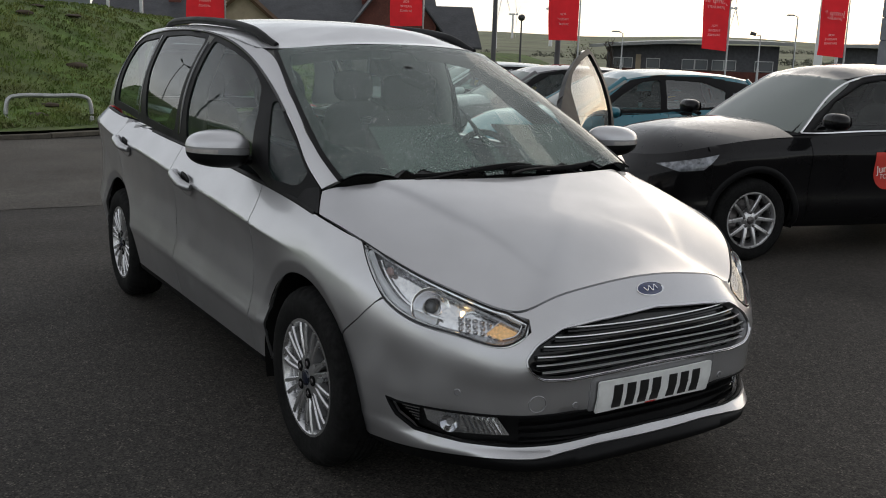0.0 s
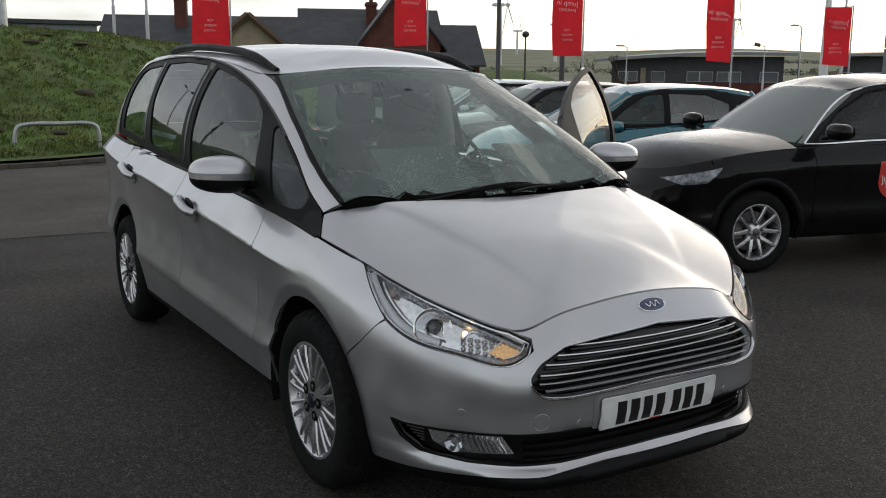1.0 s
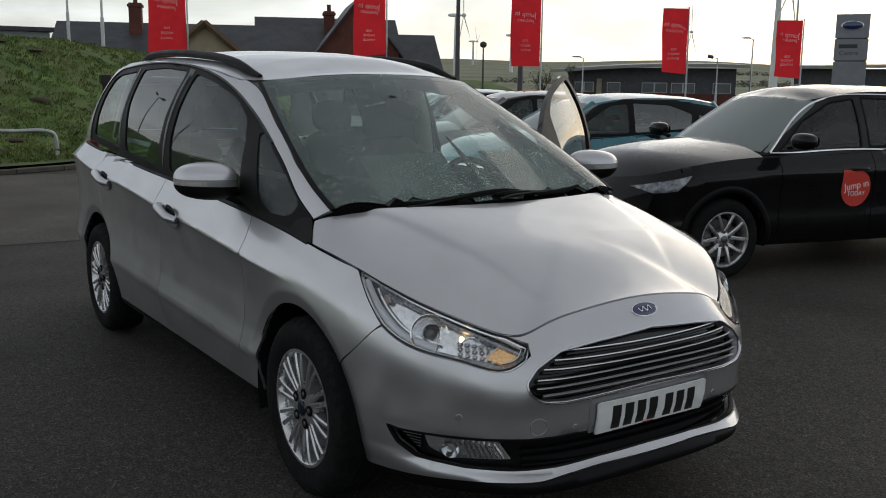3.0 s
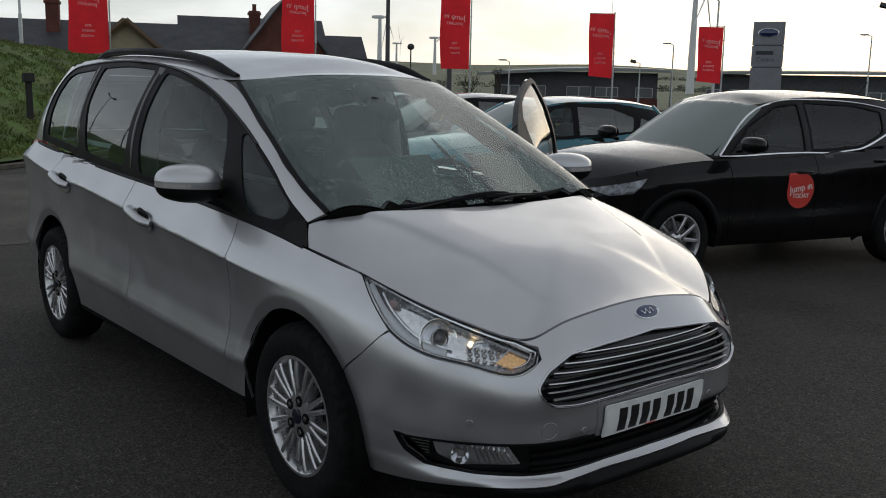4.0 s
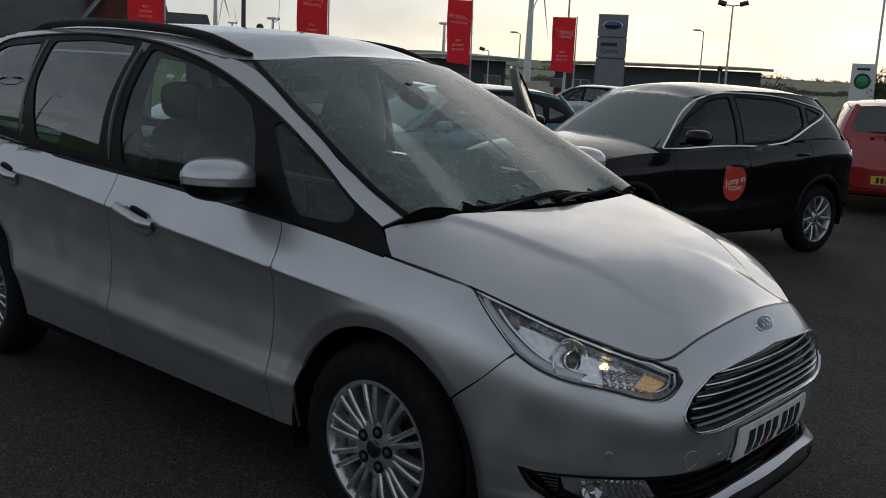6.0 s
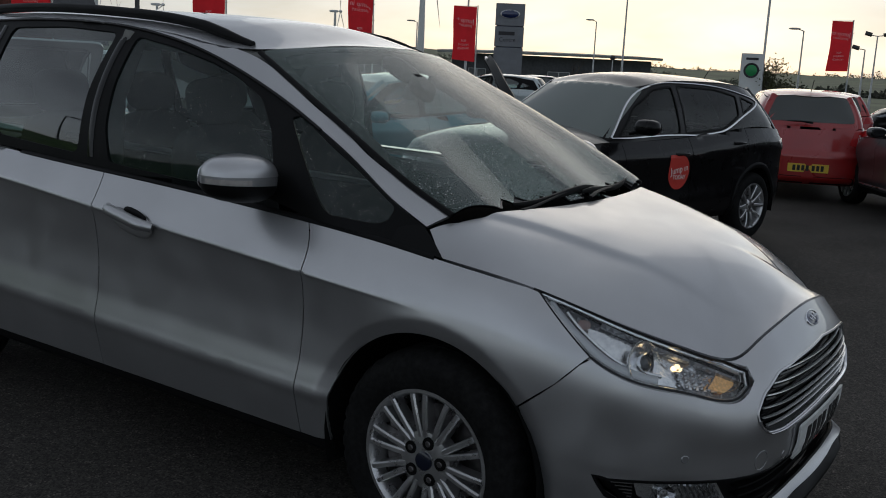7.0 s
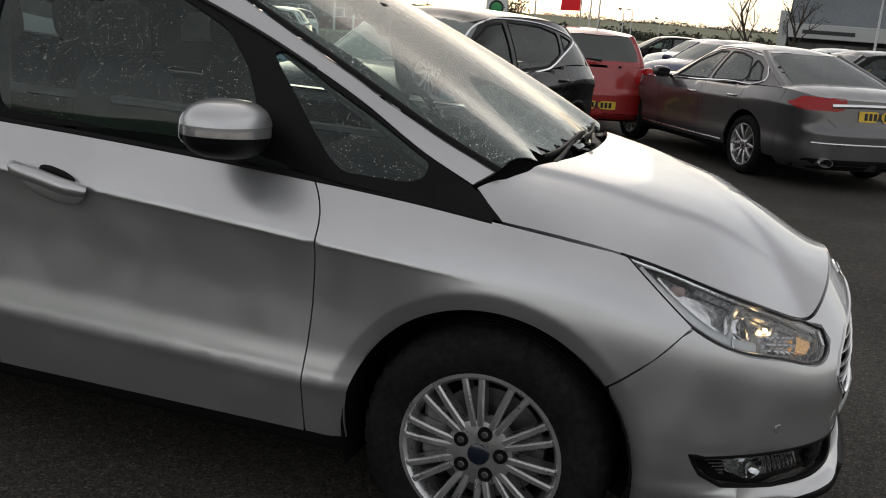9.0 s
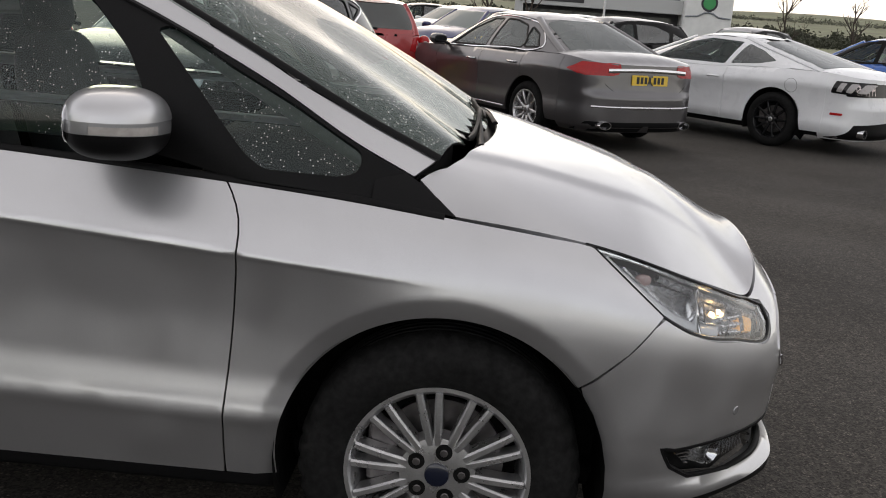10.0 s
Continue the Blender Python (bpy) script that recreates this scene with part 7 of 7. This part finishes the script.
for x, y, high, heads, kind in ((-31, -8.6, 8.2, 2, "flood"), (-29, -11.5, 7.6, 1, "lantern"), (-21, -13.5, 5.6, 1, "lantern"), (-10, -22, 8.0, 2, "flood")):
    street_lamp(Vector((x, y, 0)), high, 0.0, heads, DARK_POST, .07, kind)

# the grey totem and the pale one
TOTEM = material("totem_grey", (.20, .21, .23), .45, .3, stain=.08)
TOTEM_DARK = material("totem_side", (.06, .07, .11), .5)
SIGN_WHITE = material("sign_white", (.70, .71, .70), .5, stain=.06)
SIGN_INK = material("sign_ink", (.03, .03, .035), .6)
SIGN_GREEN = material("sign_green", (.03, .30, .09), .4)
p = bearing(122.6, 60)
tot = tagged(empty("sign_totem", Matrix.Translation(p) @ Matrix.Rotation(radians(122.6 - 90 - 6), 4, "Z")), "tall grey dealership totem sign in three panels", "sign")
part("core", box_bm((-.82, -.06, 0), (.82, .16, 5.6), .02), TOTEM_DARK, tot)
for z0, z1 in ((0, 3.05), (3.10, 4.32), (4.37, 5.72)):
    part("panel", box_bm((-.90, -.14, z0), (.90, -.06, z1), .02), TOTEM, tot)
ov = lathe_bm([(0, .03), (.56, .03), (.60, .0)], 40, pose(0, -.16, 5.08) @ Matrix.Rotation(math.pi, 4, "Z") @ Matrix.Diagonal((1, 1, .42, 1)))
part("oval_badge", ov, BADGE_BLUE, tot, "blue oval badge", smooth=40)
part("oval_rim", lathe_bm([(.54, .035), (.60, .03), (.62, 0)], 40, pose(0, -.165, 5.08) @ Matrix.Rotation(math.pi, 4, "Z") @ Matrix.Diagonal((1, 1, .42, 1))), SATIN, tot, smooth=40)
part("word_bar", box_bm((-.66, -.146, 3.80), (.34, -.14, 4.02)), SIGN_INK, tot)
lettering("word", "Centre", .36, pose(-.10, -.148, 3.52, 90, 0, 0), SIGN_INK, tot)
p = bearing(107.3, 44, 0, LATE)
tot = tagged(empty("sign_totem", Matrix.Translation(p) @ Matrix.Rotation(radians(107.3 - 90), 4, "Z")), "pale dealership totem with a green disc and dark bar", "sign")
part("core", box_bm((-.47, -.08, 0), (.47, .10, 2.88), .02), SIGN_WHITE, tot)
part("disc_ring", lathe_bm([(.24, .0), (.27, .02), (.31, .02), (.33, 0)], 32, pose(0, -.085, 2.15) @ Matrix.Rotation(math.pi, 4, "Z")), SIGN_INK, tot, smooth=40)
part("green_disc", lathe_bm([(0, .015), (.22, .015), (.24, 0)], 32, pose(0, -.085, 2.15) @ Matrix.Rotation(math.pi, 4, "Z")), SIGN_GREEN, tot, smooth=40)
part("word_bar", box_bm((-.26, -.09, 2.60), (.26, -.085, 2.70)), SIGN_INK, tot)

# wind turbines on the hills
TURBINE = material("turbine_white", (.62, .63, .64), .45, stain=.04)


def turbine(az_, hub_el, dist, rotor, turn, tower_r=2.0):
    p = bearing(az_, dist)
    hub = 1.56 + dist * math.tan(radians(hub_el))
    t = tagged(empty("wind_turbine", Matrix.Translation(p) @ Matrix.Rotation(radians(az_ - 90 + 82), 4, "Z")), "white three-bladed wind turbine on a tapered tower", "wind turbine", "wind turbines")
    part("tower", tube_bm([(0, 0, 0), (0, 0, hub * .5), (0, 0, hub)], [tower_r, tower_r * .8, tower_r * .55], 14), TURBINE, t, smooth=60)
    part("nacelle", blob_bm((tower_r * .6, tower_r * 2.3, tower_r * .6), 3.5, 8, 18, m=pose(0, tower_r * .6, hub + .4 * tower_r)), TURBINE, t, smooth=60)
    part("hub", blob_bm((tower_r * .7, tower_r * .9, tower_r * .7), 2, 8, 16, m=pose(0, -tower_r * 2.6, hub + .4 * tower_r)), TURBINE, t, smooth=60)
    for k in range(3):
        a = radians(turn + 120 * k)
        pts = [(rotor * f * math.cos(a), -tower_r * 2.6, hub + .4 * tower_r + rotor * f * math.sin(a)) for f in (.02, .12, .25, .5, .8, 1)]
        part("blade", tube_bm(pts, [rotor * w for w in (.010, .020, .022, .016, .009, .003)], 8, .35, up=(0, 1, 0)), TURBINE, t, smooth=60)


turbine(145.3, 3.87, 420, 26, 100, 1.25)
turbine(142.0, 2.76, 600, 28, 70, 1.3)
turbine(144.3, 2.4, 900, 24, 20, 1.4)
turbine(126.9, 5.42, 300, 27, 85, 1.25)
turbine(131.9, 3.0, 620, 30, 95, 1.3)

# the dark-roofed houses on the bank
SLATE = material("slate", (.038, .040, .046), .55, grain=.25, grain_scale=9, stain=.2, stain_scale=.5, bump=.6, bump_scale=18)
BRICK_RED = material("dark_brick", (.11, .036, .027), .85, grain=.3, grain_scale=14, stain=.2, stain_scale=.9)
RENDER_TAN = material("tan_render", (.34, .28, .20), .9, stain=.12, grain=.1)
TIMBER = material("brown_timber", (.10, .06, .035), .7, grain=.2)


def gabled(parent, x0, x1, y0, y1, eave, ridge, wall, along="x", over=.35):
    """A gabled block: its walls, and two roof slopes of real thickness."""
    b = bmesh.new()
    if along == "x":
        ym = (y0 + y1) / 2
        sec = [(y0, 0), (y0, eave), (ym, ridge), (y1, eave), (y1, 0)]
        rows = [[b.verts.new((x, y, z)) for y, z in sec] for x in (x0, x1)]
    else:
        xm = (x0 + x1) / 2
        sec = [(x0, 0), (x0, eave), (xm, ridge), (x1, eave), (x1, 0)]
        rows = [[b.verts.new((x, y, z)) for x, z in sec] for y in (y0, y1)]
    for i in range(4):
        b.faces.new((rows[0][i], rows[0][i + 1], rows[1][i + 1], rows[1][i]))
    b.faces.new(rows[0])
    b.faces.new(rows[1][::-1])
    bmesh.ops.recalc_face_normals(b, faces=b.faces[:])
    part("wall", b, wall, parent)
    lo, hi = (y0, y1) if along == "x" else (x0, x1)
    m_ = (lo + hi) / 2
    slope = (ridge - eave) / (m_ - lo)
    for s, e in ((-1, lo - over), (1, hi + over)):
        b = bmesh.new()
        z_e = eave - over * slope
        a0, a1 = (x0 - over, x1 + over) if along == "x" else (y0 - over, y1 + over)
        pts = []
        for a in (a0, a1):
            for (c, z) in ((e, z_e + .03), (m_, ridge + .03), (m_, ridge + .15), (e, z_e + .15)):
                pts.append(b.verts.new((a, c, z) if along == "x" else (c, a, z)))
        for f in ((0, 1, 2, 3), (7, 6, 5, 4), (0, 4, 5, 1), (1, 5, 6, 2), (2, 6, 7, 3), (3, 7, 4, 0)):
            b.faces.new([pts[i] for i in f])
        bmesh.ops.recalc_face_normals(b, faces=b.faces[:])
        part("roof", b, SLATE, parent)


def chimney(parent, x, y, z0, z1, w=.8):
    c = part("chimney", join_bm(box_bm((x - w / 2, y - w / 2, z0), (x + w / 2, y + w / 2, z1), .02), box_bm((x - w * .6, y - w * .6, z1 - .25), (x + w * .6, y + w * .6, z1 - .08), .02)), BRICK_RED, parent)
    part("chimney_pot", lathe_bm([(.10, 0), (.13, 0), (.12, .35), (.14, .40), (.10, .40)], 12, pose(x, y, z1, 90)), BRICK_RED, c)


D = 56.0                                                         # the houses' distance along the middle line
mid_az = 157.0
house = tagged(empty("house", Matrix.Translation(bearing(mid_az, D, .6)) @ Matrix.Rotation(radians(mid_az - 90), 4, "Z")), "long low house with slate roofs, tan gable and brick chimneys", "house")
X = lambda a: math.tan(radians(mid_az - a)) * D
Z = lambda el: 1.56 - .6 + D * math.tan(radians(el))
gabled(house, X(168.2), X(151.9), 0, 9, 1.5, Z(3.25), RENDER_TAN)
gabled(house, X(161.3), X(157.9), -1.6, 5, Z(1.7), Z(3.12), RENDER_TAN, "y")
gabled(house, X(156.5), X(147.9), 3.5, 11, 2.4, Z(3.62) + .35, BRICK_RED)
gabled(house, X(153.3), X(148.6), -1.8, 6, Z(1.6), Z(4.62), BRICK_RED, "y")
gabled(house, X(149.2), X(145.9), .5, 7, 1.5, Z(2.85), BRICK_RED)
for s in (-1, 1):
    xg, zp, ze = (X(161.3) + X(157.9)) / 2, Z(3.12), Z(1.7)
    half_w = (X(157.9) - X(161.3)) / 2
    b = tube_bm([(xg, -1.98, zp + .05), (xg + s * (half_w + .35), -1.98, ze - .30)], .12, 4, 1.4)
    part("bargeboard", b, TIMBER, house)
chimney(house, X(163.9), 3.5, 2.5, Z(4.5), .72)
chimney(house, X(152.2), 4.0, 3.0, Z(4.35), .65)
shed = tagged(empty("grey_shed", Matrix.Translation(bearing(176, 50, 1.5)) @ Matrix.Rotation(radians(176 - 90), 4, "Z")), "flat-roofed grey metal shed behind the bank", "building")
GREY_CLAD = material("grey_cladding", (.20, .22, .24), .6, .2, stain=.08, stain_scale=.4, grain=.08, grain_scale=6)
part("wall", box_bm((-7, 0, 0), (7.0, 8, 2.25), .02), GREY_CLAD, shed)
part("roof", box_bm((-7.2, -.2, 2.25), (7.2, 8.2, 2.46), .02), SLATE, shed)
part("window", box_bm((1.0, -.05, .9), (2.4, .02, 1.6), .02), TOTEM_DARK, shed)

# low buildings across the road
WALL_DARK = material("weathered_boarding", (.075, .078, .085), .7, .1, stain=.15, stain_scale=.5, grain=.2, grain_scale=5)
ROOF_GREY = material("standing_seam_roof", (.24, .25, .24), .5, .3, stain=.1, stain_scale=.2)
PANE_DARK = material("far_pane", (.10, .115, .125), .12, 0, 1.0)
FRAME_PALE = material("pale_frame", (.45, .46, .46), .5)


def low_building(az0, az1, dist, roof_el, name, label, windows, curve=1.0, doors=()):
    mid = (az0 + az1) / 2
    bld = tagged(empty(name, Matrix.Translation(bearing(mid, dist)) @ Matrix.Rotation(radians(mid - 90), 4, "Z")), label, "building")
    xa, xb = -math.tan(radians((az0 - az1) / 2)) * dist, math.tan(radians((az0 - az1) / 2)) * dist
    top = 1.56 + dist * math.tan(radians(roof_el))
    part("wall", box_bm((xa + 1.2, 0, .9), (xb - .8, 16, top - .3), .02), WALL_DARK, bld)
    part("brick_base", box_bm((xa + 1.15, -.06, -.1), (xb - .75, 16, .95), .02), BRICK_RED, bld)
    bm = bmesh.new()
    rows = []
    n = 24
    for i in range(n + 1):
        x = xa + (xb - xa) * i / n
        f = i / n
        z = top - .75 * curve * (1 - math.sin(math.pi * min(1, .25 + .75 * f) * .62)) * 1.3
        rows.append([bm.verts.new((x, y, z + d)) for y, d in ((-1.3, -.22), (-1.3, 0), (17, .5), (17, .25))])
    for a, b in zip(rows, rows[1:]):
        for k in range(4):
            bm.faces.new((a[k], b[k], b[(k + 1) % 4], a[(k + 1) % 4]))
    bm.faces.new(rows[0])
    bm.faces.new(rows[-1])
    bmesh.ops.recalc_face_normals(bm, faces=bm.faces[:])
    part("roof", bm, ROOF_GREY, bld, "curved grey metal roof", smooth=40)
    for f0, f1, z0, z1 in windows:
        x0, x1 = xa + (xb - xa) * f0, xa + (xb - xa) * f1
        w = part("window", box_bm((x0, -.10, z0), (x1, -.02, z1), .01), FRAME_PALE, bld)
        n = max(1, round((x1 - x0) / .9))
        for k in range(n):
            a, b = x0 + (x1 - x0) * k / n + .05, x0 + (x1 - x0) * (k + 1) / n - .05
            part("pane", box_bm((a, -.125, z0 + .05), (b, -.104, z1 - .05)), PANE_DARK, w)
    for f0, f1 in doors:
        part("door", box_bm((xa + (xb - xa) * f0, -.12, 0), (xa + (xb - xa) * f1, -.03, 2.0), .02), RENDER_TAN, bld)
    return bld


low_building(139.2, 128.0, 72, 1.24, "workshop_building", "low dark workshop with curved grey roof and brick base", [(.12, .22, 1.0, 1.75), (.29, .36, 1.0, 1.75), (.47, .60, 1.0, 1.75), (.62, .74, 1.0, 1.75), (.83, .92, 1.0, 1.75)], doors=[(.235, .262)])
low_building(126.4, 113.3, 84, 1.24, "showroom_building", "long low dark building with pale curved roof", [(.04, .10, 1.0, 1.8), (.14, .22, 1.0, 1.8), (.5, .6, 1.0, 1.8), (.7, .8, 1.0, 1.8)], curve=.3)

# the showroom on the far side
sh = tagged(empty("car_showroom", Matrix.Translation(bearing(87.2, 60, 0, LAST)) @ Matrix.Rotation(radians(-2), 4, "Z")), "grey car showroom with pale fascia and dark glass", "building")
part("upper_wall", box_bm((-2.4, 0, 2.5), (9.6, 20, 4.6), .03), GREY_CLAD, sh)
part("fascia", box_bm((-2.7, -1.6, 1.95), (7.0, 0, 2.75), .03), FRAME_PALE, sh)
part("fascia_word_bar", box_bm((-1.6, -1.62, 2.2), (1.2, -1.6, 2.42)), SIGN_INK, sh)
part("end_wall", box_bm((-2.9, -1.6, 0), (-2.4, 8, 3.4), .03), FRAME_PALE, sh)
for k in range(6):
    part("glazing", box_bm((-2.3 + 1.5 * k, -.1, .35), (-.9 + 1.5 * k, 0, 1.72), .01), PANE_DARK, sh)
part("base_wall", box_bm((-2.4, -.05, 0), (9.6, 20, .34)), BRICK_RED, sh)
part("back_wall", box_bm((-2.4, .05, .34), (9.6, 19, 2.5)), WALL_DARK, sh)
part("portal", box_bm((7.00, -2.2, 0), (9.8, 0, 3.6), .12, 3), SIGN_WHITE, sh, "white entrance portal with a green disc")
part("portal_swoosh", tube_bm([(7.10, -2.23, 1.9), (7.80, -2.23, 1.95), (8.15, -2.23, 2.15), (8.40, -2.23, 2.2), (8.65, -2.23, 2.15), (9.00, -2.23, 1.95), (9.70, -2.23, 1.9)], .05, 6), GREY_CLAD, sh)
part("portal_ring", lathe_bm([(.36, 0), (.40, .03), (.46, .03), (.48, 0)], 32, pose(8.40, -2.22, 2.72) @ Matrix.Rotation(math.pi, 4, "Z")), SIGN_INK, sh, smooth=40)
part("portal_disc", lathe_bm([(0, .02), (.34, .02), (.36, 0)], 32, pose(8.40, -2.22, 2.72) @ Matrix.Rotation(math.pi, 4, "Z")), SIGN_GREEN, sh, smooth=40)
part("portal_word_bar", box_bm((7.90, -2.22, 3.26), (8.90, -2.2, 3.40)), SIGN_INK, sh)

# rail and post on the bank
hoop = [(-14.75, .05, 0), (-14.75, .05, .42), (-14.75, .10, .52), (-14.75, .22, .56), (-14.72, 1.0, .57), (-14.7, 1.50, .56), (-14.7, 1.62, .51), (-14.7, 1.66, .40), (-14.7, 1.66, 0)]
hoop = [(x, -.08 + (y - .05) * .86, z + .06) for x, y, z in smooth_line(hoop, .05)]
tagged(finish("hoop_rail", tube_bm(hoop, .038, 12), STEEL, smooth=60), "galvanised steel hoop rail on the grass", "rail")
p = bearing(164.75, 22.4)
post = tagged(empty("marker_post", Matrix.Translation((p.x, p.y, bank_height(p.x, p.y)))), "short black timber post with a square cap", "post")
part("shaft", box_bm((-.06, -.06, -.1), (.06, .06, .85), .01), WOOD_POST, post)
part("cap", box_bm((-.11, -.11, .80), (.11, .11, 1.0), .02), WOOD_POST, post)

# trees
BARK = material("bark", (.055, .043, .034), .9, grain=.3, grain_scale=20)
LEAF = material("autumn_leaf", (.075, .062, .018), .7, stain=.4, stain_scale=2, second=(.05, .065, .02))
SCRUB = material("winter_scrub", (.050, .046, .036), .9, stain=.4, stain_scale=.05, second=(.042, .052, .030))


# far scrub: aerial haze is put into this paler base colour
SCRUB_HAZE = material("winter_hedge_hazed", (.125, .120, .095), .9, stain=.3, stain_scale=.05, second=(.10, .11, .08))


def tree(at, height, leaves=0, seed=1, label="bare winter tree with fine upright branches", r=.10):
    rng = random.Random(seed)
    t = tagged(empty("tree", Matrix.Translation(at)), label, "tree", "trees beyond the car park")
    bms, tips = [], []

    def limb(p, d, length, rad, depth):
        pts, q = [p], p
        for i in range(4):
            d = (d + Vector((rng.uniform(-.16, .16), rng.uniform(-.16, .16), rng.uniform(.0, .12)))).normalized()
            q = q + d * length / 4
            pts.append(q)
        bms.append(tube_bm(pts, [rad * (1 - .16 * i) for i in range(5)], 5 if depth else 8))
        tips.append(q)
        if depth < 3:
            for _ in range(3 if depth else 7):
                k = rng.randint(2, 4) if depth else rng.randint(1, 4)
                a = rng.uniform(0, 6.28)
                nd = (d * 1.0 + Vector((math.cos(a), math.sin(a), rng.uniform(-.1, .5))) * .75).normalized()
                limb(pts[k], nd, length * rng.uniform(.42, .62), rad * .5, depth + 1)
    limb(Vector((0, 0, 0)), Vector((0, 0, 1)), height * .62, r, 0)
    part("trunk", join_bm(*bms), BARK, t, smooth=60)
    if leaves:
        verts, faces = [], []
        for _ in range(leaves):
            c = rng.choice(tips) + Vector([rng.gauss(0, .22) for _ in range(3)])
            a, b = Vector([rng.gauss(0, 1) for _ in range(3)]).normalized() * .055, Vector([rng.gauss(0, 1) for _ in range(3)]).normalized() * .04
            k = len(verts)
            verts += [(c - a)[:], (c + b)[:], (c + a)[:], (c - b)[:]]
            faces.append((k, k + 1, k + 2, k + 3))
        me = bpy.data.meshes.new("crown")
        me.from_pydata(verts, [], faces)
        me.materials.append(LEAF)
        ob = new("crown", me)
        ob.parent = t
    return t


tree(bearing(106.1, 45, 0, LATE), 2.35, 1900, 4, "small tree with thin brown-green leaves", .07)
tree(bearing(91.4, 48, 0, LAST), 4.6, 0, 7)
tree(bearing(89.3, 50, 0, LAST), 4.2, 160, 9)
tree(bearing(74.6, 60, 0, LAST), 3.9, 0, 11)
tree(bearing(71.0, 55, 0, LAST), 3.4, 0, 12)
tree(bearing(137.9, 58), 2.6, 0, 14)
tree(bearing(118.6, 66), 2.6, 0, 15)
tree(bearing(139.6, 62), 2.3, 300, 16)


def thicket(name, arc0, arc1, dist, tall, label, count, seed, mat=SCRUB):
    """A far wood or hedge as many leafy clumps with an uneven top."""
    rng = random.Random(seed)
    verts, faces = [], []
    for _ in range(count):
        a = rng.uniform(arc0, arc1)
        d = dist * rng.uniform(.93, 1.10)
        swell = .42 + .75 * noise.noise(Vector((a * .35, seed, 0))) + .50 * noise.noise(Vector((a * 1.7, seed, 3))) + .25 * noise.noise(Vector((a * 7, seed, 5)))
        h = max(.15, swell) * tall * rng.uniform(.3, 1.0)
        p = bearing(a, d)
        base = max(0, (d - 260) / 1500) * 24
        for _ in range(7):
            s = tall * .07 * rng.uniform(.5, 1.3)
            c = Vector((p.x + rng.gauss(0, tall * .12), p.y + rng.gauss(0, tall * .12), base + h * rng.uniform(.05, 1.0)))
            u, w = Vector([rng.gauss(0, 1) for _ in range(3)]).normalized() * s, Vector([rng.gauss(0, 1) for _ in range(3)]).normalized() * s
            k = len(verts)
            verts += [(c - u)[:], (c + w)[:], (c + u)[:], (c - w)[:]]
            faces.append((k, k + 1, k + 2, k + 3))
    me = bpy.data.meshes.new(name)
    me.from_pydata(verts, [], faces)
    me.materials.append(mat)
    return tagged(new(name, me), label, "trees", kind="stuff")


thicket("far_wood", 60, 107, 230, 5.2, "dark winter woodland along the horizon", 5200, 3)
thicket("hedge_line", 108, 146, 340, 4.5, "grey-green hedges on the far hills, paled to suggest haze", 3200, 5, SCRUB_HAZE)
thicket("near_scrub", 62, 80, 120, 2.6, "brown winter scrub beyond the cars", 1800, 8)
thicket("hill_wood", 55, 150, 900, 11, "wooded ridge on the skyline, haze put into its pale colour", 3600, 9, SCRUB_HAZE)

# more parked cars further off
for nm, paint, x, y, h, label, z in (("teal_hatchback", TEAL_PAINT, -6.13, 4.70, 256, "teal hatchback parked beside the black SUV", -.03), ("dark_hatchback", GREY_PAINT, -8.75, 5.35, 256, "dark grey hatchback parked in the row", -.03), ("pale_hatchback", PALE_PAINT, -11.4, 6.0, 256, "pale silver hatchback parked in the row", -.03),
                                     ("red_hatchback", RED_PAINT, -4.2, 20.0, 113, "red hatchback parked behind the small one", 0), ("navy_hatchback", NAVY_PAINT, -1.3, 18.1, 235, "navy blue hatchback facing the grey saloon", 0), ("silver_hatchback", PALE_PAINT, -2.4, 27.0, 230, "silver hatchback in a far row", 0),
                                     ("black_hatchback", BLACK_PAINT, .95, 15.0, 215, "black hatchback behind the white coupe", 0), ("blue_hatchback", BLUE_PAINT, 6.3, 16.3, 135, "bright blue hatchback beyond the white coupe", 0), ("black_hatchback", BLACK_PAINT, -4.6, 33.0, 200, "black hatchback in a far row", 0),
                                     ("silver_hatchback", PALE_PAINT, -15.5, 21.5, 200, "silver hatchback near the road", 0), ("white_hatchback", WHITE_PAINT, -20.5, 33.0, 250, "white hatchback by the workshop", 0), ("silver_hatchback", PALE_PAINT, .8, 24.5, 215, "silver hatchback in a far row", 0), ("grey_hatchback", GREY_PAINT, 5.4, 22.0, 225, "grey hatchback in a far row", 0)):
    parked_car(nm, HATCH, stand(x, y, h, z), label, paint)
parked_car("blue_hatchback", HATCH, stand(-24.9, -2.3, 262, bank_height(-24.6, 3.0) + .02), "bright blue hatchback parked on top of the bank", BLUE_PAINT)

parked_car("white_suv", SUV, stand(-20.71, 12.50, 316.7, max(0, bank_height(-20.71, 12.50))), "white SUV facing the car park, parked beyond the row", WHITE_PAINT)
